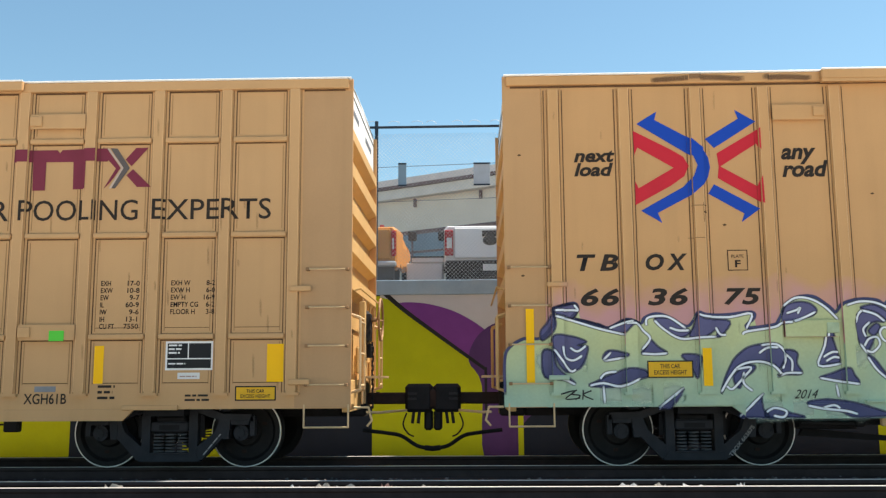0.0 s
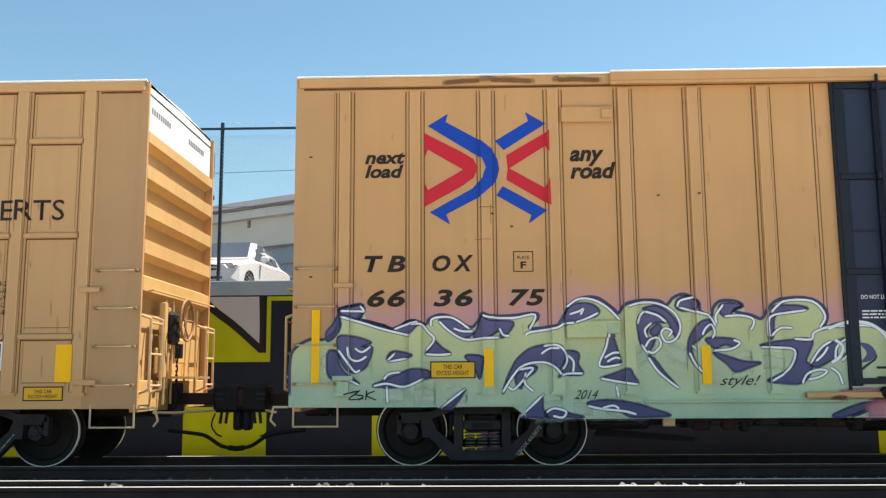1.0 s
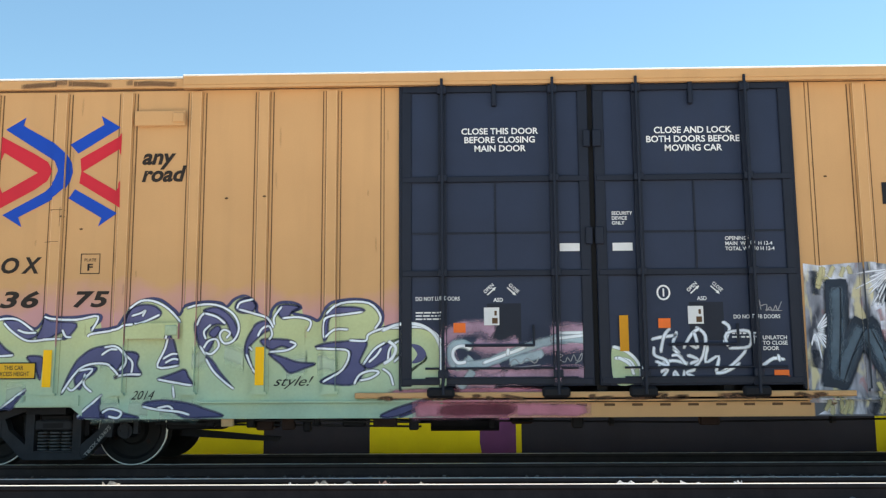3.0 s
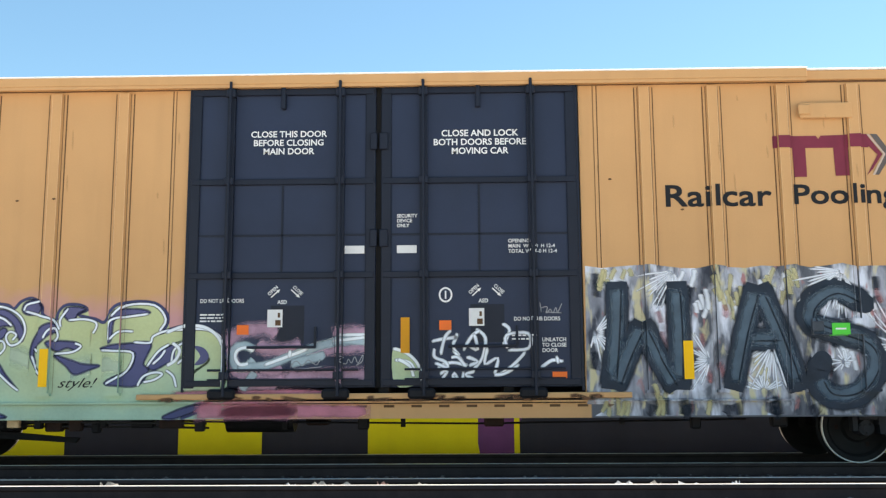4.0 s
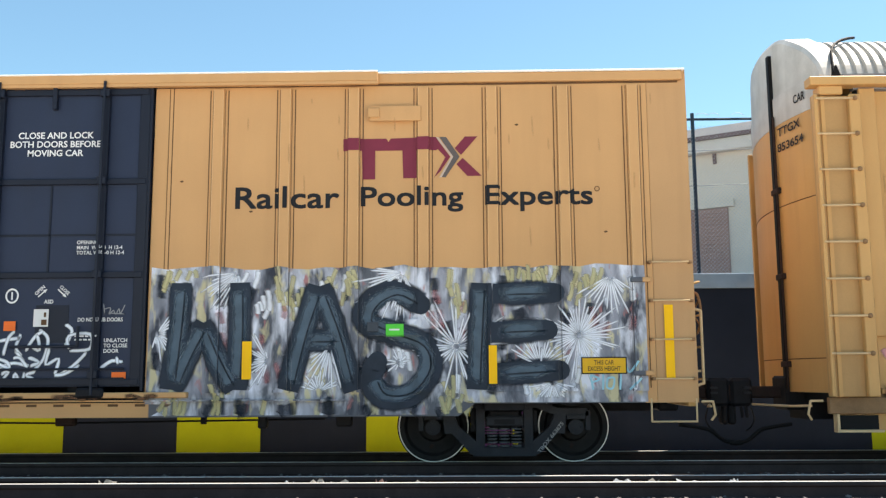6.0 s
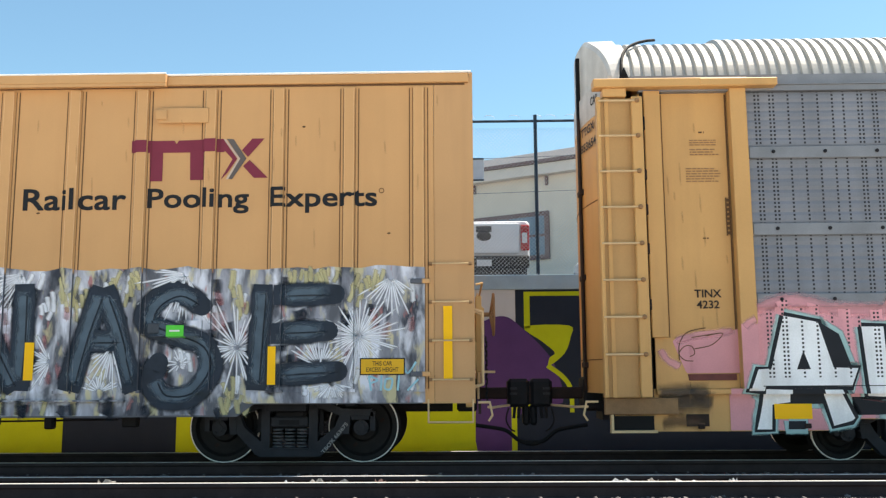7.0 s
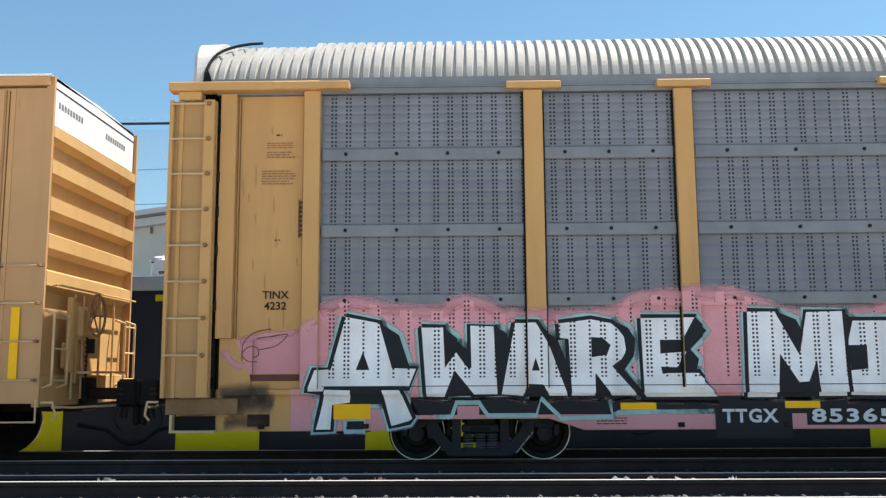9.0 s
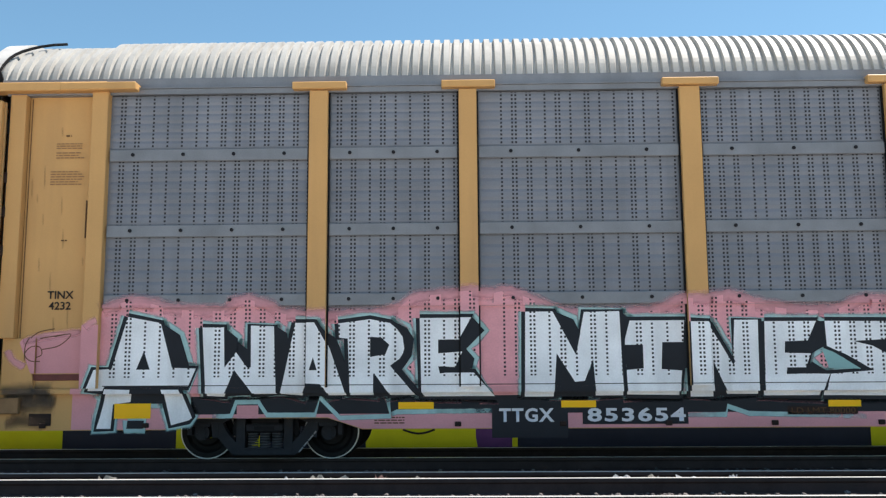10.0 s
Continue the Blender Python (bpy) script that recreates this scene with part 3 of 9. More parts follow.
# ---------- low building across the lot ----------
def make_building():
    b = thing("warehouse", "low beige stucco warehouse with brown roof edge", "building", (6.5, 30.0, 2.86))
    b.rotation_euler = (0, 0, math.atan2(-13.5, 22.5))
    H = 5.86
    part("wall", one_box(-60, 22, 0, 8, 0, H), STUCCO, b)
    part("fascia", one_box(-60.2, 22.2, -0.35, 0, H - 0.5, H - 0.1, 0.02), surface("pale_fascia", (0.7, 0.64, 0.58), 0.8, vary=0.08), b)
    part("roof_edge", one_box(-60.3, 22.3, -0.45, 0, H - 0.095, H + 0.03), ROOF_EDGE, b, "brown metal roof edge")
    part("roof", one_box(-60.3, 22.3, -0.4, 8.3, H + 0.035, H + 0.3), surface("pale_roof", (0.72, 0.63, 0.6), 0.8, vary=0.08), b)
    for x in range(-40, 12, 3):
        part("bracket", one_box(x, x + 0.1, -0.1, -0.001, H - 0.85, H - 0.52), ROOF_EDGE, b)
    for x0, x1 in ((-19.1, -4.0),):
        z0, z1 = 2.45, 3.95
        w = part("window", one_box(x0 - 0.12, x1 + 0.12, -0.10, -0.002, z0 - 0.12, z1 + 0.12, 0.01), ROOF_EDGE, b, "dark-framed strip window")
        n = int((x1 - x0) / 1.5)
        for k in range(n):
            a = x0 + (x1 - x0) * k / n
            for q in (0, 1):
                part("pane", one_box(a + 0.05, a + (x1 - x0) / n - 0.05, -0.12, -0.105, z0 + q * 0.75 + 0.04, z0 + q * 0.75 + 0.7), WINDOW_SKY, w)
    d = part("shutter_door", one_box(-1.9, 2.4, -0.06, -0.002, 0, 3.55), SHUTTER, b, "brown roll-up shutter door")
    for k in range(28):
        part("slat", one_box(-1.88, 2.38, -0.085, -0.062, 0.125 * k + 0.01, 0.125 * k + 0.115), SHUTTER, d)
    part("lintel", one_box(-2.1, 2.6, -0.12, -0.003, 3.56, 3.8), STUCCO, b)
    return b


make_building()


# ---------- parked vehicles ----------
def loft(bm, sections):
    """A closed skin through outlines (each a list of points)."""
    rings = [[bm.verts.new(p) for p in s] for s in sections]
    k = len(rings[0])
    for a, b in zip(rings, rings[1:]):
        for i in range(k):
            j = (i + 1) % k
            bm.faces.new((a[i], a[j], b[j], b[i]))
    bm.faces.new(rings[0][::-1])
    bm.faces.new(rings[-1])
    bmesh.ops.recalc_face_normals(bm, faces=bm.faces)
    return bm


def section(y, hw, z0, z1, r=0.12, tuck=0.0):
    """Rounded outline across a vehicle at y."""
    return [(-hw + r, y, z0), (hw - r, y, z0), (hw, y, z0 + r), (hw, y, z0 + (z1 - z0) * 0.55), (hw - tuck, y, z1 - r), (hw - tuck - r, y, z1),
            (-hw + tuck + r, y, z1), (-hw + tuck, y, z1 - r), (-hw, y, z0 + (z1 - z0) * 0.55), (-hw, y, z0 + r)]


def wheel_part(parent, x, y, r=0.34, w=0.22):
    t = part("wheel", rod(bmesh.new(), (x - w / 2, y, r), (x + w / 2, y, r), r, 20), RUBBER_AND_SHADE, parent)
    part("rim", rod(bmesh.new(), (x - w / 2 - 0.01, y, r), (x + w / 2 + 0.01, y, r), r * 0.62, 16), CHROME, t)


def make_pickup(x, y, z, paint, words, roof_lights=False):
    """A pickup seen from its tail; the tail is at y = 0, the nose points away."""
    c = thing("pickup_truck", words, "pickup truck", (x, y, z), group="vehicles in the lot")
    part("cargo_bed", loft(bmesh.new(), [section(0.05, 0.96, 0.55, 1.36, 0.06), section(0.12, 1.0, 0.5, 1.38, 0.06), section(2.0, 1.0, 0.5, 1.38, 0.06)]), paint, c)
    part("cab", loft(bmesh.new(), [section(2.05, 0.98, 0.5, 1.40, 0.12, 0.10), section(2.3, 0.99, 0.5, 1.46, 0.12, 0.12), section(3.6, 0.99, 0.5, 1.44, 0.12, 0.12), section(4.3, 0.99, 0.5, 1.25, 0.12, 0.06)]), paint, c)
    part("hood", loft(bmesh.new(), [section(4.2, 0.98, 0.5, 1.2, 0.1), section(5.5, 0.95, 0.5, 1.08, 0.1)]), paint, c)
    t = part("tailgate", one_box(-0.86 if roof_lights else -0.78, 0.86 if roof_lights else 0.78, 0.0, 0.06, 0.72, 1.34, 0.02), paint, c)
    if not roof_lights:
        part("badge", rod(bmesh.new(), (0, -0.012, 1.08), (0, 0.01, 1.08), 0.1, 20), CAR_BLACK, t).scale = (1.6, 1, 1)
    part("handle", one_box(-0.17, 0.17, -0.02, 0.0, 1.16, 1.28, 0.008), CAR_BLACK, t)
    part("rear_window", one_box(-0.72, 0.72, 2.0, 2.05, 1.2, 1.38, 0.01), GLASS_DARK, c)
    for s in (-1, 1):
        inner = 0.88 if roof_lights else 0.8
        lamp = part("tail_lamp", one_box(min(s * inner, s * 0.99), max(s * inner, s * 0.99), -0.02, 0.08, 0.78, 1.3, 0.02), LAMP_RED, c)
        part("reversing_lamp", one_box(min(s * (inner + 0.03), s * 0.94), max(s * (inner + 0.03), s * 0.94), -0.03, -0.021, 0.93, 1.14, 0.004), PAPER, lamp)
        for yy in (1.2, 4.7):
            wheel_part(c, s * 0.86, yy, 0.4, 0.26)
        part("mirror", one_box(min(s * 1.02, s * 1.25), max(s * 1.02, s * 1.25), 3.6, 3.72, 1.25, 1.5, 0.03), CAR_BLACK, c)
    if roof_lights:
        part("valance", one_box(-0.95, 0.95, -0.03, 0.1, 0.2, 0.69, 0.02), CAR_BLACK, c)
        for s in (-1, 1):
            part("bumper", one_box(min(s * 0.46, s * 1.0), max(s * 0.46, s * 1.0), -0.16, 0.0, 0.57, 0.68, 0.03), CAR_SILVER, c, "bright rear bumper half")
            part("bumper_end", one_box(min(s * 0.30, s * 0.46), max(s * 0.30, s * 0.46), -0.14, 0.0, 0.45, 0.60, 0.02), CAR_SILVER, c)
            part("mud_flap", one_box(min(s * 0.60, s * 0.94), max(s * 0.60, s * 0.94), -0.08, -0.05, 0.15, 0.56, 0.01), CAR_BLACK, c)
        part("bumper_step", one_box(-0.5, 0.5, -0.16, -0.02, 0.40, 0.45, 0.01), CAR_SILVER, c)
        part("plate", one_box(-0.17, 0.17, -0.10, -0.05, 0.50, 0.64), PAPER, c)
        part("handle_recess", one_box(-0.20, 0.20, -0.012, 0.0, 1.09, 1.155, 0.005), CAR_SILVER, t)
    else:
        part("bumper", one_box(-0.98, 0.98, -0.14, 0.05, 0.42, 0.68, 0.03), CAR_BLACK, c, "rear bumper")
        part("valance", one_box(-0.9, 0.9, -0.02, 0.1, 0.2, 0.42, 0.02), CAR_BLACK, c)
        part("bumper_step", one_box(-0.4, 0.4, -0.16, 0.0, 0.36, 0.5, 0.02), CAR_BLACK, c)
        part("plate", one_box(-0.16, 0.16, -0.165, -0.145, 0.47, 0.6), PAPER, c)
    if roof_lights:
        for xx in (-0.45, 0, 0.45):
            part("marker_lamp", one_box(xx - 0.05, xx + 0.05, 2.25, 2.35, 1.47, 1.56, 0.01), LAMP_RED, c)
    else:
        part("third_lamp", one_box(-0.3, 0.3, 2.0, 2.04, 1.385, 1.41), LAMP_RED, c)
    return c


def make_suv(x, y, z, words):
    """A suv seen from its tail; the tail is at y = 0, the nose points away."""
    c = thing("suv", words, "car", (x, y, z), group="vehicles in the lot")
    part("body", loft(bmesh.new(), [section(0.0, 0.80, 0.40, 0.98, 0.16), section(0.10, 0.90, 0.34, 1.06, 0.18), section(0.5, 0.94, 0.3, 1.10, 0.16), section(4.0, 0.93, 0.34, 1.0, 0.14), section(4.7, 0.82, 0.38, 0.85, 0.14)]), CAR_WHITE, c, smooth=True)
    part("cabin", loft(bmesh.new(), [section(0.16, 0.84, 0.98, 1.16, 0.06), section(0.34, 0.83, 0.98, 1.50, 0.16, 0.10), section(0.55, 0.83, 0.98, 1.62, 0.2, 0.14), section(1.2, 0.85, 0.98, 1.68, 0.22, 0.16), section(2.6, 0.85, 0.98, 1.64, 0.22, 0.16), section(3.5, 0.84, 0.98, 1.05, 0.04, 0.03)]), CAR_WHITE, c, smooth=True)
    bm = bmesh.new()
    arc = [(-0.68, 0.13, 1.25), (0.68, 0.13, 1.25), (0.66, 0.24, 1.36), (0.55, 0.27, 1.42), (0.25, 0.29, 1.455), (-0.25, 0.29, 1.455), (-0.55, 0.27, 1.42), (-0.66, 0.24, 1.36)]
    bm.faces.new([bm.verts.new(p) for p in arc])
    bmesh.ops.solidify(bm, geom=bm.faces[:], thickness=-0.04)
    part("rear_window", bm, GLASS_DARK, c, "dark tinted rear window")
    part("spoiler", loft(bmesh.new(), [section(0.20, 0.62, 1.50, 1.55, 0.02), section(0.6, 0.66, 1.56, 1.65, 0.03)]), CAR_WHITE, c)
    recess = part("plate_recess", one_box(-0.27, 0.27, -0.012, 0.06, 0.86, 1.08, 0.02), CAR_SILVER, c)
    part("plate", one_box(-0.17, 0.17, -0.026, -0.013, 0.90, 1.02, 0.006), SCREEN_BAND, recess)
    part("chrome_strip", one_box(-0.32, 0.32, -0.03, 0.05, 1.085, 1.115, 0.008), CHROME, c)
    for s in (-1, 1):
        part("tail_lamp", one_box(min(s * 0.70, s * 0.9), max(s * 0.70, s * 0.9), 0.02, 0.2, 0.98, 1.2, 0.04), CAR_SILVER, c, "pale clear tail lamp")
        part("side_window", one_box(min(s * 0.85, s * 0.84), max(s * 0.85, s * 0.86), 0.8, 2.7, 1.1, 1.46), GLASS_DARK, c)
        part("bumper_reflector", one_box(min(s * 0.45, s * 0.82), max(s * 0.45, s * 0.82), -0.10, -0.06, 0.56, 0.68, 0.02), CAR_SILVER, c)
        part("roof_rail", rod(bmesh.new(), (s * 0.62, 0.7, 1.70), (s * 0.62, 2.4, 1.69), 0.018, 6), CAR_BLACK, c)
        for yy in (0.85, 3.75):
            wheel_part(c, s * 0.84, yy)
    part("bumper", loft(bmesh.new(), [section(-0.08, 0.74, 0.40, 0.74, 0.1), section(0.02, 0.9, 0.36, 0.78, 0.1), section(0.2, 0.93, 0.36, 0.78, 0.1)]), CAR_WHITE, c, smooth=True)
    part("bumper_trim", one_box(-0.6, 0.6, -0.09, -0.07, 0.36, 0.44), CAR_BLACK, c)
    return c


def make_sedan(x, y, z, turn, words):
    """A sedan standing along x, its nose to the left."""
    c = thing("sedan", words, "car", (x, y, z), group="vehicles in the lot")
    c.rotation_euler = (0, 0, radians(turn))
    def s2(q, hw, z0, z1, r=0.1, tuck=0.0):
        return [(p[1], p[0], p[2]) for p in section(q, hw, z0, z1, r, tuck)]
    part("body", loft(bmesh.new(), [s2(0.0, 0.7, 0.35, 0.66, 0.08), s2(0.25, 0.86, 0.25, 0.76, 0.08), s2(1.2, 0.9, 0.22, 0.92, 0.08), s2(3.6, 0.9, 0.22, 1.0, 0.08), s2(4.4, 0.86, 0.25, 0.98, 0.08), s2(4.65, 0.76, 0.35, 0.85, 0.08)]), CAR_WHITE, c)
    part("cabin", loft(bmesh.new(), [s2(1.15, 0.8, 0.86, 0.94, 0.02), s2(1.9, 0.78, 0.88, 1.38, 0.08, 0.14), s2(2.5, 0.78, 0.9, 1.46, 0.08, 0.16), s2(3.3, 0.78, 0.9, 1.4, 0.08, 0.16), s2(4.1, 0.76, 0.9, 1.0, 0.03)]), CAR_WHITE, c)
    bm = bmesh.new()
    bm.faces.new([bm.verts.new(p) for p in ((1.2, -0.73, 0.978), (1.2, 0.73, 0.978), (1.86, 0.6, 1.395), (1.86, -0.6, 1.395))])
    bmesh.ops.solidify(bm, geom=bm.faces[:], thickness=0.03)
    part("windscreen", bm, CAR_GLASS, c)
    for s in (-1, 1):
        for a in ((1.5, 2.4, 2.4, 1.95), (2.46, 3.35, 3.2, 2.46)):
            bm = bmesh.new()
            y0, y1 = s * 0.835, s * 0.72
            bm.faces.new([bm.verts.new(p) for p in ((a[0], y0, 0.98), (a[1], y0, 0.98), (a[2], y1, 1.36), (a[3], y1, 1.36))])
            bmesh.ops.solidify(bm, geom=bm.faces[:], thickness=0.02 * s)
            part("side_window", bm, CAR_GLASS, c)
        part("headlamp", one_box(0.02, 0.35, min(s * 0.5, s * 0.84), max(s * 0.5, s * 0.8), 0.6, 0.7, 0.03), CHROME, c)
        part("mirror", one_box(1.6, 1.72, min(s * 0.9, s * 1.08), max(s * 0.9, s * 1.08), 0.92, 1.04, 0.03), CAR_WHITE, c)
        for q in (0.85, 3.6):
            w = part("wheel", rod(bmesh.new(), (q, s * 0.74, 0.32), (q, s * 0.92, 0.32), 0.32, 20), RUBBER_AND_SHADE, c)
            part("rim", rod(bmesh.new(), (q, s * 0.80, 0.32), (q, s * 0.93, 0.32), 0.2, 14), CHROME, w)
    for z0 in (0.55, 0.625):
        for s in (-1, 1):
            part("grille", one_box(-0.02, 0.08, min(s * 0.07, s * 0.46), max(s * 0.07, s * 0.46), z0, z0 + 0.045, 0.015), CAR_BLACK, c)
    part("badge", one_box(-0.03, 0.05, -0.055, 0.055, 0.58, 0.65, 0.02), CHROME, c)
    part("lower_grille", one_box(-0.01, 0.1, -0.6, 0.6, 0.36, 0.44, 0.02), CAR_BLACK, c)
    part("number_plate", one_box(-0.04, -0.012, -0.16, 0.16, 0.39, 0.5, 0.01), SCREEN_BAND, c)
    return c


UPHILL = math.atan(1.5 / 14.64)
v = make_pickup(0.49, 19.6, lot_z(0.49, 19.6), CAR_WHITE, "white pickup truck parked tail first behind the fence")
v.rotation_euler, v.scale = (UPHILL, 0, 0), (1, 1, 1.08)
v = make_pickup(-2.52, 19.6, lot_z(-2.5, 19.6), CAR_ORANGE, "orange utility pickup truck parked tail first behind the fence", True)
v.rotation_euler, v.scale = (UPHILL, 0, 0), (0.97, 1, 1.08)
v = make_suv(3.97, 20.8, lot_z(3.97, 20.8), "white suv parked tail first behind the chain link fence")
v.rotation_euler, v.scale = (UPHILL, 0.03, 0), (1, 1, 1.02)
make_sedan(-5.54, 18.05, lot_z(-5.5, 18.1), 87, "white sedan parked nose first behind the chain link fence")
# low white box between the two pickups
crate = thing("cargo_box", "low white cargo box with a dark lid in the lot", "box", (-0.98, 20.5, lot_z(-1, 20.5) - 0.02))
part("body", one_box(-0.42, 0.42, 0, 0.9, 0, 0.74, 0.03), CAR_WHITE, crate)
part("lid", one_box(-0.3, 0.44, -0.02, 0.92, 0.745, 0.86, 0.02), CAR_WHITE, crate)
part("lid_edge", one_box(-0.3, 0.45, -0.03, 0.93, 0.862, 0.89), CAR_BLACK, crate)
part("latch", one_box(0.43, 0.52, 0.0, 0.1, 0.5, 0.72, 0.01), CAR_BLACK, crate)

# ---------- rolling stock ----------
def make_wheelset(parent, r, x, mid):
    """Axle with two flanged wheels; it turns about its own middle."""
    ws = part("wheelset", rod(bmesh.new(), (0, -0.95, 0), (0, 0.95, 0), 0.085, 12), WHEEL, parent, at=(x, mid, r))
    for s in (-1, 1):
        bm = bmesh.new()
        y = s * 0.7525
        prof = [(0.10, s * 0.09), (0.17, s * 0.08), (0.2, s * 0.03), (r - 0.11, s * 0.02), (r - 0.075, s * 0.065), (r, s * 0.065), (r + 0.004, -s * 0.045), (r + 0.028, -s * 0.06), (r + 0.022, -s * 0.08), (r - 0.07, -s * 0.08), (0.2, -s * 0.02), (0.1, -s * 0.06)]
        n = 36
        rings = [[bm.verts.new((p[0] * math.cos(6.28319 * k / n), y + p[1], p[0] * math.sin(6.28319 * k / n))) for k in range(n)] for p in prof]
        for a, b in zip(rings, rings[1:]):
            for k in range(n):
                q = (k + 1) % n
                bm.faces.new((a[k], a[q], b[q], b[k]))
        bmesh.ops.recalc_face_normals(bm, faces=bm.faces)
        part("wheel", bm, WHEEL, ws, smooth=False)
        bm = bmesh.new()
        rings = [[bm.verts.new((q * math.cos(6.28319 * k / 48), y + d, q * math.sin(6.28319 * k / 48))) for k in range(48)] for q, d in ((r - 0.013, s * 0.069), (r + 0.001, s * 0.069), (r + 0.002, s * 0.03))]
        for a, b in zip(rings, rings[1:]):
            for k in range(48):
                q = (k + 1) % 48
                bm.faces.new((a[k], a[q], b[q], b[k]))
        bmesh.ops.recalc_face_normals(bm, faces=bm.faces)
        part("tread", bm, TREAD, ws, "bright worn rim")
        bm = bmesh.new()
        rod(bm, (0, y + s * 0.10, 0), (0, y + s * 0.345, 0), 0.098, 16)
        rod(bm, (0, y + s * 0.346, 0), (0, y + s * 0.36, 0), 0.05, 12)
        for k in range(3):
            a = k * 2.0944
            rod(bm, (0.07 * math.cos(a), y + s * 0.346, 0.07 * math.sin(a)), (0.07 * math.cos(a), y + s * 0.366, 0.07 * math.sin(a)), 0.018, 6)
        part("bearing_cap", bm, FRAME_IRON, ws)
        mark_y = y + s * 0.035
        for a in (0.4, 2.7, 4.6):
            u, v = (r - 0.2) * math.cos(a), (r - 0.2) * math.sin(a)
            part("chalk_mark", one_box(u - 0.03, u + 0.03, min(mark_y, mark_y + s * 0.008), max(mark_y, mark_y + s * 0.008), v - 0.02, v + 0.02), RUST, ws)
    return ws


FADED_STENCIL = surface("faded_stencil_white", (0.30, 0.29, 0.29), 0.7, vary=0.3, scale=20)


def make_truck(car, x, r, base, mid, spin, marks=""):
    """Three-piece freight truck: two side frames with spring nests, bolster, two wheelsets."""
    t = part("truck", one_box(-0.2, 0.2, mid - 1.1, mid + 1.1, r - 0.02, r + 0.22, 0.03), IRON, car, "grimy black three-piece truck", at=(x, 0, 0))
    h, k = base / 2, r / 0.457
    for s in (-1, 1):
        y0 = mid + s * 1.0
        y1 = y0 + s * 0.13
        def z(v):
            return v * k
        def prism(name, outline, thick=0.0):
            return part(name, extrude(bmesh.new(), [(a, z(b)) for a, b in outline], y0, y1 + s * thick), FRAME_IRON, frame_part)

        top = [(0.0, 0.84), (0.30, 0.84), (0.42, 0.80), (h - 0.24, 0.70), (h + 0.14, 0.69), (h + 0.17, 0.60), (h - 0.24, 0.60), (0.40, 0.70), (0.0, 0.71)]
        bm = extrude(bmesh.new(), [(a, z(b)) for a, b in top + [(-a, b) for a, b in top[-2:0:-1]]], y0, y1)
        frame_part = part("side_frame", bm, FRAME_IRON, t)
        prism("bottom_chord", [(-0.40, 0.10), (0.40, 0.10), (0.34, 0.20), (-0.34, 0.20)], 0.02)
        for q in (-1, 1):
            prism("column", [(q * 0.25, 0.19), (q * 0.36, 0.19), (q * 0.36, 0.74), (q * 0.25, 0.74)], 0.015)
            prism("tension_arm", [(q * 0.33, 0.11), (q * 0.42, 0.12), (q * (h - 0.13), 0.50), (q * (h - 0.15), 0.62), (q * (h - 0.27), 0.62), (q * (h - 0.33), 0.47), (q * 0.34, 0.27)], 0.012)
            prism("pedestal_jaw", [(q * (h - 0.23), 0.38), (q * (h - 0.15), 0.38), (q * (h - 0.13), 0.62), (q * (h - 0.23), 0.62)], 0.02)
            prism("pedestal_jaw", [(q * (h + 0.12), 0.42), (q * (h + 0.18), 0.42), (q * (h + 0.18), 0.66), (q * (h + 0.12), 0.66)])
            prism("bearing_adapter", [(q * (h - 0.12), 0.56), (q * (h + 0.11), 0.56), (q * (h + 0.11), 0.61), (q * (h - 0.12), 0.61)], 0.03)
            bm = extrude(bmesh.new(), [(q * 0.37, z(0.40)), (q * 0.43, z(0.40)), (q * 0.42, z(0.66)), (q * 0.38, z(0.68))], y0 + s * 0.02, y0 + s * 0.06)
            part("friction_wedge", bm, IRON, frame_part)
        part("bolster_end", box(bmesh.new(), -0.24, 0.24, min(y1 - s * 0.1, y1 + s * 0.03), max(y1 - s * 0.1, y1 + s * 0.03), z(0.47), z(0.60), 0.02), FRAME_IRON, frame_part)
        part("bolster_pocket", box(bmesh.new(), -0.13, 0.13, min(y1 + s * 0.031, y1 + s * 0.036), max(y1 + s * 0.031, y1 + s * 0.036), z(0.50), z(0.56)), IRON, frame_part)
        for i, xx in enumerate((-0.155, 0.0, 0.155)):
            bm = bmesh.new()
            for c in range(6):
                rod(bm, (xx, y1 - s * 0.05, z(0.218 + 0.042 * c)), (xx, y1 - s * 0.05, z(0.238 + 0.042 * c)), 0.068, 12)
            part("spring", bm, SPRING_STEEL, frame_part, "worn grey coil spring")
        part("spring_seat", box(bmesh.new(), -0.25, 0.25, min(y0, y1 + s * 0.03), max(y0, y1 + s * 0.03), z(0.19), z(0.212), 0.004), FRAME_IRON, frame_part)
        if s < 0:
            tilt = Side([], [], lambda px, pz: y1 - 0.005)
            w = tilt.text("casting_marks", marks, -0.24, 0.24, -0.02, 0.03, FADED_STENCIL, frame_part, 12, bold=0.02) if marks else tilt.bars("casting_marks", -0.2, 0.2, -0.016, 0.022, 1, FADED_STENCIL, frame_part, 12, 5)
            w.matrix_local = Matrix.Translation((0.585, 0, z(0.33))) @ Euler((0, radians(-50), 0)).to_matrix().to_4x4()
    part("brake_beam", rod(bmesh.new(), (-0.35, mid - 0.8, z(0.4)), (-0.35, mid + 0.8, z(0.4)), 0.04), RUST, t)
    for q in (-1, 1):
        spin.append((make_wheelset(t, r, q * h, mid), r, q * h, mid))
    return t


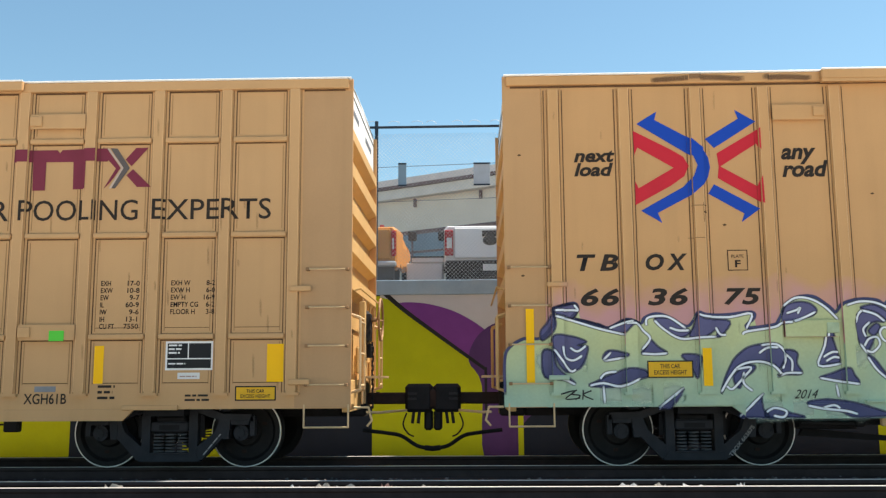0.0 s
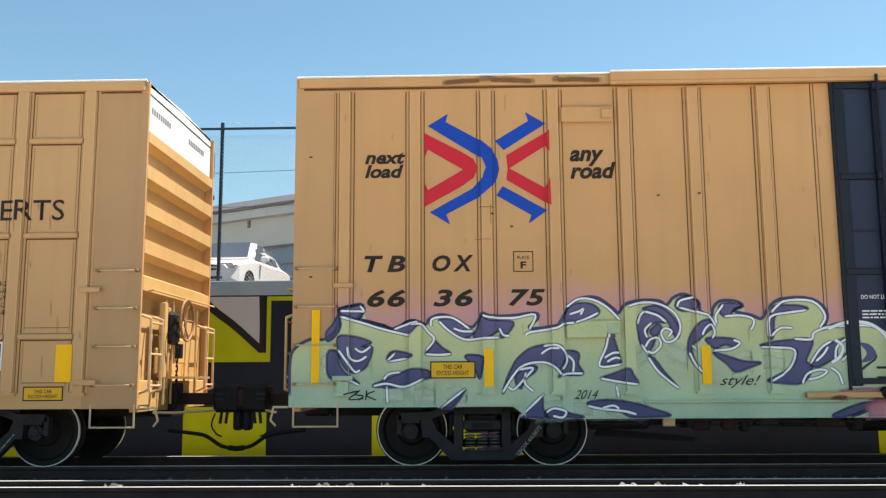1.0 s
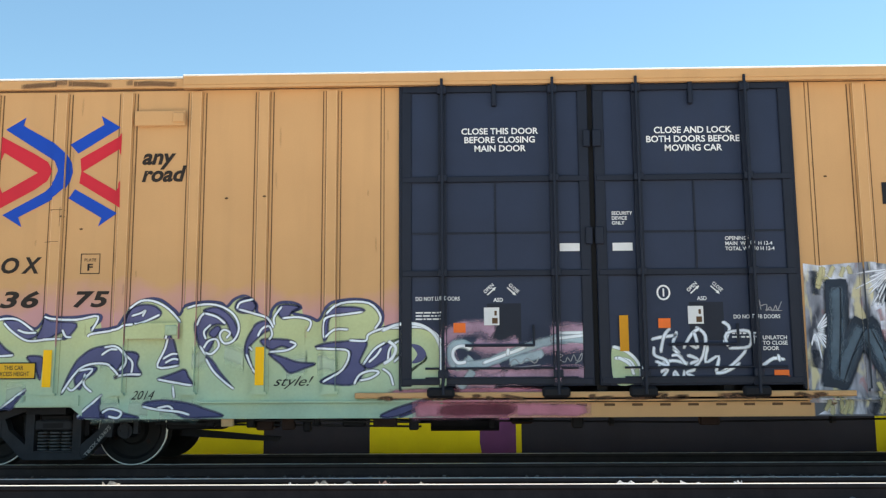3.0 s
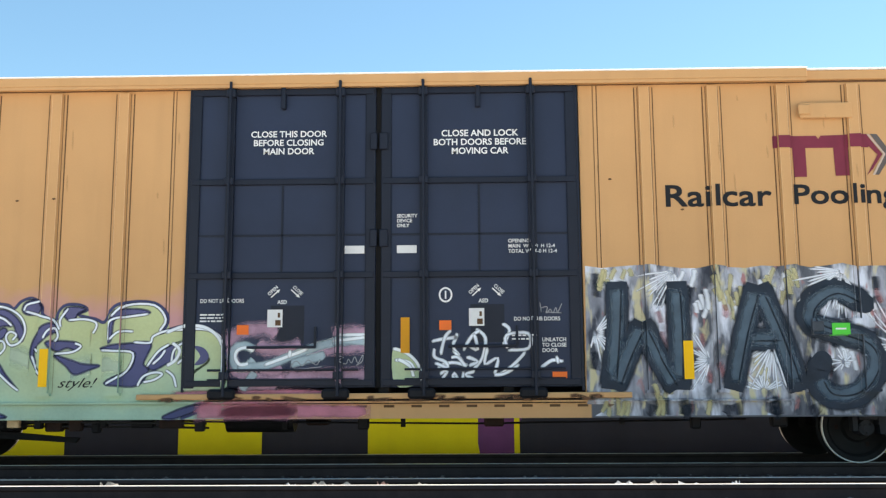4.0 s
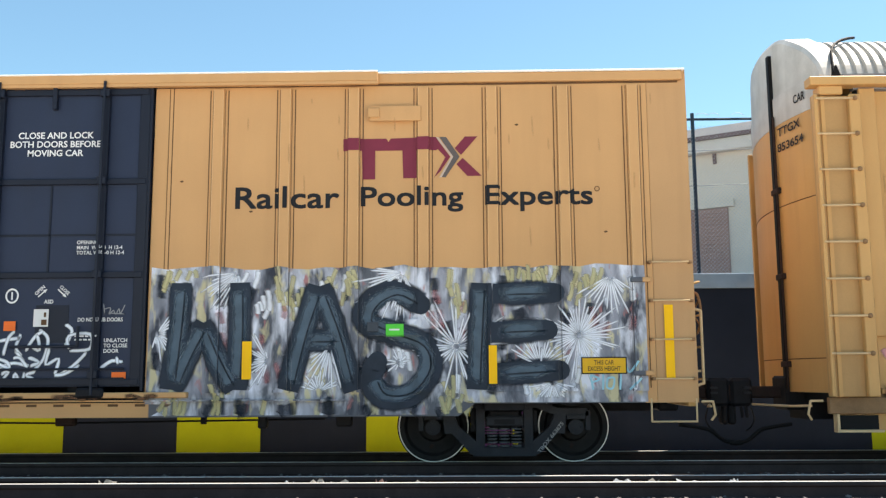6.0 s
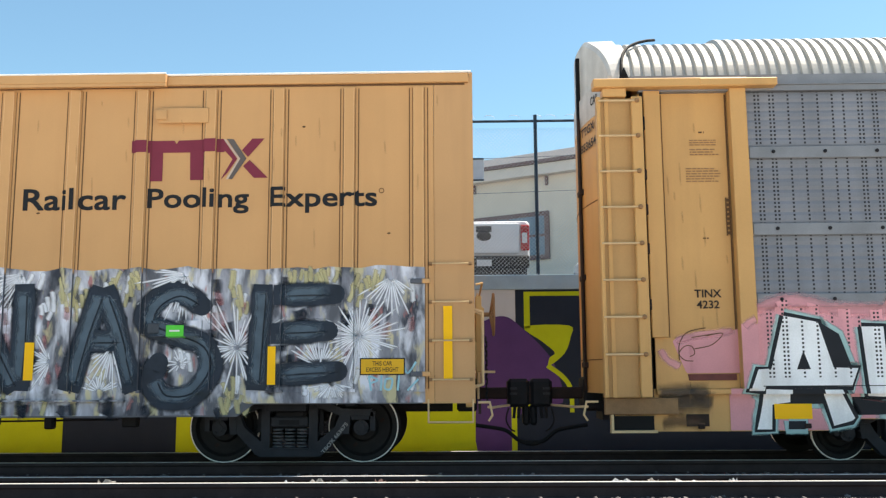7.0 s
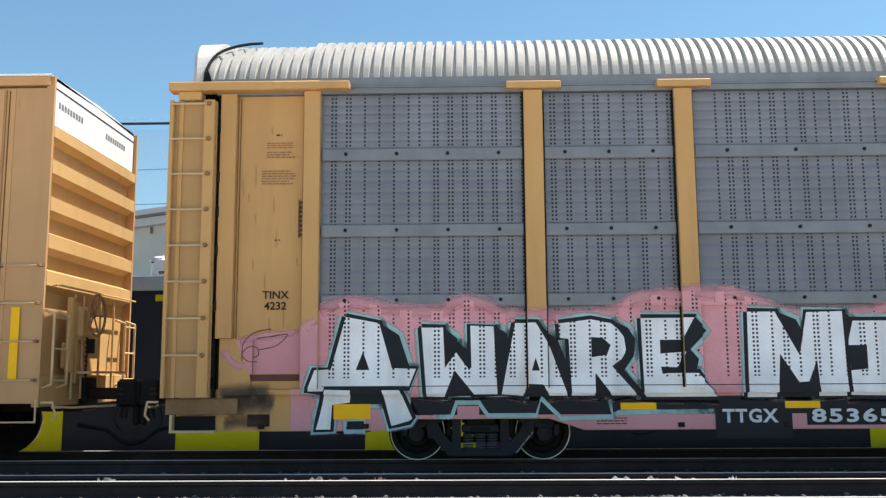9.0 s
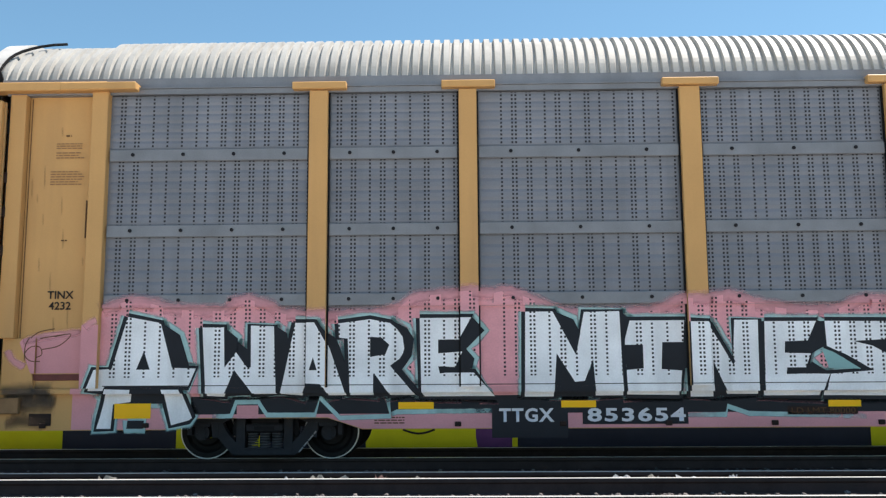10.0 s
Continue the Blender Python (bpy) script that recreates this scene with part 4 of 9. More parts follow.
def make_coupler(car, x, d, mid, half=0.965):
    """Knuckle coupler with draft gear, reaching out in direction d to the middle of the gap."""
    d = d * half / 0.965
    c = part("coupler", box(bmesh.new(), min(x - d * 0.4, x + d * 0.62), max(x - d * 0.4, x + d * 0.62), mid - 0.08, mid + 0.08, 0.78, 0.94, 0.02), RUST, car, "rust-brown knuckle coupler")
    part("striker", box(bmesh.new(), min(x - d * 0.3, x + d * 0.05), max(x - d * 0.3, x + d * 0.05), mid - 0.28, mid + 0.28, 0.62, 1.08, 0.03), IRON, c)
    part("coupler_head", box(bmesh.new(), min(x + d * 0.58, x + d * 0.96), max(x + d * 0.58, x + d * 0.96), mid - 0.2, mid + 0.2, 0.67, 1.06, 0.045), IRON, c)
    part("knuckle", box(bmesh.new(), min(x + d * 0.90, x + d * 1.04), max(x + d * 0.90, x + d * 1.04), mid - 0.05 - d * 0.14, mid + 0.05 - d * 0.14, 0.72, 0.99, 0.03), RUST, c)
    part("guard_arm", box(bmesh.new(), min(x + d * 0.62, x + d * 1.06), max(x + d * 0.62, x + d * 1.06), mid + d * 0.12, mid + d * 0.12 + 0.12, 0.74, 0.98, 0.03), RUST, c)
    part("head_rib", box(box(bmesh.new(), min(x + d * 0.62, x + d * 0.74), max(x + d * 0.62, x + d * 0.74), mid - 0.235, mid - 0.201, 0.84, 0.87), min(x + d * 0.62, x + d * 0.74), max(x + d * 0.62, x + d * 0.74), mid - 0.235, mid - 0.201, 0.91, 0.94), FRAME_IRON, c)
    part("lock_lifter", box(bmesh.new(), min(x + d * 0.84, x + d * 0.96), max(x + d * 0.84, x + d * 0.96), mid - 0.1, mid + 0.1, 0.42, 0.70, 0.03), IRON, c)
    for a in (0.68, 0.76):
        part("lifter_link", rod(bmesh.new(), (x + d * a, mid - 0.16, 0.52), (x + d * (a + 0.02), mid - 0.16, 0.68), 0.022, 8), IRON, c)
    # uncoupling lever along the end and air hose
    bm = bmesh.new()
    pipe(bm, [(x + d * 0.04, 0.0, 0.78), (x + d * 0.22, 0.02, 0.78), (x + d * 0.26, 0.04, 0.62), (x + d * 0.2, 0.06, 0.55)], 0.014, 6)
    pipe(bm, [(x + d * 0.2, 0.05, 0.72), (x + d * 0.3, 0.5, 0.7), (x + d * 0.6, mid - 0.2, 0.7)], 0.016, 6)
    part("uncoupling_lever", bm, SILVER, car, "pale bent uncoupling lever")
    bm = bmesh.new()
    line = curve([(x + d * 0.02, 0.44), (x + d * 0.36, 0.40), (x + d * 0.55, 0.36), (x + d * 0.76, 0.23), (x + d * 0.97, 0.19)], n=5)
    pipe(bm, [(p[0], mid - 0.35, p[1]) for p in line], 0.026, 8)
    rod(bm, (x + d * 0.86, mid - 0.35, 0.205), (x + d * 0.975, mid - 0.35, 0.192), 0.036, 10)
    part("air_hose", bm, RUBBER_AND_SHADE, car, "sagging black rubber air hose")
    bm = bmesh.new()
    line = curve([(x + d * 0.60, 0.66), (x + d * 0.55, 0.50), (x + d * 0.62, 0.38), (x + d * 0.70, 0.34)], n=5)
    pipe(bm, [(p[0], mid - 0.12, p[1]) for p in line], 0.012, 5)
    part("chain", bm, IRON, car)


def make_post(car, x, z0, z1, material, flange=True, w=0.15):
    """Hat-section side post with a narrow flange."""
    bm = bmesh.new()
    extrude(bm, [(x - 0.035, -0.001), (x - 0.035, -0.008), (x, -0.008), (x + 0.018, -0.055), (x + w - 0.018, -0.055), (x + w, -0.008), (x + w + 0.035, -0.008), (x + w + 0.035, -0.001)], z0, z1, "z")
    p = part("side_post", bm, material, car)
    # grime along the flanges, widened to paint in weak contact shade
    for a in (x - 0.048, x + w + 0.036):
        part("grimy_shade_seam", one_box(a, a + 0.012, -0.0045, -0.0005, z0, z1), SEAM, p)
    # painted shade along both webs of the post
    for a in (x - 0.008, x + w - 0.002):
        part("web_shade_line", one_box(a, a + 0.010, -0.0105, -0.0082, z0, z1), WEB_SHADE, p)
    # highlights painted as thin pale lines on the post's front edges
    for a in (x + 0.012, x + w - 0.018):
        part("post_edge_highlight", one_box(a, a + 0.006, -0.0562, -0.0551, z0 + 0.02, z1), EDGE_HIGHLIGHT, p)
    part("post_foot", one_box(x - 0.03, x + w + 0.03, -0.062, -0.002, z0 - 0.035, z0), material, p)
    return p


def rungs(car, x0, x1, y, heights, r=0.0095, stiles=False, material=SILVER):
    for z in heights:
        bm = bmesh.new()
        pipe(bm, [(x0, 0, z), (x0, y, z), (x1, y, z), (x1, 0, z)], r, 6)
        g = part("grab_iron", bm, material, car, "bare worn grab iron")
        for a in (x0, x1):
            part("bolt", one_box(a - 0.02, a + 0.02, y - 0.018, 0.0, z - 0.02, z + 0.02, 0.006), RUNG_BOLT, g)


def make_end(car, L, d, W, material, zb=0.77, zt=5.0, brake=True, gear=None):
    """The end of a box car at x = L that faces d: corner posts, horizontal beams, white band, ladders, brake gear."""
    def X(a, b):
        return (min(L - d * a, L - d * b), max(L - d * a, L - d * b))
    # end sheet, recessed, with beams proud of it
    e = part("end_sheet", box(bmesh.new(), *X(0.16, 0.12), 0.05, W - 0.05, zb, zt - 0.02), material, car)
    part("white_band", box(bmesh.new(), *X(0.118, 0.05), 0.06, W - 0.06, 4.38, zt + 0.02), ROOF_WHITE, e, "sunlit white painted top band")
    part("band_line", box(bmesh.new(), *X(0.049, 0.044), 0.06, W - 0.06, zt - 0.13, zt - 0.115), RUBBER_AND_SHADE, e)
    for z1, z0 in ((4.36, 4.18), (3.92, 3.70), (3.43, 3.21), (2.94, 2.72), (2.46, 2.24)):
        bm = bmesh.new()
        a, b = L - d * 0.118, L - d * 0.0
        extrude(bm, [(a, z1 + 0.03), (b, z1 - 0.02), (b, z0 + 0.02), (a, z0 - 0.05)], 0.06, W - 0.06)
        part("end_beam", bm, material, e)
    for y0, y1 in ((0.0, 0.05), (W - 0.05, W)):
        part("corner_post", box(bmesh.new(), *X(0.5, 0.0), y0, y1, zb, zt), CORNER, e)
    for y0, y1, z0, z1 in ((0.25, 1.05, 4.62, 4.74), (1.85, 2.65, 4.62, 4.74)):
        bm, n = bmesh.new(), 9
        for k in range(n):
            a = y0 + (y1 - y0) * k / n
            box(bm, *X(0.049, 0.045), a, a + (y1 - y0) / n * 0.6, z0 + 0.02, z1 - 0.02)
        part("stencil", bm, SCREEN_BAND, e)
    # lower end: plate, platform, ladders, brake wheel
    part("end_plate", box(bmesh.new(), *X(0.118, 0.02), 0.06, W - 0.06, zb - 0.05, 1.12, 0.01), material, e)
    part("brake_platform", box(bmesh.new(), *X(0.0, -0.28), W * 0.3, W * 0.72, 1.14, 1.17), SILVER, e, "brake platform grating")
    for y0, y1 in ((0.12, 0.55), (W - 0.5, W - 0.08)):
        bm = bmesh.new()
        xx = L + d * 0.10
        for yy in (y0, y1):
            pipe(bm, [(L - d * 0.05, yy, 1.95), (xx, yy, 1.9), (xx, yy, 1.0), (L - d * 0.05, yy, 0.95)], 0.018, 6)
        for z in (1.05, 1.45, 1.85):
            rod(bm, (xx, y0, z), (xx, y1, z), 0.014, 6)
        part("end_ladder", bm, SILVER if d > 0 else material, e)
    bm = bmesh.new()
    pipe(bm, [(L + d * 0.02, 0.15, 2.25), (L + d * 0.1, 0.15, 2.27), (L + d * 0.1, W - 0.1, 2.27)], 0.014, 6)
    part("end_handrail", bm, material, e)
    if brake:
        yb = 1.05
        bm = bmesh.new()
        n = 24
        pts = [(L + d * 0.27, yb + 0.28 * math.cos(6.283 * k / n), 1.93 + 0.28 * math.sin(6.283 * k / n)) for k in range(n + 1)]
        pipe(bm, pts, 0.018, 6)
        for k in range(5):
            a = 6.283 * k / 5
            rod(bm, (L + d * 0.22, yb, 1.93), (L + d * 0.27, yb + 0.28 * math.cos(a), 1.93 + 0.28 * math.sin(a)), 0.013, 6)
        rod(bm, (L + d * 0.1, yb, 1.93), (L + d * 0.25, yb, 1.93), 0.03, 8)
        w = part("brake_wheel", bm, RUNG_BOLT, e, "brown spoked hand brake wheel")
        part("gear_box", box(bmesh.new(), *X(0.0, -0.14), yb - 0.18, yb + 0.16, 1.6, 2.05, 0.05), gear or material, w)
        bm = bmesh.new()
        for k in range(14):
            a, b = (0.012, 0.0) if k % 2 else (0.0, 0.012)
            pipe(bm, [(L + d * 0.16 - a, yb - 0.05 - b, 1.62 - 0.062 * k), (L + d * 0.16 + a, yb - 0.05 + b, 1.62 - 0.062 * k), (L + d * 0.16 + a, yb - 0.05 + b, 1.55 - 0.062 * k), (L + d * 0.16 - a, yb - 0.05 - b, 1.55 - 0.062 * k)], 0.012, 5)
        part("brake_chain", bm, IRON, w)
        part("bell_crank", box(bmesh.new(), *X(-0.02, -0.1), yb - 0.4, yb - 0.28, 1.15, 2.15, 0.01), material, e)
        part("cover_plate", box(bmesh.new(), *X(0.02, -0.05), yb + 0.25, yb + 0.65, 1.35, 1.7, 0.02), material, e)
        part("cover_plate", box(bmesh.new(), *X(0.02, -0.03), 0.6, 1.2, 1.2, 1.55, 0.02), material, e)
        part("retainer_valve", rod(bmesh.new(), (L + d * 0.07, 1.35, 1.42), (L + d * 0.07, 1.35, 1.62), 0.06, 10), IRON, e)
        part("brake_lever", box(bmesh.new(), *X(-0.03, -0.07), 0.9, 0.98, 1.0, 2.1, 0.01), material, e, "upright brake lever")
        for yy in (0.82, 1.12, 1.7, 2.2):
            part("end_pipe", rod(bmesh.new(), (L + d * 0.05, yy, 0.8), (L + d * 0.05, yy, 2.2), 0.016, 6), SILVER if yy < 1.5 else material, e)
    # sill step under the near corner
    bm = bmesh.new()
    a, b = (L - d * 0.58, L - d * 0.03)
    pipe(bm, [(a, 0.0, zb + 0.05), (a, 0.0, 0.54), (b, 0.0, 0.54), (b, 0.0, zb + 0.05)], 0.012, 6)
    part("sill_step", bm, SILVER, car, "bent bar sill step")
    return e


def make_shell(car, L, W, material, zt=5.0):
    """Roof, far side, underframe and floor of a box car; the near side is built up separately."""
    bm = bmesh.new()
    extrude(bm, [(-0.02, zt - 0.03), (-0.02, zt + 0.012), (W / 2, zt + 0.06), (W + 0.02, zt + 0.012), (W + 0.02, zt - 0.03), (W / 2, zt + 0.01)], 0.05, L - 0.05, "x")
    r = part("roof", bm, ROOF_WHITE, car, "bright galvanised roof")
    for k in range(int(L / 1.2)):
        part("roof_seam", extrude(bmesh.new(), [(0.0, zt + 0.015), (0.0, zt + 0.025), (W / 2, zt + 0.075), (W, zt + 0.025), (W, zt + 0.015), (W / 2, zt + 0.063)], 0.6 + 1.2 * k, 0.66 + 1.2 * k, "x"), ROOF_WHITE, r)
    part("far_side", one_box(0.05, L - 0.05, W - 0.049, W - 0.005, 0.77, zt - 0.03), material, car)
    part("floor", one_box(0.17, L - 0.17, 0.05, W - 0.05, 1.02, 1.12), IRON, car)
    part("centre_sill", one_box(0.3, L - 0.3, W / 2 - 0.2, W / 2 + 0.2, 0.62, 1.01), IRON, car)
    for k in range(1, 12):
        part("cross_bearer", one_box(L * k / 12 - 0.06, L * k / 12 + 0.06, 0.06, W - 0.06, 0.74, 1.015), IRON, car)
    for x in (2.37, L - 2.37):
        part("body_bolster", one_box(x - 0.25, x + 0.25, 0.15, W - 0.15, 0.68, 1.0), IRON, car)


def make_underside(car, L, W):
    """Brake rods, reservoir and valves that hang below the side sill."""
    part("air_reservoir", rod(bmesh.new(), (7.2, 0.9, 0.6), (8.1, 0.9, 0.6), 0.19, 14), IRON, car)
    part("brake_cylinder", rod(bmesh.new(), (6.9, 1.9, 0.62), (7.6, 1.9, 0.62), 0.16, 12), IRON, car)
    part("control_valve", one_box(8.25, 8.55, 0.8, 1.1, 0.5, 0.78, 0.03), RUST, car)
    bm = bmesh.new()
    pipe(bm, [(5.4, 0.7, 0.62), (7.0, 0.7, 0.56), (10.5, 0.7, 0.52), (14.0, 0.7, 0.56)], 0.014, 5)
    pipe(bm, [(3.9, 0.9, 0.66), (9.3, 0.9, 0.63), (14.5, 0.9, 0.6)], 0.012, 5)
    part("brake_rod", bm, BLACK, car)
    for x, z in ((5.3, 0.5), (8.0, 0.46), (9.55, 0.48), (12.4, 0.5)):
        part("hanger", one_box(x - 0.03, x + 0.03, 0.66, 0.74, z, 0.8), IRON, car)
    part("slack_adjuster", one_box(4.9, 5.25, 0.5, 0.62, 0.48, 0.7, 0.02), RUST, car)
    for x, w, z, m in ((4.35, 0.12, 0.5, IRON), (5.0, 0.22, 0.46, RUST), (5.6, 0.1, 0.44, IRON), (6.1, 0.3, 0.5, IRON), (9.0, 0.14, 0.47, IRON), (10.6, 0.25, 0.5, RUST), (13.2, 0.12, 0.46, IRON), (14.2, 0.2, 0.48, IRON)):
        part("bracket", one_box(x, x + w, 0.3, 0.42, z, 0.74, 0.02), m, car)
    bm = bmesh.new()
    pipe(bm, [(3.9, 0.3, 0.66), (4.6, 0.3, 0.56), (5.2, 0.3, 0.6), (6.4, 0.3, 0.64), (7.2, 0.6, 0.62)], 0.02, 6)
    part("train_line_pipe", bm, IRON, car)
    part("retainer_valve", one_box(4.6, 4.75, 0.12, 0.2, 0.52, 0.66, 0.01), SILVER, car)
    part("brake_beam_guard", extrude(bmesh.new(), [(3.85, 0.36), (5.15, 0.28), (5.2, 0.34), (3.9, 0.46)], 0.9, 0.96), IRON, car, "dark slanted brake rigging plate")
    part("rigging_box", one_box(3.75, 4.5, 0.6, 0.9, 0.46, 0.7, 0.02), IRON, car)
    for x, w, z in ((4.9, 0.1, 0.5), (5.35, 0.16, 0.47), (5.75, 0.08, 0.52), (6.5, 0.3, 0.5), (6.95, 0.12, 0.46)):
        part("rigging_bracket", one_box(x, x + w, 0.2, 0.3, z, 0.72, 0.015), RUST if w > 0.12 else IRON, car)
    for z, y in ((0.56, 0.22), (0.5, 0.34)):
        part("rigging_pipe", rod(bmesh.new(), (3.7, y, z + 0.05), (7.1, y, z), 0.014, 6), BLACK, car)


SPIN = []   # wheelsets that roll: object, radius, x, middle
W = 3.05

# ---------- the tan box car with the navy doors ----------
START = 0.465   # where its left end stands at the start
LB = 18.7
boxcar = thing("boxcar", "tan sixty-foot boxcar with navy plug doors and graffiti", "boxcar", group="train")
POSTS_B = [0.57, 1.47, 2.38, 3.24, 4.14, 5.02, 5.90, 12.61, 13.48, 14.36, 15.25, 16.13, 17.04, 17.93]
DOORS = ((6.87, 9.25), (9.32, 11.8))

RAISED_B = [(x, x + 0.66, z, z + 0.2, -0.076) for x in (3.42, LB - 4.06) for z in (4.35, 1.61)] + [(x, x + 0.8, 0.785, 0.92, -0.031) for x in (2.05, LB - 2.85)]
RAISED_B += [(4.35, LB - 4.35, 0.815, 0.835, -0.071)] + [(p - 0.03, p + 0.18, 0.915, 0.95, -0.063) for p in POSTS_B]


def height_b(x, z):
    if 6.85 < x < 11.82 and z > 0.98:
        for c in (7.39, 8.8, 9.86, 11.23):
            if abs(x - c) < 0.04:
                return -0.1
        return -0.035
    for x0, x1, z0, z1, y in RAISED_B:
        if x0 < x < x1 and z0 < z < z1:
            return y
    if z > 0.93:
        for p in POSTS_B:
            if p < x < p + 0.15:
                return -0.056
            if p - 0.045 < x < p + 0.195:
                return -0.0085
    if z < 0.80 and 2.9 < x < LB - 2.9:
        return -0.02
    return 0.0


EDGES_B = [v for p in POSTS_B for v in (p - 0.045, p, p + 0.15, p + 0.195)] + [6.85, 11.82, 2.9, LB - 2.9] + [v for c in (7.39, 8.8, 9.86, 11.23) for v in (c - 0.04, c + 0.04)]
SIDE_B = Side(EDGES_B + [v for r in RAISED_B for v in r[:2]], [0.785, 0.80, 0.815, 0.835, 0.915, 0.92, 0.93, 0.95, 0.98, 1.61, 1.81, 4.35, 4.55], height_b)


def overspray(name, base, pink):
    """Tan paint with a soft cloud of pink spray round the lettering."""
    m = surface(name, base, 0.5, vary=0.07, scale=0.9, streak=0.14, dirt=(0.28, 0.16, 0.075), bump=0.12)
    nt = m.node_tree
    n, l = nt.nodes, nt.links
    b = n["Principled BSDF"]
    src = b.inputs["Base Color"].links[0].from_socket
    co, sep, no = n.new("ShaderNodeTexCoord"), n.new("ShaderNodeSeparateXYZ"), n.new("ShaderNodeTexNoise")
    l.new(co.outputs["Object"], sep.inputs[0])
    l.new(co.outputs["Object"], no.inputs["Vector"])
    no.inputs["Scale"].default_value, no.inputs["Detail"].default_value = 1.6, 5
    hz, hx, am, mu, mix = n.new("ShaderNodeMath"), n.new("ShaderNodeMapRange"), n.new("ShaderNodeMapRange"), n.new("ShaderNodeMath"), n.new("ShaderNodeMix")
    hz.operation = "MULTIPLY_ADD"
    l.new(no.outputs["Fac"], hz.inputs[0])
    hz.inputs[1].default_value = -0.9
    l.new(sep.outputs["Z"], hz.inputs[2])
    l.new(hz.outputs[0], am.inputs["Value"])
    am.inputs["From Min"].default_value, am.inputs["From Max"].default_value = 1.45, 1.85
    am.inputs["To Min"].default_value, am.inputs["To Max"].default_value = 0.8, 0.0
    l.new(sep.outputs["X"], hx.inputs["Value"])
    hx.inputs["From Min"].default_value, hx.inputs["From Max"].default_value = 9.0, 7.6
    mu.operation = "MULTIPLY"
    l.new(am.outputs[0], mu.inputs[0])
    l.new(hx.outputs[0], mu.inputs[1])
    mix.data_type = "RGBA"
    l.new(mu.outputs[0], mix.inputs["Factor"])
    l.new(src, mix.inputs["A"])
    mix.inputs["B"].default_value = (*pink, 1)
    last = mix.outputs["Result"]
    # the posts are painted over along with the panels under the two pieces of lettering
    def step(socket, edge, width):
        q = n.new("ShaderNodeMapRange")
        l.new(socket, q.inputs["Value"])
        q.inputs["From Min"].default_value, q.inputs["From Max"].default_value = edge, edge + width
        return q.outputs[0]

    for x0, x1, top, c in ((11.9, 18.06, 2.45, (0.10, 0.108, 0.13)), (0.4, 6.9, 1.55, (0.37, 0.50, 0.37))):
        parts = [step(sep.outputs["X"], x0, 0.02), step(sep.outputs["X"], x1, -0.02), step(sep.outputs["Z"], top, -0.05)]
        for k in (1, 2):
            q = n.new("ShaderNodeMath")
            q.operation = "MULTIPLY"
            l.new(parts[0], q.inputs[0])
            l.new(parts[k], q.inputs[1])
            parts[0] = q.outputs[0]
        over = n.new("ShaderNodeMix")
        over.data_type = "RGBA"
        l.new(parts[0], over.inputs["Factor"])
        l.new(last, over.inputs["A"])
        over.inputs["B"].default_value = (*c, 1)
        last = over.outputs["Result"]
    l.new(last, b.inputs["Base Color"])
    return m


TAN_B = overspray("tan_paint_with_pink_spray", (0.59, 0.331, 0.147), (0.58, 0.29, 0.33))
make_shell(boxcar, LB, W, TAN)
xs = [0.505] + [p + 0.075 for p in POSTS_B[:7]] + [6.85]
for a, b in zip(xs, xs[1:]):
    part("side_panel", one_box(a, b, 0.0, 0.03, 0.80, 4.86), TAN_B, boxcar)
    part("side_panel", one_box(LB - b, LB - a, 0.0, 0.03, 0.80, 4.86), TAN_B, boxcar)
    if b < 6.8 and a > 0.6:
        for q in (0, 1):
            u, v = (a + 0.13, b - 0.13) if not q else (LB - b + 0.13, LB - a - 0.13)
            part("panel_seam", one_box(u, v, -0.003, -0.0005, 1.155, 1.163), SEAM, boxcar)
for p in POSTS_B:
    make_post(boxcar, p, 0.95, 4.80, TAN_B)
for a in (6.60, 6.64, 12.03, 12.08):
    # outer line of each pair is grime, inner line painted web shade
    part("grimy_shade_seam", one_box(a, a + 0.011, -0.004, -0.0005, 0.95, 4.83), SEAM if a in (6.60, 12.08) else WEB_SHADE, boxcar)
part("top_chord", one_box(0.05, LB - 0.05, -0.05, 0.03, 4.861, 4.985, 0.008), TAN, boxcar)
part("door_track", one_box(4.05, 14.75, -0.13, -0.051, 4.87, 5.0, 0.01), TAN, boxcar, "upper door track")
part("track_lip", one_box(4.05, 14.75, -0.128, -0.06, 4.83, 4.868), TAN, boxcar)
# white rounded lips added to draw the bright sunlit line along the top
part("top_edge", rod(one_box(0.02, LB - 0.02, -0.055, 0.03, 4.986, 5.0), (0.02, -0.055, 4.996), (LB - 0.02, -0.055, 4.996), 0.014, 10), ROOF_WHITE, boxcar)
part("track_edge_highlight", rod(bmesh.new(), (4.05, -0.128, 4.998), (14.75, -0.128, 4.998), 0.012, 10), ROOF_WHITE, boxcar)
# dark strip painted for the shade and gap beneath the chord
part("chord_shade_line", one_box(0.1, LB - 0.1, -0.006, -0.0005, 4.835, 4.86), SEAM, boxcar)
part("side_sill", one_box(0.505, LB - 0.505, 0.0, 0.05, 0.77, 0.799), TAN_B, boxcar)
part("side_sill", extrude(bmesh.new(), [(2.75, 0.77), (2.95, 0.62), (LB - 2.95, 0.62), (LB - 2.75, 0.77), (LB - 2.9, 0.8), (2.9, 0.8)], -0.02, 0.03), TAN_B, boxcar, "deep pressed side sill")
part("sill_ledge", one_box(4.35, LB - 4.35, -0.07, -0.001, 0.815, 0.835), TAN_B, boxcar)
for k in range(28):
    x = 4.6 + k * 0.34
    part("sill_slot", one_box(x, x + 0.13, -0.024, -0.0205, 0.755, 0.785), SEAM, boxcar)
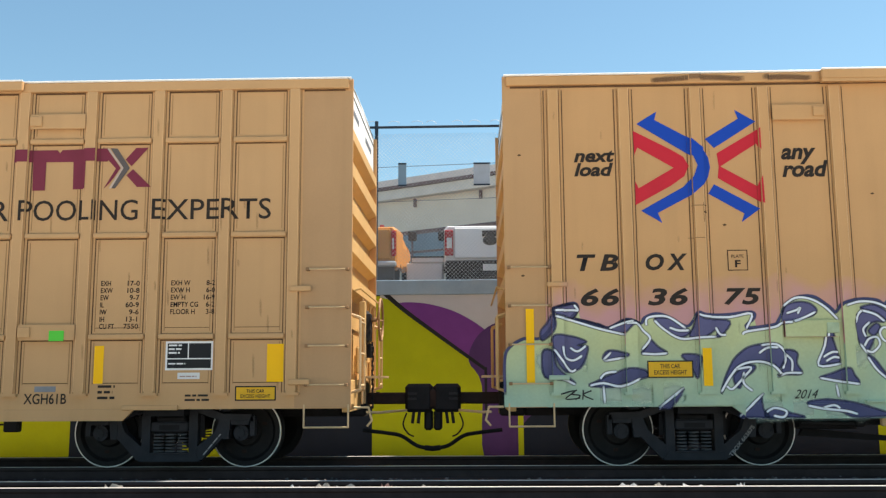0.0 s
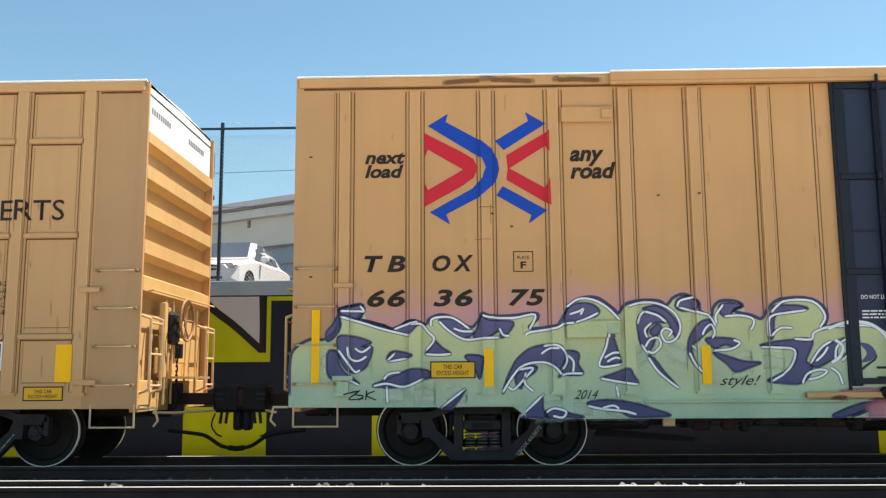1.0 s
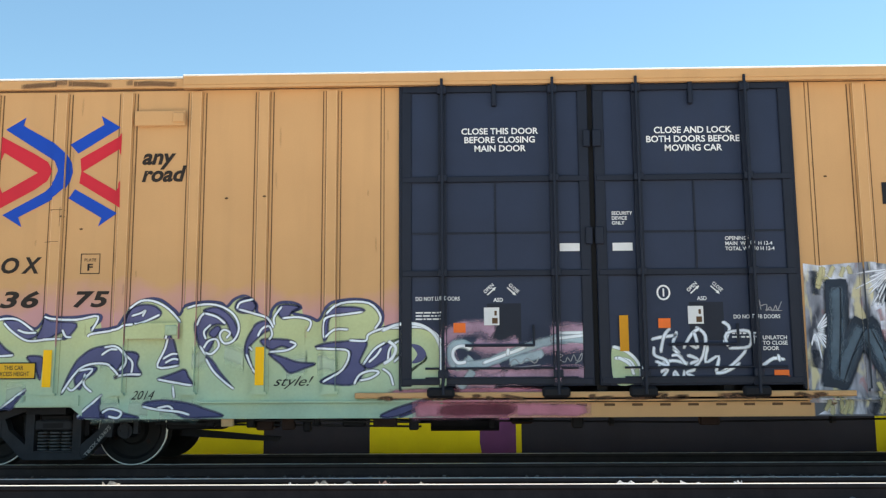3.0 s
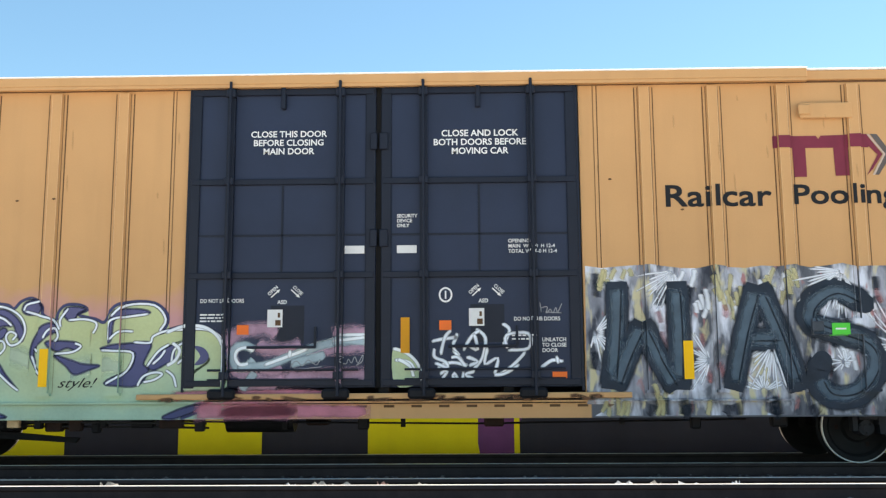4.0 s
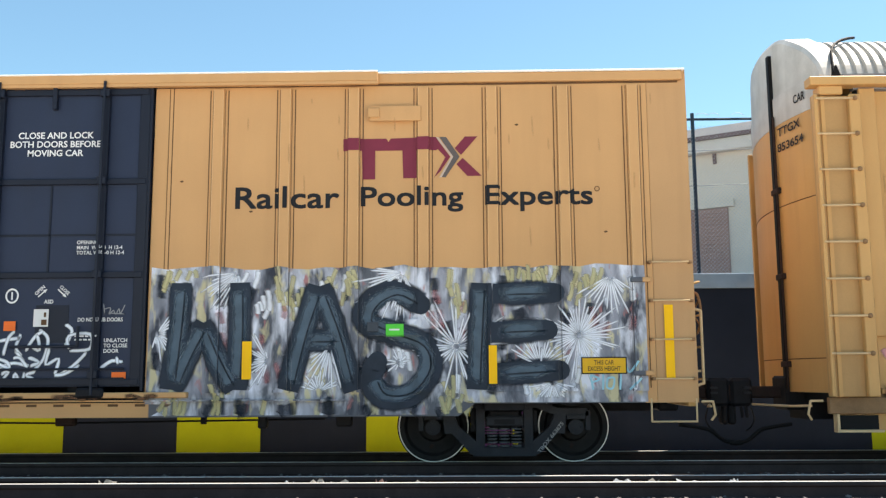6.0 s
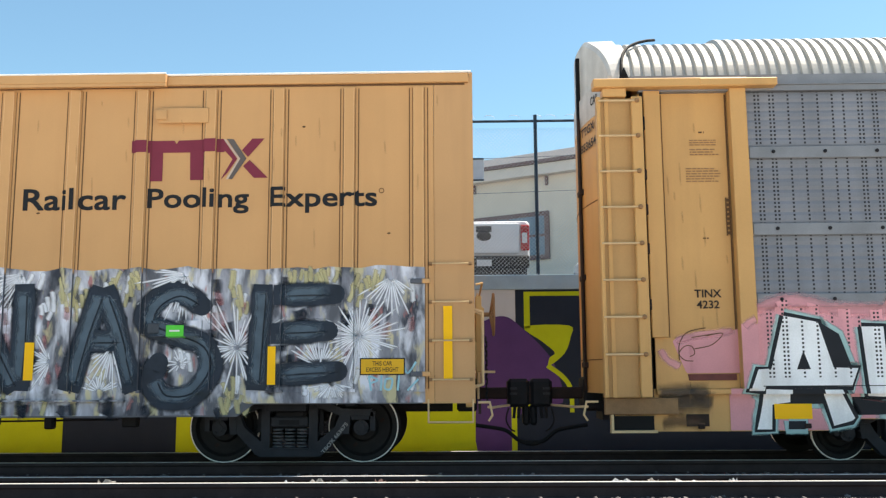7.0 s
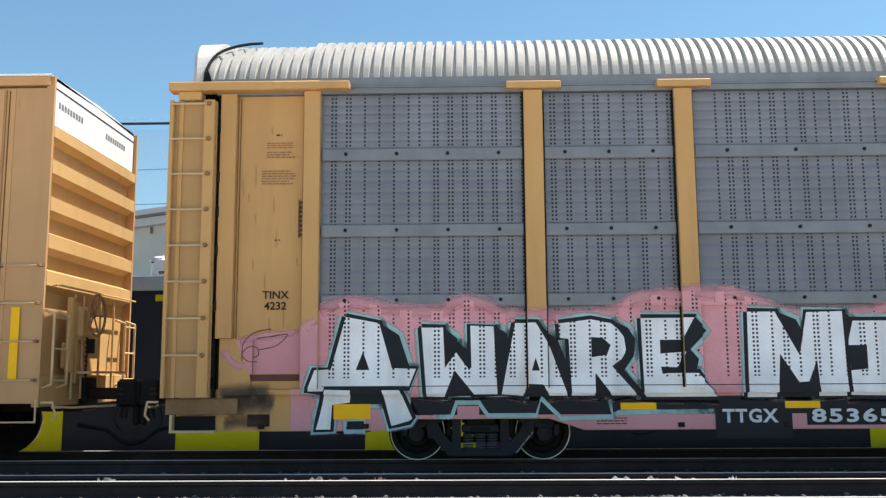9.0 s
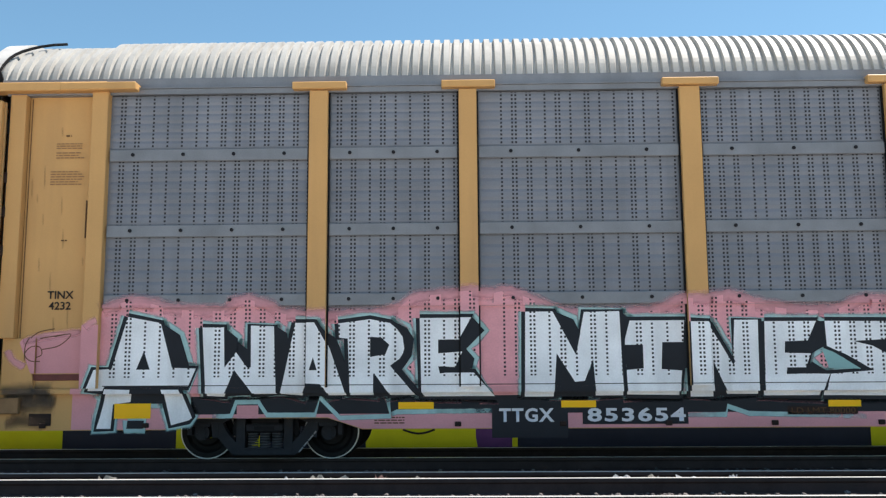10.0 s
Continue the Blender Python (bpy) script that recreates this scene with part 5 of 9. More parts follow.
for x in (2.05, LB - 2.85):
    part("jacking_pad", one_box(x, x + 0.8, -0.03, -0.001, 0.785, 0.92, 0.006), TAN_B, boxcar)
MINT_LATCH = surface("mint_sprayed_latch", (0.40, 0.50, 0.33), 0.55, vary=0.2, scale=9)
SLATE_STEEL = surface("oversprayed_latch", (0.05, 0.06, 0.075), 0.5, vary=0.3, scale=9)
# upper and lower lock plates
for x in (3.42, LB - 4.06):
    for z in (4.35, 1.61):
        p = part("lock_plate", one_box(x, x + 0.66, -0.075, -0.057, z, z + 0.2, 0.006), TAN_B, boxcar)
        q = x + 0.5 if x < 9 else x - 0.02
        part("latch", one_box(q, q + 0.15, -0.1, -0.076, z + 0.04, z + 0.17, 0.01), TAN if z > 3 else MINT_LATCH if x < 9 else SLATE_STEEL, p)
# doors
for k, (x0, x1) in enumerate(DOORS):
    d = part("plug_door", one_box(x0, x1, -0.03, 0.03, 1.0, 4.86, 0.01), NAVY, boxcar, "navy steel plug door leaf")
    for z in (1.02, 2.36, 3.56, 4.74):
        part("door_rail", one_box(x0 + 0.02, x1 - 0.02, -0.075, -0.031, z, z + 0.075, 0.006), NAVY_DARK, d)
    for x in (x0, x1 - 0.13):
        part("door_stile", one_box(x, x + 0.13, -0.06, -0.031, 1.0, 4.86, 0.008), NAVY_DARK, d)
    for c in ((7.39, 8.8), (9.86, 11.23))[k]:
        part("locking_bar", rod(bmesh.new(), (c, -0.148, 0.9), (c, -0.148, 4.90), 0.019, 8), NAVY_DARK, d)
        part("bar_channel", one_box(c - 0.05, c + 0.05, -0.088, -0.031, 1.0, 4.86), NAVY_DARK, d)
        for z in (1.15, 2.4, 3.6, 4.75):
            part("bar_guide", one_box(c - 0.06, c + 0.06, -0.15, -0.089, z - 0.05, z + 0.05, 0.01), NAVY_DARK, d)
        part("roller", one_box(c - 0.2, c + 0.14, -0.15, -0.04, 0.86, 0.99, 0.03), IRON, d, "lower door roller housing")
    mid = (x0 + x1) / 2
    part("hanger_bar", one_box(mid - 0.03, mid + 0.03, -0.10, -0.031, 4.55, 4.87, 0.008), NAVY_DARK, d)
    part("door_rib", one_box(x0 + 0.13, x1 - 0.13, -0.042, -0.031, 2.9, 2.925), NAVY_DARK, d)
    part("door_rib", one_box(mid - 0.012, mid + 0.012, -0.042, -0.031, 2.44, 3.55), NAVY_DARK, d)
    part("handle_box", one_box(mid - 0.12, mid + 0.3, -0.0345, -0.031, 1.55, 2.02), NAVY_DARK, d)
    bm = bmesh.new()
    pipe(bm, [(mid - 0.4, -0.09, 1.5), (mid + 0.45, -0.09, 1.5), (mid + 0.45, -0.09, 1.75)], 0.018, 6)
    part("door_handle", bm, NAVY_DARK, d)
    for z in (1.1, 1.22):
        bm = bmesh.new()
        rod(bm, (x0 + 0.3, -0.07, z), (x1 - 0.2, -0.07, z), 0.014, 6)
        part("lower_rod", bm, NAVY_DARK, d)
    for z in (2.75, 4.0):
        part("hinge_lug", one_box((x1 - 0.07) if k == 0 else x0 - 0.02, (x1 + 0.02) if k == 0 else x0 + 0.09, -0.1, -0.061, z, z + 0.22, 0.01), NAVY_DARK, d)
for a in (6.84, 11.802):
    part("door_frame", one_box(a, a + 0.028, -0.05, 0.03, 0.95, 4.9), NAVY_DARK, boxcar)
part("door_gap", one_box(9.255, 9.315, -0.01, 0.02, 1.0, 4.86), RUBBER_AND_SHADE, boxcar)
part("lower_track", one_box(6.3, 12.4, -0.10, -0.001, 0.86, 0.93, 0.01), TAN, boxcar)
# lettering
T = SIDE_B.text
T("lettering", "next\nload", 0.9, 1.42, 3.66, 4.0, BROWN_BLACK, boxcar, bold=0.035, shear=0.25, align="LEFT", line=0.8)
T("lettering", "any\nroad", 3.52, 4.1, 3.62, 4.0, BROWN_BLACK, boxcar, bold=0.035, shear=0.25, align="LEFT", line=0.8)
for w, x0, x1, z0, z1 in (("T", 0.90, 1.14, 2.45, 2.66), ("B", 1.19, 1.42, 2.45, 2.66), ("O", 1.76, 1.99, 2.45, 2.66), ("X", 2.02, 2.28, 2.45, 2.66), ("66", 0.94, 1.42, 2.01, 2.23), ("36", 1.77, 2.27, 2.01, 2.23), ("75", 2.71, 3.17, 2.01, 2.22)):
    T("lettering", w, x0, x1, z0, z1, BROWN_BLACK, boxcar, bold=0.034, shear=0.22, spacing=1.12)
T("lettering", "PLATE", 2.83, 2.98, 2.60, 2.64, BROWN_BLACK, boxcar)
T("lettering", "F", 2.87, 2.94, 2.48, 2.57, BROWN_BLACK, boxcar, bold=0.03)
SIDE_B.paint("plate_frame", [rect(2.78, 3.03, 2.69, 2.7), rect(2.78, 3.03, 2.44, 2.45), rect(2.78, 2.79, 2.45, 2.69), rect(3.02, 3.03, 2.45, 2.69)], BROWN_BLACK, boxcar, 2)
T("lettering", "Railcar", 12.92, 14.24, 3.23, 3.5, BLACK, boxcar, thick=0.014)
T("lettering", "Pooling", 14.53, 15.82, 3.17, 3.49, BLACK, boxcar, thick=0.014)
T("lettering", "Experts", 16.11, 17.46, 3.17, 3.49, BLACK, boxcar, thick=0.014)
T("lettering", "CLOSE THIS DOOR\nBEFORE CLOSING\nMAIN DOOR", 7.64, 8.62, 3.96, 4.27, WHITE, boxcar, bold=0.02)
T("lettering", "CLOSE AND LOCK\nBOTH DOORS BEFORE\nMOVING CAR", 9.99, 11.17, 3.94, 4.26, WHITE, boxcar, bold=0.02)
T("lettering", "SECURITY\nDEVICE\nONLY", 9.52, 9.78, 3.0, 3.17, WHITE, boxcar, bold=0.02, align="LEFT")
T("lettering", "OPENING\nMAIN  W  8-0  H 12-4\nTOTAL W 16-0 H 12-4", 10.92, 11.53, 2.66, 2.84, WHITE, boxcar, bold=0.015, align="LEFT")
T("lettering", "DO NOT LUB DOORS", 7.05, 7.6, 2.06, 2.11, WHITE, boxcar, bold=0.015)
T("lettering", "DO NOT LUB DOORS", 10.98, 11.55, 1.81, 1.86, WHITE, boxcar, bold=0.015)
T("lettering", "UNLATCH\nTO CLOSE\nDOOR", 11.32, 11.62, 1.42, 1.6, WHITE, boxcar, bold=0.02, align="LEFT")
for x in (7.9, 10.42):
    T("lettering", "ASD", x + 0.12, x + 0.24, 2.04, 2.09, WHITE, boxcar, bold=0.02)
    for w, dx, rot in (("OPEN", 0.0, 1), ("CLOSE", 0.3, -1)):
        cx = x + 0.07 + dx
        turn = Matrix.Translation((cx, 0, 2.2)) @ Euler((0, radians(-42 * rot), 0)).to_matrix().to_4x4() @ Matrix.Translation((-cx, 0, -2.2))
        T("lettering", w, cx - 0.075, cx + 0.075, 2.19, 2.235, WHITE, boxcar, 4, bold=0.02).data.transform(turn)
        q = SIDE_B.paint("arrow", [[(cx - 0.07, 2.155), (cx + 0.03, 2.155), (cx + 0.03, 2.14), (cx + 0.08, 2.162), (cx + 0.03, 2.185), (cx + 0.03, 2.17), (cx - 0.07, 2.17)]], WHITE, boxcar, 4)
        q.data.transform(turn)
    s = SIDE_B.paint("sticker", [rect(x + 0.0, x + 0.19, 1.75, 1.97)], PAPER, boxcar, 5, "white inspection sticker")
    SIDE_B.paint("sticker_print", [rect(x + 0.1, x + 0.17, 1.77, 1.84), rect(x + 0.13, x + 0.16, 1.87, 1.93)], SEAM, s, 6)
for x, z in ((7.52, 1.66), (10.05, 1.70)):
    SIDE_B.paint("orange_tag", [rect(x, x + 0.15, z, z + 0.12)], ORANGE_TAG, boxcar, 9, "orange tag")
for x in (8.86, 9.52):
    SIDE_B.paint("white_patch", [rect(x, x + 0.25, 2.67, 2.77)], PAPER, boxcar, 2)
SIDE_B.bars("fine_print", 7.05, 7.4, 1.8, 1.92, 3, WHITE, boxcar)
SIDE_B.bars("fine_print", 10.95, 11.3, 1.55, 1.64, 2, WHITE, boxcar, seed=4)
ring = [(10.13 + 0.075 * math.cos(a * 0.5236), 2.14 + 0.085 * math.sin(a * 0.5236)) for a in range(12)]
SIDE_B.paint("round_mark", ribbon(ring, 0.022, closed=True, n=2) + [rect(10.12, 10.14, 2.09, 2.19)], WHITE, boxcar, 2)
# reflectors and labels
for x0, x1, z0, z1 in ((0.25, 0.35, 1.07, 1.98), (2.40, 2.51, 1.02, 1.48), (5.06, 5.17, 1.03, 1.5), (13.06, 13.18, 1.08, 1.55), (16.13, 16.23, 1.01, 1.48), (18.31, 18.42, 1.07, 1.97)):
    SIDE_B.paint("reflector", [rect(x0, x1, z0, z1)], REFLECT, boxcar, 14, "yellow reflective strip")
SIDE_B.paint("reflector", [rect(9.57, 9.68, 1.42, 1.86)], AMBER, boxcar, 14, "amber reflective strip")
for x in (1.73, 17.27):
    s = SIDE_B.paint("warning_label", [rect(x, x + 0.56, 1.12, 1.33)], BLACK, boxcar, 14, "yellow warning label with black border")
    SIDE_B.paint("label_face", [rect(x + 0.015, x + 0.545, 1.135, 1.315)], LABEL_YELLOW, s, 15)
    T("label_text", "THIS CAR\nEXCESS HEIGHT", x + 0.08, x + 0.48, 1.16, 1.29, BLACK, s, 16, bold=0.01)
SIDE_B.paint("green_tag", [rect(14.86, 15.08, 1.6, 1.75)], GREEN_TAG, boxcar, 14, "green plastic tag")
SIDE_B.paint("green_tag_print", [rect(14.9, 15.03, 1.67, 1.69)], WHITE, boxcar, 15)
# ladder rungs at both corners
rungs(boxcar, 0.05, 0.55, -0.07, (2.5, 2.02, 1.54, 1.06))
rungs(boxcar, 18.15, 18.65, -0.07, (2.5, 2.02, 1.54, 1.06))
for x in (0.62, 18.0):
    for z in (2.25, 1.1):
        part("side_bracket", one_box(x - 0.1, x + 0.15, -0.09, -0.057, z, z + 0.06, 0.008), TAN_B, boxcar)
make_end(boxcar, LB, 1, W, TAN_END)
make_end(boxcar, 0.0, -1, W, TAN_END, brake=False)
make_underside(boxcar, LB, W)
MID = W / 2
for x in (2.37, LB - 2.37):
    make_truck(boxcar, x, 0.457, 1.82, MID, SPIN, "TBOX 663675")
make_coupler(boxcar, LB, 1, MID, 0.77)
make_coupler(boxcar, 0.0, -1, MID)

# stains and scrapes
SIDE_B.spray("paint_smear", [[(1.9, 4.9), (2.3, 4.92), (2.6, 4.93), (3.1, 4.9)], [(3.3, 4.91), (3.6, 4.92), (3.95, 4.9)]], 0.09, sprayed("brown_smear", (0.14, 0.07, 0.04), 0.6), boxcar, 36, "dark smear on the top chord")
SIDE_B.paint("scrape", [rect(2.50, 2.505, 3.05, 3.3), rect(2.36, 2.55, 3.26, 3.268), rect(2.3, 2.5, 2.85, 2.856)] + [curve([(x, z), (x + 0.03, z + 0.012), (x + 0.05, z - 0.004), (x + 0.02, z - 0.015)], True, 3) for x, z in ((2.5, 3.18), (2.74, 3.02), (0.18, 3.95), (4.6, 3.4), (5.1, 3.41), (13.1, 3.2), (12.2, 3.6), (16.5, 4.3), (0.2, 2.4), (17.6, 2.9))], SEAM, boxcar, 2, "small dark scrapes")
RUST_SMEAR = sprayed("rust_smear", (0.13, 0.06, 0.03), 0.8, vary=0.4, scale=8)
rs = random.Random(5)
for x0, x1, z in ((6.5, 12.2, 0.86),):
    SIDE_B.spray("rust_smear", [[(x, z + rs.uniform(-0.02, 0.04)), (x + rs.uniform(0.1, 0.35), z + rs.uniform(-0.02, 0.04))] for x in [x0 + (x1 - x0) * rs.random() for q in range(26)]], 0.06, RUST_SMEAR, boxcar, 64, "rusty scuffs along the door track")["kind"] = "stuff"
SIDE_B.spray("rust_smear", [[(x, z), (x + rs.uniform(-0.01, 0.01), z - rs.uniform(0.08, 0.3))] for x, z in [(rs.uniform(0.3, 6.7), rs.uniform(1.3, 4.8)) for q in range(22)] + [(rs.uniform(12.0, 18.4), rs.uniform(2.6, 4.8)) for q in range(22)]], 0.03, sprayed("faint_rust_run", (0.34, 0.19, 0.085), 0.16), boxcar, 1, "faint rust runs")["kind"] = "stuff"
SIDE_B.paint("small_mark", ribbon([(17.53 + 0.03 * math.cos(0.7854 * k), 3.45 + 0.03 * math.sin(0.7854 * k)) for k in range(8)], 0.01, closed=True, n=2), SEAM, boxcar, 3)

# ---------- the leading tan box car, all posts and cross rails ----------
LA = 18.7
boxcar_a = thing("boxcar", "faded tan boxcar with gridded side posts and maroon emblem", "boxcar", group="train")
POSTS_A = [LA - 0.82 - 0.885 * k for k in range(20) if 0.5 < LA - 0.82 - 0.885 * k]
RAILS_A = (4.20, 2.96, 1.67)


def height_a(x, z):
    if z > 0.95:
        for p in POSTS_A:
            if p < x < p + 0.15:
                return -0.056
            if p - 0.045 < x < p + 0.195:
                return -0.0085
    return 0.0


SIDE_A = Side([v for p in POSTS_A for v in (p - 0.045, p, p + 0.15, p + 0.195)], [0.95], height_a)
make_shell(boxcar_a, LA, W, TAN_A)
cols = [0.505] + sorted(p + 0.075 for p in POSTS_A) + [LA - 0.505]
for a, b in zip(cols, cols[1:]):
    part("side_panel", one_box(a, b, 0.0, 0.03, 0.77, 4.86), TAN_A, boxcar_a)
    if 0.55 < a and b < LA - 0.6:
        for z in RAILS_A:
            part("cross_rail", one_box(a + 0.09, b - 0.09, -0.05, -0.001, z - 0.035, z + 0.035, 0.012), TAN_A, boxcar_a)
            # dark strips that paint the shade below and above the cross rail
            part("rail_shade_line", box(one_box(a + 0.1, b - 0.1, -0.004, -0.0005, z - 0.052, z - 0.036), a + 0.1, b - 0.1, -0.004, -0.0005, z + 0.036, z + 0.042), SEAM, boxcar_a)
        for z0, z1 in ((1.74, 2.88), (3.04, 4.12), (4.28, 4.82), (1.08, 1.6)):
            for c in (a + 0.15, b - 0.158):
                part("panel_seam", one_box(c, c + 0.008, -0.003, -0.0005, z0, z1), SOFT_SEAM, boxcar_a)
        part("panel_seam", one_box(a + 0.16, b - 0.16, -0.003, -0.0005, 1.78, 1.787), SEAM, boxcar_a)
        part("panel_seam", one_box(a + 0.16, b - 0.16, -0.003, -0.0005, 1.09, 1.1), SEAM, boxcar_a)
for p in POSTS_A:
    make_post(boxcar_a, p, 0.97, 4.86, TAN_A)
part("top_chord", one_box(0.05, LA - 0.05, -0.06, 0.03, 4.861, 4.985, 0.008), TAN_A, boxcar_a)
part("door_track", one_box(4.6, LA - 4.3, -0.13, -0.061, 4.87, 5.0, 0.01), TAN_A, boxcar_a, "upper door track")
# white lips added as the sunlit top line of chord and track
part("top_edge", rod(one_box(0.02, LA - 0.02, -0.055, 0.03, 4.986, 5.0), (0.02, -0.06, 4.996), (LA - 0.02, -0.06, 4.996), 0.014, 10), ROOF_WHITE, boxcar_a)
part("track_edge_highlight", rod(bmesh.new(), (4.6, -0.128, 4.998), (LA - 4.3, -0.128, 4.998), 0.012, 10), ROOF_WHITE, boxcar_a)
# dark strip painting the chord's shade and gap on this side too
part("chord_shade_line", one_box(0.1, LA - 0.1, -0.006, -0.0005, 4.838, 4.86), SEAM, boxcar_a)
part("side_sill", extrude(bmesh.new(), [(2.85, 0.769), (3.0, 0.63), (LA - 2.85, 0.63), (LA - 2.7, 0.769)], -0.002, 0.05), TAN_A, boxcar_a)
for x in (LA - 2.85, 2.2):
    part("jacking_pad", one_box(x, x + 0.7, -0.03, -0.001, 0.76, 0.82, 0.006), TAN_A, boxcar_a)
O = LA + 1.93    # from the trailing car's frame into this car's
for x, z in ((-6.12, 4.36), (-6.12, 1.63)):
    p = part("lock_plate", one_box(O + x, O + x + 0.72, -0.075, -0.057, z, z + 0.2, 0.006), TAN_A, boxcar_a)
    part("latch", one_box(O + x, O + x + 0.16, -0.1, -0.076, z + 0.03, z + 0.17, 0.01), TAN_A, p)
TA = SIDE_A.text
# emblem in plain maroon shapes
EMBLEM_GREY = surface("grey_emblem_paint", (0.12, 0.10, 0.095), 0.5)
EMBLEM_PALE = surface("pale_emblem_paint", (0.55, 0.42, 0.34), 0.5)
def emblem(side, car, x, z, w, h):
    k = w / 1.77
    def q(*pts):
        return [(x + k * a, z + h * b) for a, b in pts]
    side.paint("emblem", [q((0.00, 0.97), (0.55, 0.97), (0.58, 0.89), (0.61, 0.97), (1.19, 1.00), (1.24, 0.83), (1.20, 0.68), (0.00, 0.68)),
                          q((0.24, 0.68), (0.41, 0.68), (0.41, 0.00), (0.25, 0.00)),
                          q((0.76, 0.68), (0.94, 0.68), (0.94, 0.02), (0.77, 0.02)),
                          q((1.19, 0.98), (1.37, 0.52), (1.24, 0.17), (1.16, 0.02), (1.31, 0.51), (1.15, 0.83)),
                          q((1.43, 0.72), (1.56, 1.00), (1.72, 1.00), (1.51, 0.56)),
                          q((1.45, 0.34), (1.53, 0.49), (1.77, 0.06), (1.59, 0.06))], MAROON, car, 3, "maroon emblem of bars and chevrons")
    side.paint("emblem_chevron", [q((1.23, 1.00), (1.32, 0.99), (1.49, 0.52), (1.31, 0.03), (1.25, 0.04), (1.41, 0.52))], EMBLEM_GREY, car, 4, "dark grey chevron")
    side.paint("emblem_line", [q((1.19, 0.99), (1.22, 0.99), (1.41, 0.52), (1.26, 0.03), (1.23, 0.03), (1.38, 0.52))], EMBLEM_PALE, car, 5)


emblem(SIDE_A, boxcar_a, O - 6.33, 3.56, 1.8, 0.55)
emblem(SIDE_B, boxcar, 14.3, 3.6, 1.77, 0.55)
for w, x0, x1 in (("RAILCAR", -8.0, -6.37), ("POOLING", -6.22, -4.69), ("EXPERTS", -4.49, -2.97)):
    TA("lettering", w, O + x0, O + x1, 3.16, 3.43, BROWN_BLACK, boxcar_a, bold=0.004)
TA("lettering", "EXH\nEXW\nEW\nIL\nIW\nIH\nCU FT", O - 5.12, O - 4.93, 1.77, 2.38, BROWN_BLACK, boxcar_a, align="LEFT", bold=0.01)
TA("lettering", "17-0\n10-8\n9-7\n60-9\n9-6\n13-1\n7550", O - 4.81, O - 4.62, 1.77, 2.38, BROWN_BLACK, boxcar_a, align="RIGHT", bold=0.01)
TA("lettering", "EXH W\nEXW H\nEW H\nEMPTY CG\nFLOOR H", O - 4.22, O - 3.87, 1.95, 2.38, BROWN_BLACK, boxcar_a, align="LEFT", bold=0.01)
TA("lettering", "8-2\n6-0\n16-9\n6-2\n3-8", O - 3.8, O - 3.66, 1.95, 2.38, BROWN_BLACK, boxcar_a, align="RIGHT", bold=0.01)
TA("lettering", "XGH61B", O - 6.03, O - 5.49, 0.84, 0.97, BROWN_BLACK, boxcar_a, bold=0.012)
SIDE_A.paint("grey_patch", [rect(O - 5.9, O - 5.63, 0.99, 1.06)], SCREEN_BAND, boxcar_a, 2)
SIDE_A.paint("reflector", [rect(O - 5.16, O - 5.04, 1.09, 1.56)], REFLECT, boxcar_a, 4, "yellow reflective strip")
SIDE_A.paint("reflector", [rect(O - 2.98, O - 2.77, 1.1, 1.57)], REFLECT, boxcar_a, 4, "wide yellow reflective panel")
s = SIDE_A.paint("stencil_board", [rect(O - 4.26, O - 3.66, 1.25, 1.61)], WHITE, boxcar_a, 2, "black stencil board with white border")
SIDE_A.paint("board_field", [rect(O - 4.235, O - 3.98, 1.40, 1.585), rect(O - 3.965, O - 3.685, 1.40, 1.585), rect(O - 4.235, O - 3.685, 1.275, 1.385)], BLACK, s, 3)
SIDE_A.bars("fine_print", O - 4.22, O - 4.05, 1.43, 1.57, 3, WHITE, s, 4)
SIDE_A.bars("fine_print", O - 4.22, O - 4.0, 1.3, 1.34, 1, WHITE, s, 4)
SIDE_A.paint("paper_label", [rect(O - 4.1, O - 3.82, 1.14, 1.22)], PAPER, boxcar_a, 3)
SIDE_A.bars("fine_print", O - 4.07, O - 3.85, 1.15, 1.18, 1, SHUTTER, boxcar_a, 4)
s = SIDE_A.paint("warning_label", [rect(O - 3.37, O - 2.86, 0.87, 1.05)], BLACK, boxcar_a, 3, "yellow warning label with black border")
SIDE_A.paint("label_face", [rect(O - 3.355, O - 2.875, 0.885, 1.035)], LABEL_YELLOW, s, 4)
TA("label_text", "THIS CAR\nEXCESS HEIGHT", O - 3.3, O - 2.93, 0.905, 1.01, BLACK, s, 5, bold=0.01)
SIDE_A.paint("green_tag", [rect(O - 5.72, O - 5.53, 1.62, 1.75)], GREEN_TAG, boxcar_a, 50, "green plastic tag")
SIDE_A.bars("fine_print", O - 5.1, O - 4.87, 0.86, 1.07, 3, BROWN_BLACK, boxcar_a, 2, 8)
SIDE_A.bars("fine_print", O - 4.0, O - 3.65, 0.84, 0.95, 2, BROWN_BLACK, boxcar_a, 2, 9)
BROWNED = surface("browned_tan_paint", (0.46, 0.275, 0.14), 0.55, vary=0.08, scale=0.9, streak=0.2, dirt=(0.24, 0.14, 0.075), bump=0.12)
for x0, x1 in ((18.0, LA), (0.0, 0.7)):
    part("corner_skin", one_box(x0, x1, -0.007, -0.0045, 0.78, 4.83), BROWNED, boxcar_a, "browned corner sheet")
rungs(boxcar_a, 18.15, 18.65, -0.07, (2.5, 2.02, 1.54, 1.06))
rungs(boxcar_a, 0.05, 0.55, -0.07, (2.5, 2.02, 1.54, 1.06))
for z in (2.22, 1.06):
    part("side_bracket", one_box(17.93, 18.2, -0.09, -0.057, z, z + 0.07, 0.01), TAN_A, boxcar_a)
make_end(boxcar_a, LA, 1, W, TAN_END, gear=IRON)
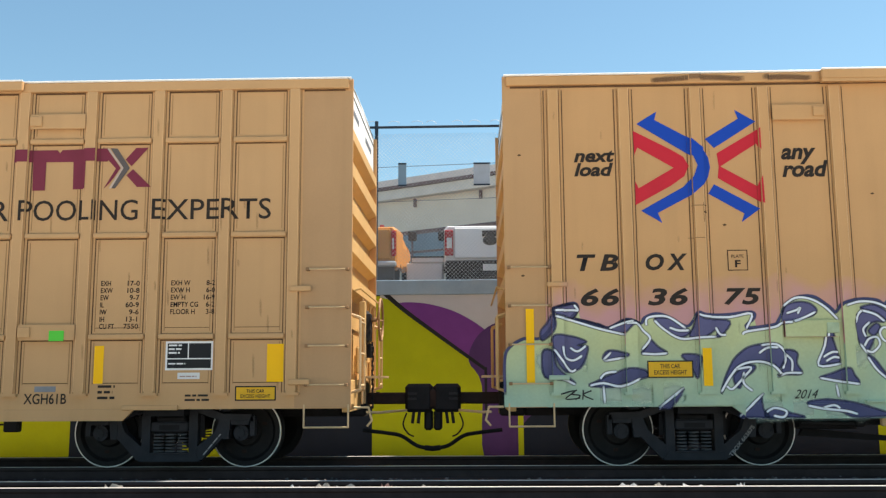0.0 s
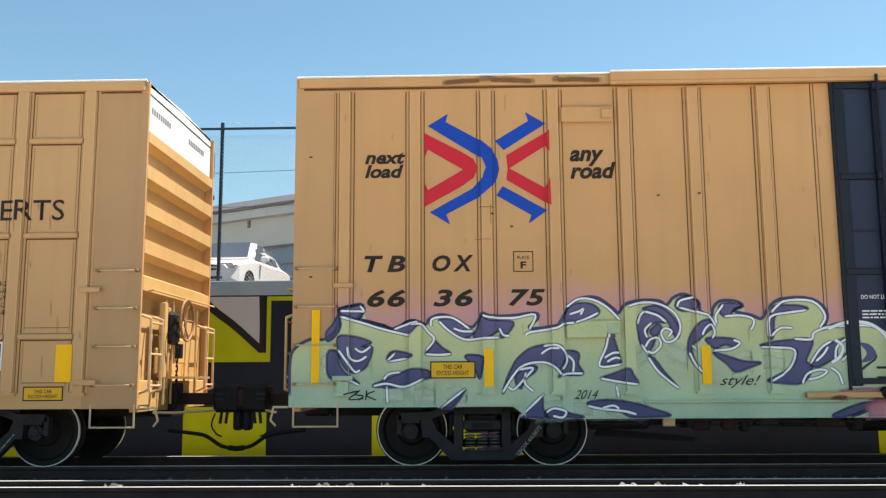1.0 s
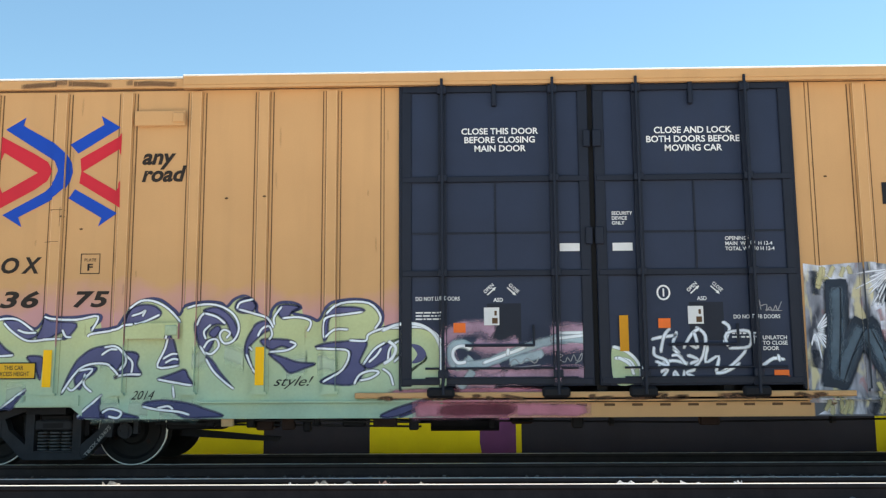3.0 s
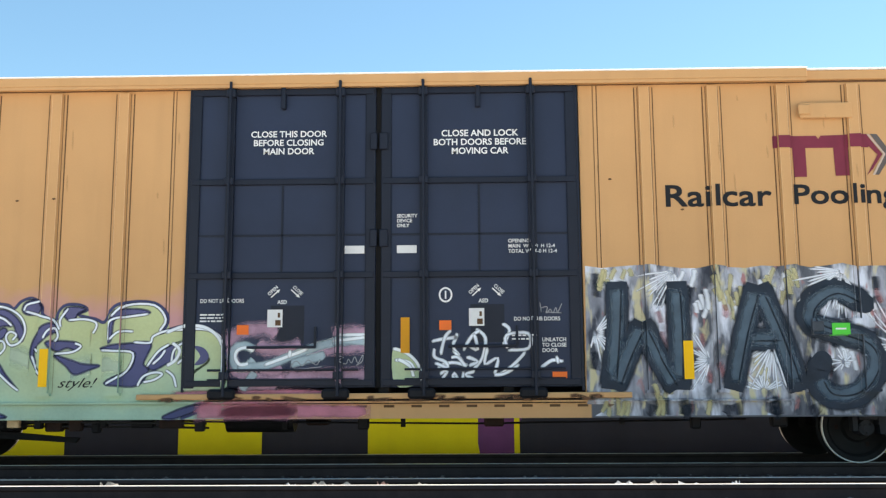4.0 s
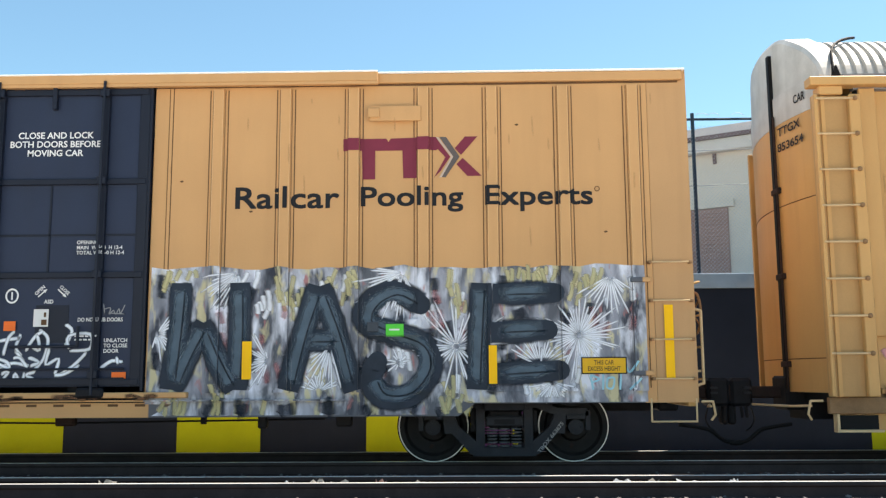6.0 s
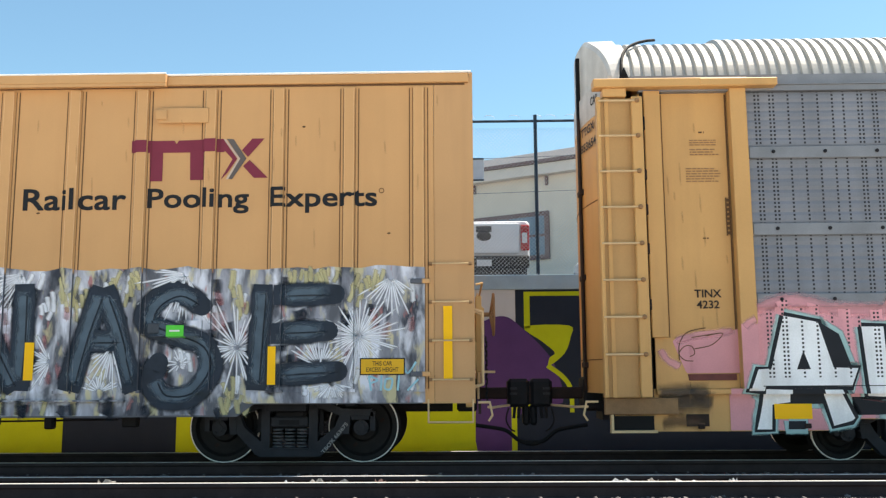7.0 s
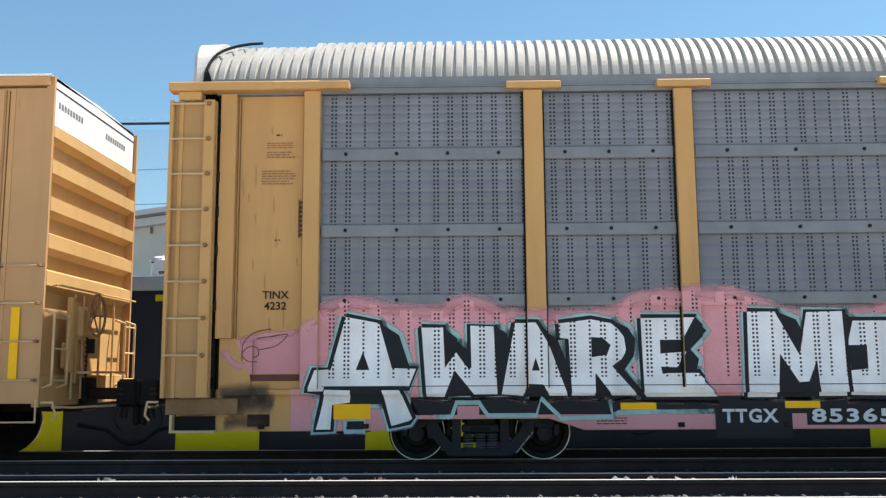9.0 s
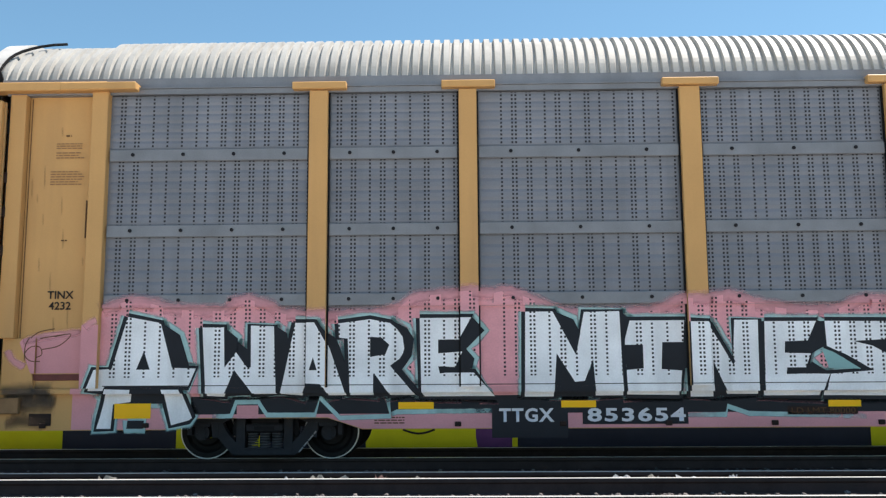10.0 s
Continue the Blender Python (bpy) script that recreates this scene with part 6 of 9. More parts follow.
make_end(boxcar_a, 0.0, -1, W, TAN_END, brake=False)
make_underside(boxcar_a, LA, W)
for x in (2.37, LA - 2.37):
    make_truck(boxcar_a, x, 0.457, 1.82, MID, SPIN)
make_coupler(boxcar_a, LA, 1, MID)
make_coupler(boxcar_a, 0.0, -1, MID)
SIDE_A.spray("rust_smear", [[(x, z), (x + 0.005, z - rs.uniform(0.08, 0.3))] for x, z in [(rs.uniform(O - 6.5, O - 2.0), rs.uniform(1.0, 4.8)) for q in range(30)]], 0.035, sprayed("faded_rust_run", (0.30, 0.16, 0.07), 0.22), boxcar_a, 1, "faint rust runs")["kind"] = "stuff"

# ---------- the covered auto rack ----------
LC = 27.4
autorack = thing("autorack", "yellow-tan autorack with grey perforated side screens and graffiti", "autorack", group="train")
Q = 20.24      # from the box car's frame into this car's


def screen_material(name, base, dark=0.10):
    """Galvanised sheet with columns of punched holes."""
    m = surface(name, base, 0.55, 0.12, vary=0.2, scale=1.3, streak=0.5, dirt=tuple(0.62 * c for c in base), bump=0.08)
    nt = m.node_tree
    n, l = nt.nodes, nt.links
    b = n["Principled BSDF"]
    src = b.inputs["Base Color"].links[0].from_socket
    co, sep = n.new("ShaderNodeTexCoord"), n.new("ShaderNodeSeparateXYZ")
    l.new(co.outputs["Object"], sep.inputs[0])

    def calc(op, a, c=None, d=None):
        q = n.new("ShaderNodeMath")
        q.operation = op
        for i, v in enumerate((a, c, d)):
            if v is None:
                continue
            if isinstance(v, (int, float)):
                q.inputs[i].default_value = v
            else:
                l.new(v, q.inputs[i])
        return q.outputs[0]
    X, Z = sep.outputs["X"], sep.outputs["Z"]
    col, row = 0.047, 0.052
    fx = calc("ABSOLUTE", calc("SUBTRACT", calc("FRACT", calc("DIVIDE", X, col)), 0.5))
    fz = calc("ABSOLUTE", calc("SUBTRACT", calc("FRACT", calc("DIVIDE", Z, row)), 0.5))
    dot = calc("MULTIPLY", calc("LESS_THAN", fx, 0.27), calc("LESS_THAN", fz, 0.26))
    dot = calc("MULTIPLY", dot, calc("GREATER_THAN", Z, 1.06))
    # only some columns are punched
    wn = n.new("ShaderNodeTexWhiteNoise")
    wn.noise_dimensions = "1D"
    l.new(calc("FLOOR", calc("DIVIDE", X, col)), wn.inputs["W"])
    dot = calc("MULTIPLY", dot, calc("GREATER_THAN", wn.outputs["Value"], 0.24))
    dot = calc("MULTIPLY", dot, calc("LESS_THAN", calc("FRACT", calc("DIVIDE", calc("ADD", calc("FLOOR", calc("DIVIDE", X, col)), 0.5), 4)), 0.5))
    mix = n.new("ShaderNodeMix")
    mix.data_type = "RGBA"
    l.new(dot, mix.inputs["Factor"])
    l.new(src, mix.inputs["A"])
    mix.inputs["B"].default_value = (0.03, 0.03, 0.035, 1)
    l.new(mix.outputs["Result"], b.inputs["Base Color"])
    return m


SCREEN = screen_material("perforated_screen", (0.20, 0.213, 0.245))
POSTS_C = [(1.74, 1.95), (4.56, 4.80), (6.48, 6.71), (9.30, 9.56), (11.9, 12.14), (14.7, 14.94), (16.62, 16.86), (19.4, 19.64), (22.2, 22.44), (24.9, 25.1)]


def height_c(x, z):
    if 0.86 < z < 0.93 and x > 0.7:
        return 0.019
    if z < 0.93:
        return 0.10
    for a, b in POSTS_C:
        if a < x < b:
            return -0.06
    if 0.70 < x < 1.12 and z < 1.56:
        return 0.05
    if 1.93 < z < 2.11 and x > 1.95:
        return -0.001
    if 0.7 < x < 1.74:
        return 0.089
    return 0.03


SIDE_C = Side([v for p in POSTS_C for v in p] + [0.7, 1.12], [0.86, 0.93, 1.56, 1.93, 2.11], height_c)


def make_screen(car, x0, x1):
    s = part("side_screen", one_box(x0, x1, 0.06, 0.075, 0.93, 4.70), SCREEN, car, "grey perforated steel side screen")
    for z0, z1 in ((1.97, 2.86), (2.99, 3.85), (3.98, 4.69), (1.0, 1.93)):
        n = 6
        sheet = [(0.0599, z1), (0.0599, z0)]
        for k in range(n):
            a, d = z0 + (z1 - z0) * k / n, (z1 - z0) / n
            sheet += [(0.056, a + 0.02 * d), (0.047, a + 0.3 * d), (0.047, a + 0.7 * d), (0.056, a + 0.98 * d)]
        bm = extrude(bmesh.new(), sheet, x0 + 0.03, x1 - 0.03, "x")
        part("screen_panel", bm, SCREEN, s)
    for z in (3.82, 2.83, 1.94):
        b = part("screen_band", one_box(x0 + 0.02, x1 - 0.02, 0.0, 0.034, z, z + 0.16, 0.01), SCREEN_BAND, s)
        n = max(3, int((x1 - x0) / 0.65))
        bolt = None
        for k in range(n):
            xx = x0 + (x1 - x0) * (k + 0.5) / n
            at = (xx, -0.006, z + 0.085)
            bolt = share("bolt", bolt.data, b, at) if bolt else part("bolt", rod(bmesh.new(), (0, 0.005, 0), (0, -0.008, 0), 0.024, 8), IRON, b, at=at)


ends = [1.95] + [v for p in POSTS_C[1:] for v in p]
for a, b in zip(ends[::2], ends[1::2]):
    make_screen(autorack, a, b)
for a, b in POSTS_C[1:]:
    p = part("rack_post", one_box(a, b, -0.06, 0.07, 0.93, 4.72, 0.008), YELLOW_TAN, autorack)
    # black strips painted as shade where the screens meet the post
    part("post_side_shade", box(box(bmesh.new(), a - 0.02, a - 0.001, 0.0, 0.034, 0.93, 4.70), b + 0.001, b + 0.02, 0.0, 0.034, 0.93, 4.70), RUBBER_AND_SHADE, p)
    part("post_cap", one_box(a - 0.22, b + 0.24, -0.1, 0.1, 4.73, 4.825, 0.01), YELLOW_TAN, p)
part("top_rail", one_box(0.6, LC - 0.6, 0.0, 0.12, 4.71, 4.78), SCREEN_BAND, autorack)
part("top_rail_edge", one_box(1.9, LC - 1.9, -0.02, 0.03, 4.782, 4.80), SCREEN_BAND, autorack)
part("roof_rail", one_box(0.5, LC - 0.5, 0.05, 0.14, 4.802, 4.94), SCREEN_BAND, autorack)
# corrugated roof: long arch with many ribs
def arch(dz=0.0, n=9):
    half = curve([(0.12, 4.92), (0.2, 5.14), (0.42, 5.41), (0.8, 5.65), (W / 2, 5.80)], n=4)
    full = half + [(W - y, z) for y, z in half[-2::-1]]
    return [(y, z + dz) for y, z in full]


bm = bmesh.new()
prof = arch()
rings = []
x = 0.39
while x < LC - 0.7:
    low = 0.055 if x < 1.75 else 0.0      # the roof sags a little towards its end
    for dx, up in ((0.0, 0.0), (0.035, 0.0), (0.05, 0.045), (0.12, 0.045), (0.135, 0.0)):
        rings.append([bm.verts.new((x + dx, W / 2 + (y - W / 2) * (1 + up * 0.45), z - low * min(1, (z - 4.92) * 2) + up * (0.4 + 0.6 * min(1, max(0, (z - 4.92) * 2))))) for y, z in prof])
    x += 0.136
for a, b in zip(rings, rings[1:]):
    for i in range(len(prof) - 1):
        bm.faces.new((a[i], a[i + 1], b[i + 1], b[i]))
bmesh.ops.remove_doubles(bm, verts=bm.verts[:], dist=0.0005)
bmesh.ops.recalc_face_normals(bm, faces=bm.faces)
part("roof", bm, ROOF_GALV, autorack, "bright corrugated galvanised roof")
# roof hood over the end, white with a torn black seal
HOOD = surface("scuffed_white_hood", (0.50, 0.49, 0.47), 0.55, vary=0.2, scale=3, streak=0.4, dirt=(0.25, 0.23, 0.21))
def bow(y):
    """How far back the rounded end stands at y across the car."""
    return 0.12 * (y - W / 2) ** 2


hood, rows = bmesh.new(), []
for y, z in curve([(0.10, 4.90), (0.2, 5.16), (0.42, 5.42), (0.75, 5.64), (1.05, 5.78), (1.5, 5.82), (2.05, 5.81), (2.5, 5.74), (2.80, 5.45), (2.95, 4.90)], n=3):
    f = max(0.0, 1.0 - 3.0 * max(0.0, 0.25 - min(y, W - y)))
    rows.append([hood.verts.new(p) for p in ((bow(y) + 0.012, y, 4.84), (bow(y) + 0.012, y, z - 0.06), (bow(y) + 0.05, y, z), (0.44, y, z + 0.01 * f), (0.44, y, 4.84))])
for a, b in zip(rows, rows[1:]):
    for k in range(4):
        hood.faces.new((a[k], a[k + 1], b[k + 1], b[k]))
bmesh.ops.recalc_face_normals(hood, faces=hood.faces)
part("end_hood", hood, HOOD, autorack, "dented white end hood")
part("hood_tear", extrude(bmesh.new(), [(0.34, 4.86), (0.52, 4.86), (0.44, 5.08)], 0.085, 0.115), RUBBER_AND_SHADE, autorack, "torn dark gap in the hood")
bm = bmesh.new()
pipe(bm, [(0.40 + 0.26 * s, y - 0.03, z + 0.045) for s, (y, z) in zip((0, 0, 0.02, 0.05, 0.1, 0.16, 0.25, 0.4, 0.6, 0.9, 1.3, 1.8, 2.3), arch())], 0.02, 6)
part("torn_seal", bm, RUBBER_AND_SHADE, autorack, "torn black roof seal")
# end structure: ladder panel, doors, side panel
part("end_chord", one_box(0.0, 1.95, -0.14, 0.06, 4.735, 4.85, 0.01), YELLOW_TAN, autorack)
part("end_chord", one_box(1.35, 2.33, -0.15, 0.05, 4.74, 4.84, 0.01), YELLOW_TAN, autorack)
part("chord_bracket", one_box(0.12, 0.42, -0.1, 0.1, 4.62, 4.735, 0.01), YELLOW_TAN, autorack)
# rack paint darkened to hold the shade between the ladder stiles
RACK_SHADED = surface("shaded_rack_paint", (0.47, 0.275, 0.115), 0.55, vary=0.12, scale=1.2, streak=0.3, dirt=(0.22, 0.13, 0.065), bump=0.1)
lp = part("ladder_panel", one_box(0.03, 0.62, -0.06, -0.02, 0.83, 4.61, 0.006), RACK_SHADED, autorack, "ladder panel coloured darker for the shade between its stiles")
part("ladder_stile", one_box(0.47, 0.61, -0.15, -0.061, 0.83, 4.61, 0.01), YELLOW_TAN, lp)
part("ladder_stile", one_box(0.03, 0.08, -0.15, -0.061, 0.83, 4.61, 0.008), YELLOW_TAN, lp)
part("panel_fold", one_box(0.14, 0.19, -0.075, -0.061, 0.83, 4.61), YELLOW_TAN, lp)
for k in range(8):
    z = 4.55 - k * 0.457
    if z > 0.85:
        bm = bmesh.new()
        rod(bm, (0.05, -0.16, z), (0.56, -0.16, z), 0.013, 6)
        rung = part("ladder_rung", bm, SILVER, lp)
        bm = bmesh.new()
        bmesh.ops.create_icosphere(bm, subdivisions=2, radius=0.032, matrix=Matrix.Translation((0.54, -0.165, z)))
        part("rung_bolt", bm, RUNG_BOLT, rung)
part("end_frame", one_box(0.60, 0.64, 0.1, W, 0.83, 4.9), YELLOW_TAN, autorack, "yellow-tan end frame")
for y0, y1 in ((0.12, 1.24), (1.36, 2.93)):
    line = [(bow(y0 + (y1 - y0) * k / 8), y0 + (y1 - y0) * k / 8) for k in range(9)]
    ring = line + [(a + 0.06, b) for a, b in line[::-1]]
    leaf = part("door_leaf", extrude(bmesh.new(), ring, 0.87, 4.86, "z"), YELLOW_TAN, autorack, "bowed yellow-tan end door leaf")
    part("white_top", extrude(bmesh.new(), [(q[0] - 0.008, q[1]) for q in ring], 4.56, 4.97, "z"), HOOD, leaf, "scuffed white upper door")
    for z in (1.3, 3.4):
        part("leaf_band", extrude(bmesh.new(), [(q[0] - 0.006, q[1]) for q in ring], z, z + 0.012, "z"), SEAM, leaf)


def end_words(words, y0, y1, z0, z1):
    """Stencilling on the near end door leaf, read from outside."""
    flat = Side([], [], lambda px, pz: 0.0)
    ob = flat.text("door_lettering", words, -(y1 - y0) / 2, (y1 - y0) / 2, z0, z1, BROWN_BLACK, autorack, 2, bold=0.02)
    ym = (y0 + y1) / 2
    turn = math.degrees(math.atan(0.24 * (ym - W / 2)))
    ob.matrix_local = pose(bow(ym) - 0.012, ym, 0, 0, 0, -90 - turn)


end_words("CAR", 0.40, 0.66, 4.72, 4.84)
end_words("TTGX", 0.52, 1.10, 4.38, 4.50)
end_words("853654", 0.46, 1.12, 4.16, 4.28)
part("door_edge", one_box(-0.03, 0.08, 1.255, 1.345, 0.85, 5.62), RUBBER_AND_SHADE, autorack, "black rubber door seal")
part("seal_rod", rod(bmesh.new(), (-0.02, 1.20, 0.9), (-0.02, 1.20, 4.7), 0.018, 8), RUST, autorack)
for z in (1.2, 2.4, 3.6):
    part("seal_latch", one_box(-0.04, 0.05, 1.14, 1.40, z, z + 0.08, 0.01), RUST, autorack)
part("far_ladder_panel", one_box(0.2, 0.62, W - 0.02, W + 0.04, 0.83, 4.61, 0.006), YELLOW_TAN, autorack)
# black filler that paints the shade inside the narrow slot
part("slot_shade", one_box(0.622, 0.652, 0.02, 0.12, 0.83, 4.72), RUBBER_AND_SHADE, autorack)
part("gap_post", one_box(0.654, 0.86, -0.02, 0.1, 1.56, 4.72, 0.008), YELLOW_TAN, autorack)
part("end_panel", one_box(0.865, 1.735, 0.095, 0.12, 0.93, 4.72), YELLOW_TAN, autorack)
part("panel_seam", box(box(bmesh.new(), 0.89, 0.90, 0.09, 0.0945, 1.0, 4.69), 1.71, 1.73, 0.09, 0.0945, 1.5, 4.69), SEAM, autorack)
part("rack_post", one_box(1.74, 1.95, -0.06, 0.1, 0.93, 4.735, 0.008), YELLOW_TAN, autorack)
bm = bmesh.new()
for z in (3.28, 3.22, 3.16, 3.10, 3.04, 2.98, 2.92, 2.86):
    box(bm, 1.675, 1.72, 0.07, 0.094, z, z + 0.035)
box(bm, 1.665, 1.675, 0.07, 0.094, 2.84, 3.33)
part("lock_slot", bm, SEAM, autorack)
part("cheek_plate", extrude(bmesh.new(), [(0.70, 0.93), (1.12, 0.93), (1.0, 1.56), (0.70, 1.56)], 0.05, 0.094), YELLOW_TAN, autorack)
part("far_side", one_box(0.6, LC - 0.6, W - 0.08, W - 0.03, 0.9, 4.98), SCREEN_BAND, autorack)
part("end_door", one_box(LC - 0.05, LC - 0.02, 0.0, W, 0.83, 4.9), YELLOW_TAN, autorack)
# underframe
SILL_LINE = [(0.2, 0.41), (2.78, 0.41), (3.18, 0.55), (4.82, 0.55), (5.25, 0.41)]
part("side_sill", extrude(bmesh.new(), SILL_LINE + [(LC - a, b) for a, b in SILL_LINE[::-1]] + [(LC - 0.2, 0.93), (0.2, 0.93)], 0.105, 0.2), YELLOW_TAN, autorack, "yellow-tan side sill notched over the trucks")
part("deck", one_box(0.2, LC - 0.2, 0.2, W - 0.1, 0.75, 0.9), IRON, autorack)
part("centre_sill", one_box(0.2, LC - 0.2, W / 2 - 0.3, W / 2 + 0.3, 0.5, 0.75), IRON, autorack)
part("sill_ledge", one_box(0.7, LC - 0.5, 0.02, 0.104, 0.86, 0.925, 0.008), YELLOW_TAN, autorack)
part("end_sill", one_box(0.05, 0.95, 0.02, 0.1, 0.62, 0.82, 0.01), surface("grimy_tan", (0.24, 0.14, 0.07), 0.6, vary=0.3, scale=5, dirt=(0.06, 0.045, 0.035), dirt_amount=0.7), autorack)
part("step_box", box(box(bmesh.new(), 0.12, 0.68, -0.02, 0.1, 0.4, 0.43), 0.12, 0.15, -0.02, 0.1, 0.43, 0.62), SILVER, autorack)
# flat black plate painted as the shade inside the step recess
part("step_recess_shade", one_box(0.16, 0.66, 0.08, 0.1045, 0.43, 0.6), RUBBER_AND_SHADE, autorack)
TC = SIDE_C.text
TC("lettering", "TINX\n4232", 1.22, 1.56, 1.92, 2.16, BROWN_BLACK, autorack, bold=0.02)
SIDE_C.bars("fine_print", 1.24, 1.6, 4.0, 4.09, 3, RUNG_BOLT, autorack, 2, 3)
SIDE_C.bars("fine_print", 1.24, 1.62, 3.87, 3.97, 3, RUNG_BOLT, autorack, 2, 5)
SIDE_C.bars("fine_print", 1.18, 1.65, 3.52, 3.72, 6, RUNG_BOLT, autorack, 2, 6)
SIDE_C.bars("fine_print", 1.36, 1.44, 4.15, 4.2, 1, SEAM, autorack, 2, 7)
SIDE_C.bars("fine_print", 1.36, 1.44, 2.78, 2.82, 1, SEAM, autorack, 2, 7)
for x in (2.4, 14.7):
    make_truck(autorack, x + 1.57, 0.356, 1.63, MID, SPIN) if x < 5 else make_truck(autorack, LC - 3.97, 0.356, 1.63, MID, SPIN)
make_coupler(autorack, 0.0, -1, MID, 0.77)
make_coupler(autorack, LC, 1, MID)

GRIME = sprayed("grey_brown_grime", (0.06, 0.05, 0.045), 0.7, vary=0.4, scale=6)
SIDE_C.spray("grime", [[(0.72, 0.84), (1.0, 0.88), (1.35, 0.86)], [(0.8, 0.70), (1.1, 0.76), (1.4, 0.74)], [(0.2, 0.72), (0.45, 0.7), (0.7, 0.74)]], 0.34, GRIME, autorack, 3, "smeared grey-brown grime", core=0.05)
SIDE_C.spray("grime", [[(0.75, 0.5), (1.0, 0.54), (1.3, 0.48)]], 0.2, sprayed("brown_grime", (0.12, 0.065, 0.04), 0.6, vary=0.4, scale=6), autorack, 4, "brown grime", core=0.05)
part("panel_lip", one_box(1.08, 1.70, 0.08, 0.0945, 1.03, 1.11, 0.004), surface("dark_red_lip", (0.14, 0.045, 0.04), 0.6, vary=0.3), autorack)
SIDE_C.spray("rust_smear", [[(x, z), (x + 0.004, z - rs.uniform(0.1, 0.35))] for x, z in [(rs.uniform(0.9, 1.7), rs.uniform(1.4, 4.6)) for q in range(12)]], 0.03, sprayed("rack_rust_run", (0.3, 0.16, 0.07), 0.22), autorack, 1, "faint rust runs")["kind"] = "stuff"
# thin dark plate painted as shade of the box recess in the sill
part("sill_pocket_shade", one_box(1.06, 1.34, 0.095, 0.104, 0.47, 0.62), RUST, autorack)
part("hinge", one_box(0.628, 0.66, -0.02, 0.015, 4.2, 4.38), RUBBER_AND_SHADE, autorack)
for z in (3.55, 3.1, 2.6, 1.9):
    part("hinge", one_box(0.625, 0.665, -0.03, 0.015, z, z + 0.14, 0.008), RUST, autorack)
for k in (0, 1, 4, 5, 6, 7, 8, 9):
    x = 1.2 + k * 1.3
    part("tie_down", one_box(x, x + 0.08, 0.07, 0.104, 0.44, 0.5, 0.008), RUST, autorack)
bm = bmesh.new()
pipe(bm, [(5.75 + 0.04 * k, 0.16, 0.40 - 0.05 * math.sin(k * 0.314)) for k in range(11)], 0.014, 5)
part("chain", bm, IRON, autorack)
bm = bmesh.new()
pipe(bm, [(2.1 + 0.05 * k, 0.16, 0.41 - 0.035 * math.sin(k * 0.314)) for k in range(11)], 0.012, 5)
part("chain", bm, IRON, autorack)

# ---------- emblem of crossed arrows ----------
blue = [
    [(1.71, 4.34), (1.97, 4.5), (1.94, 4.39), (2.38, 4.14), (2.53, 4.01), (2.6, 3.89), (2.62, 3.76), (2.59, 3.64), (2.54, 3.55), (2.38, 3.41), (1.94, 3.18), (1.99, 3.05), (1.73, 3.21), (2.27, 3.51), (2.4, 3.64), (2.45, 3.78), (2.4, 3.9), (2.29, 3.97)],
    [(2.57, 4.13), (3, 4.39), (2.96, 4.51), (3.22, 4.35), (2.68, 4.01)],
    [(2.66, 3.54), (3.22, 3.22), (2.98, 3.05), (3.02, 3.16), (2.58, 3.42)],
]
red = [
    [(1.66, 4.25), (2.13, 4), (2.29, 3.9), (2.35, 3.78), (2.29, 3.65), (2.12, 3.53), (1.66, 3.28), (1.67, 3.59), (1.71, 3.5), (2.16, 3.76), (1.71, 4.03), (1.67, 3.93)],
    [(2.71, 3.94), (3.26, 4.26), (3.26, 3.97), (3.21, 4.06), (2.75, 3.77), (3.2, 3.51), (3.26, 3.64), (3.27, 3.28), (2.71, 3.62), (2.73, 3.77)],
]
SIDE_B.paint("emblem_blue", blue, LOGO_BLUE, boxcar, 2, "blue arrows of the emblem")
SIDE_B.paint("emblem_red", red, LOGO_RED, boxcar, 2, "red arrows of the emblem")

# ---------- mint green spray lettering ----------
edge_a = [(-0.02, 0.92), (-0.02, 1.34), (0.04, 1.5), (0.22, 1.61), (0.44, 1.62), (0.59, 1.8), (0.59, 1.97), (0.63, 1.99), (0.85, 2.05), (0.9, 1.96), (0.81, 1.86), (0.86, 1.85), (1.15, 1.78), (1.28, 1.74), (1.49, 1.84), (1.67, 1.79), (1.72, 1.86), (1.87, 1.91), (2.03, 1.86), (2.23, 1.75), (2.32, 1.82), (2.38, 1.92), (2.48, 1.89), (2.73, 1.89), (3.04, 1.92), (3.07, 1.85), (2.96, 1.73), (3.29, 1.76)]
edge_b = [(3.34, 1.8), (3.41, 1.92), (3.48, 2.03), (3.65, 2.11), (3.83, 2.1), (4.01, 1.97), (4.07, 1.91), (4.16, 2.02), (4.37, 2.07), (4.58, 2.06), (4.67, 2.01), (4.76, 2.1), (4.9, 2.14), (5.05, 2.04), (5.07, 1.93), (5.21, 1.86), (5.24, 1.96), (5.33, 2.05), (5.51, 2.05), (5.61, 1.99), (5.49, 1.93), (5.72, 1.87), (5.83, 1.83)]
edge_c = [(5.92, 1.97), (6.04, 2.06), (6.29, 2.09), (6.5, 2.05), (6.63, 1.92), (6.62, 1.78), (6.55, 1.69), (6.71, 1.75), (6.88, 1.78), (7.09, 1.75), (7.27, 1.68), (7.37, 1.54), (7.4, 1.3), (7.38, 1.02), (7.25, 0.85), (7.04, 0.71), (6.83, 0.63)]
top_edge = curve(edge_a + edge_b + edge_c, False, 4)
MINT_FILL = columns(edge_a + edge_b + edge_c, lambda x: 0.776 if x < 2.76 else max(0.625, 0.776 - 0.75 * (x - 2.76)))
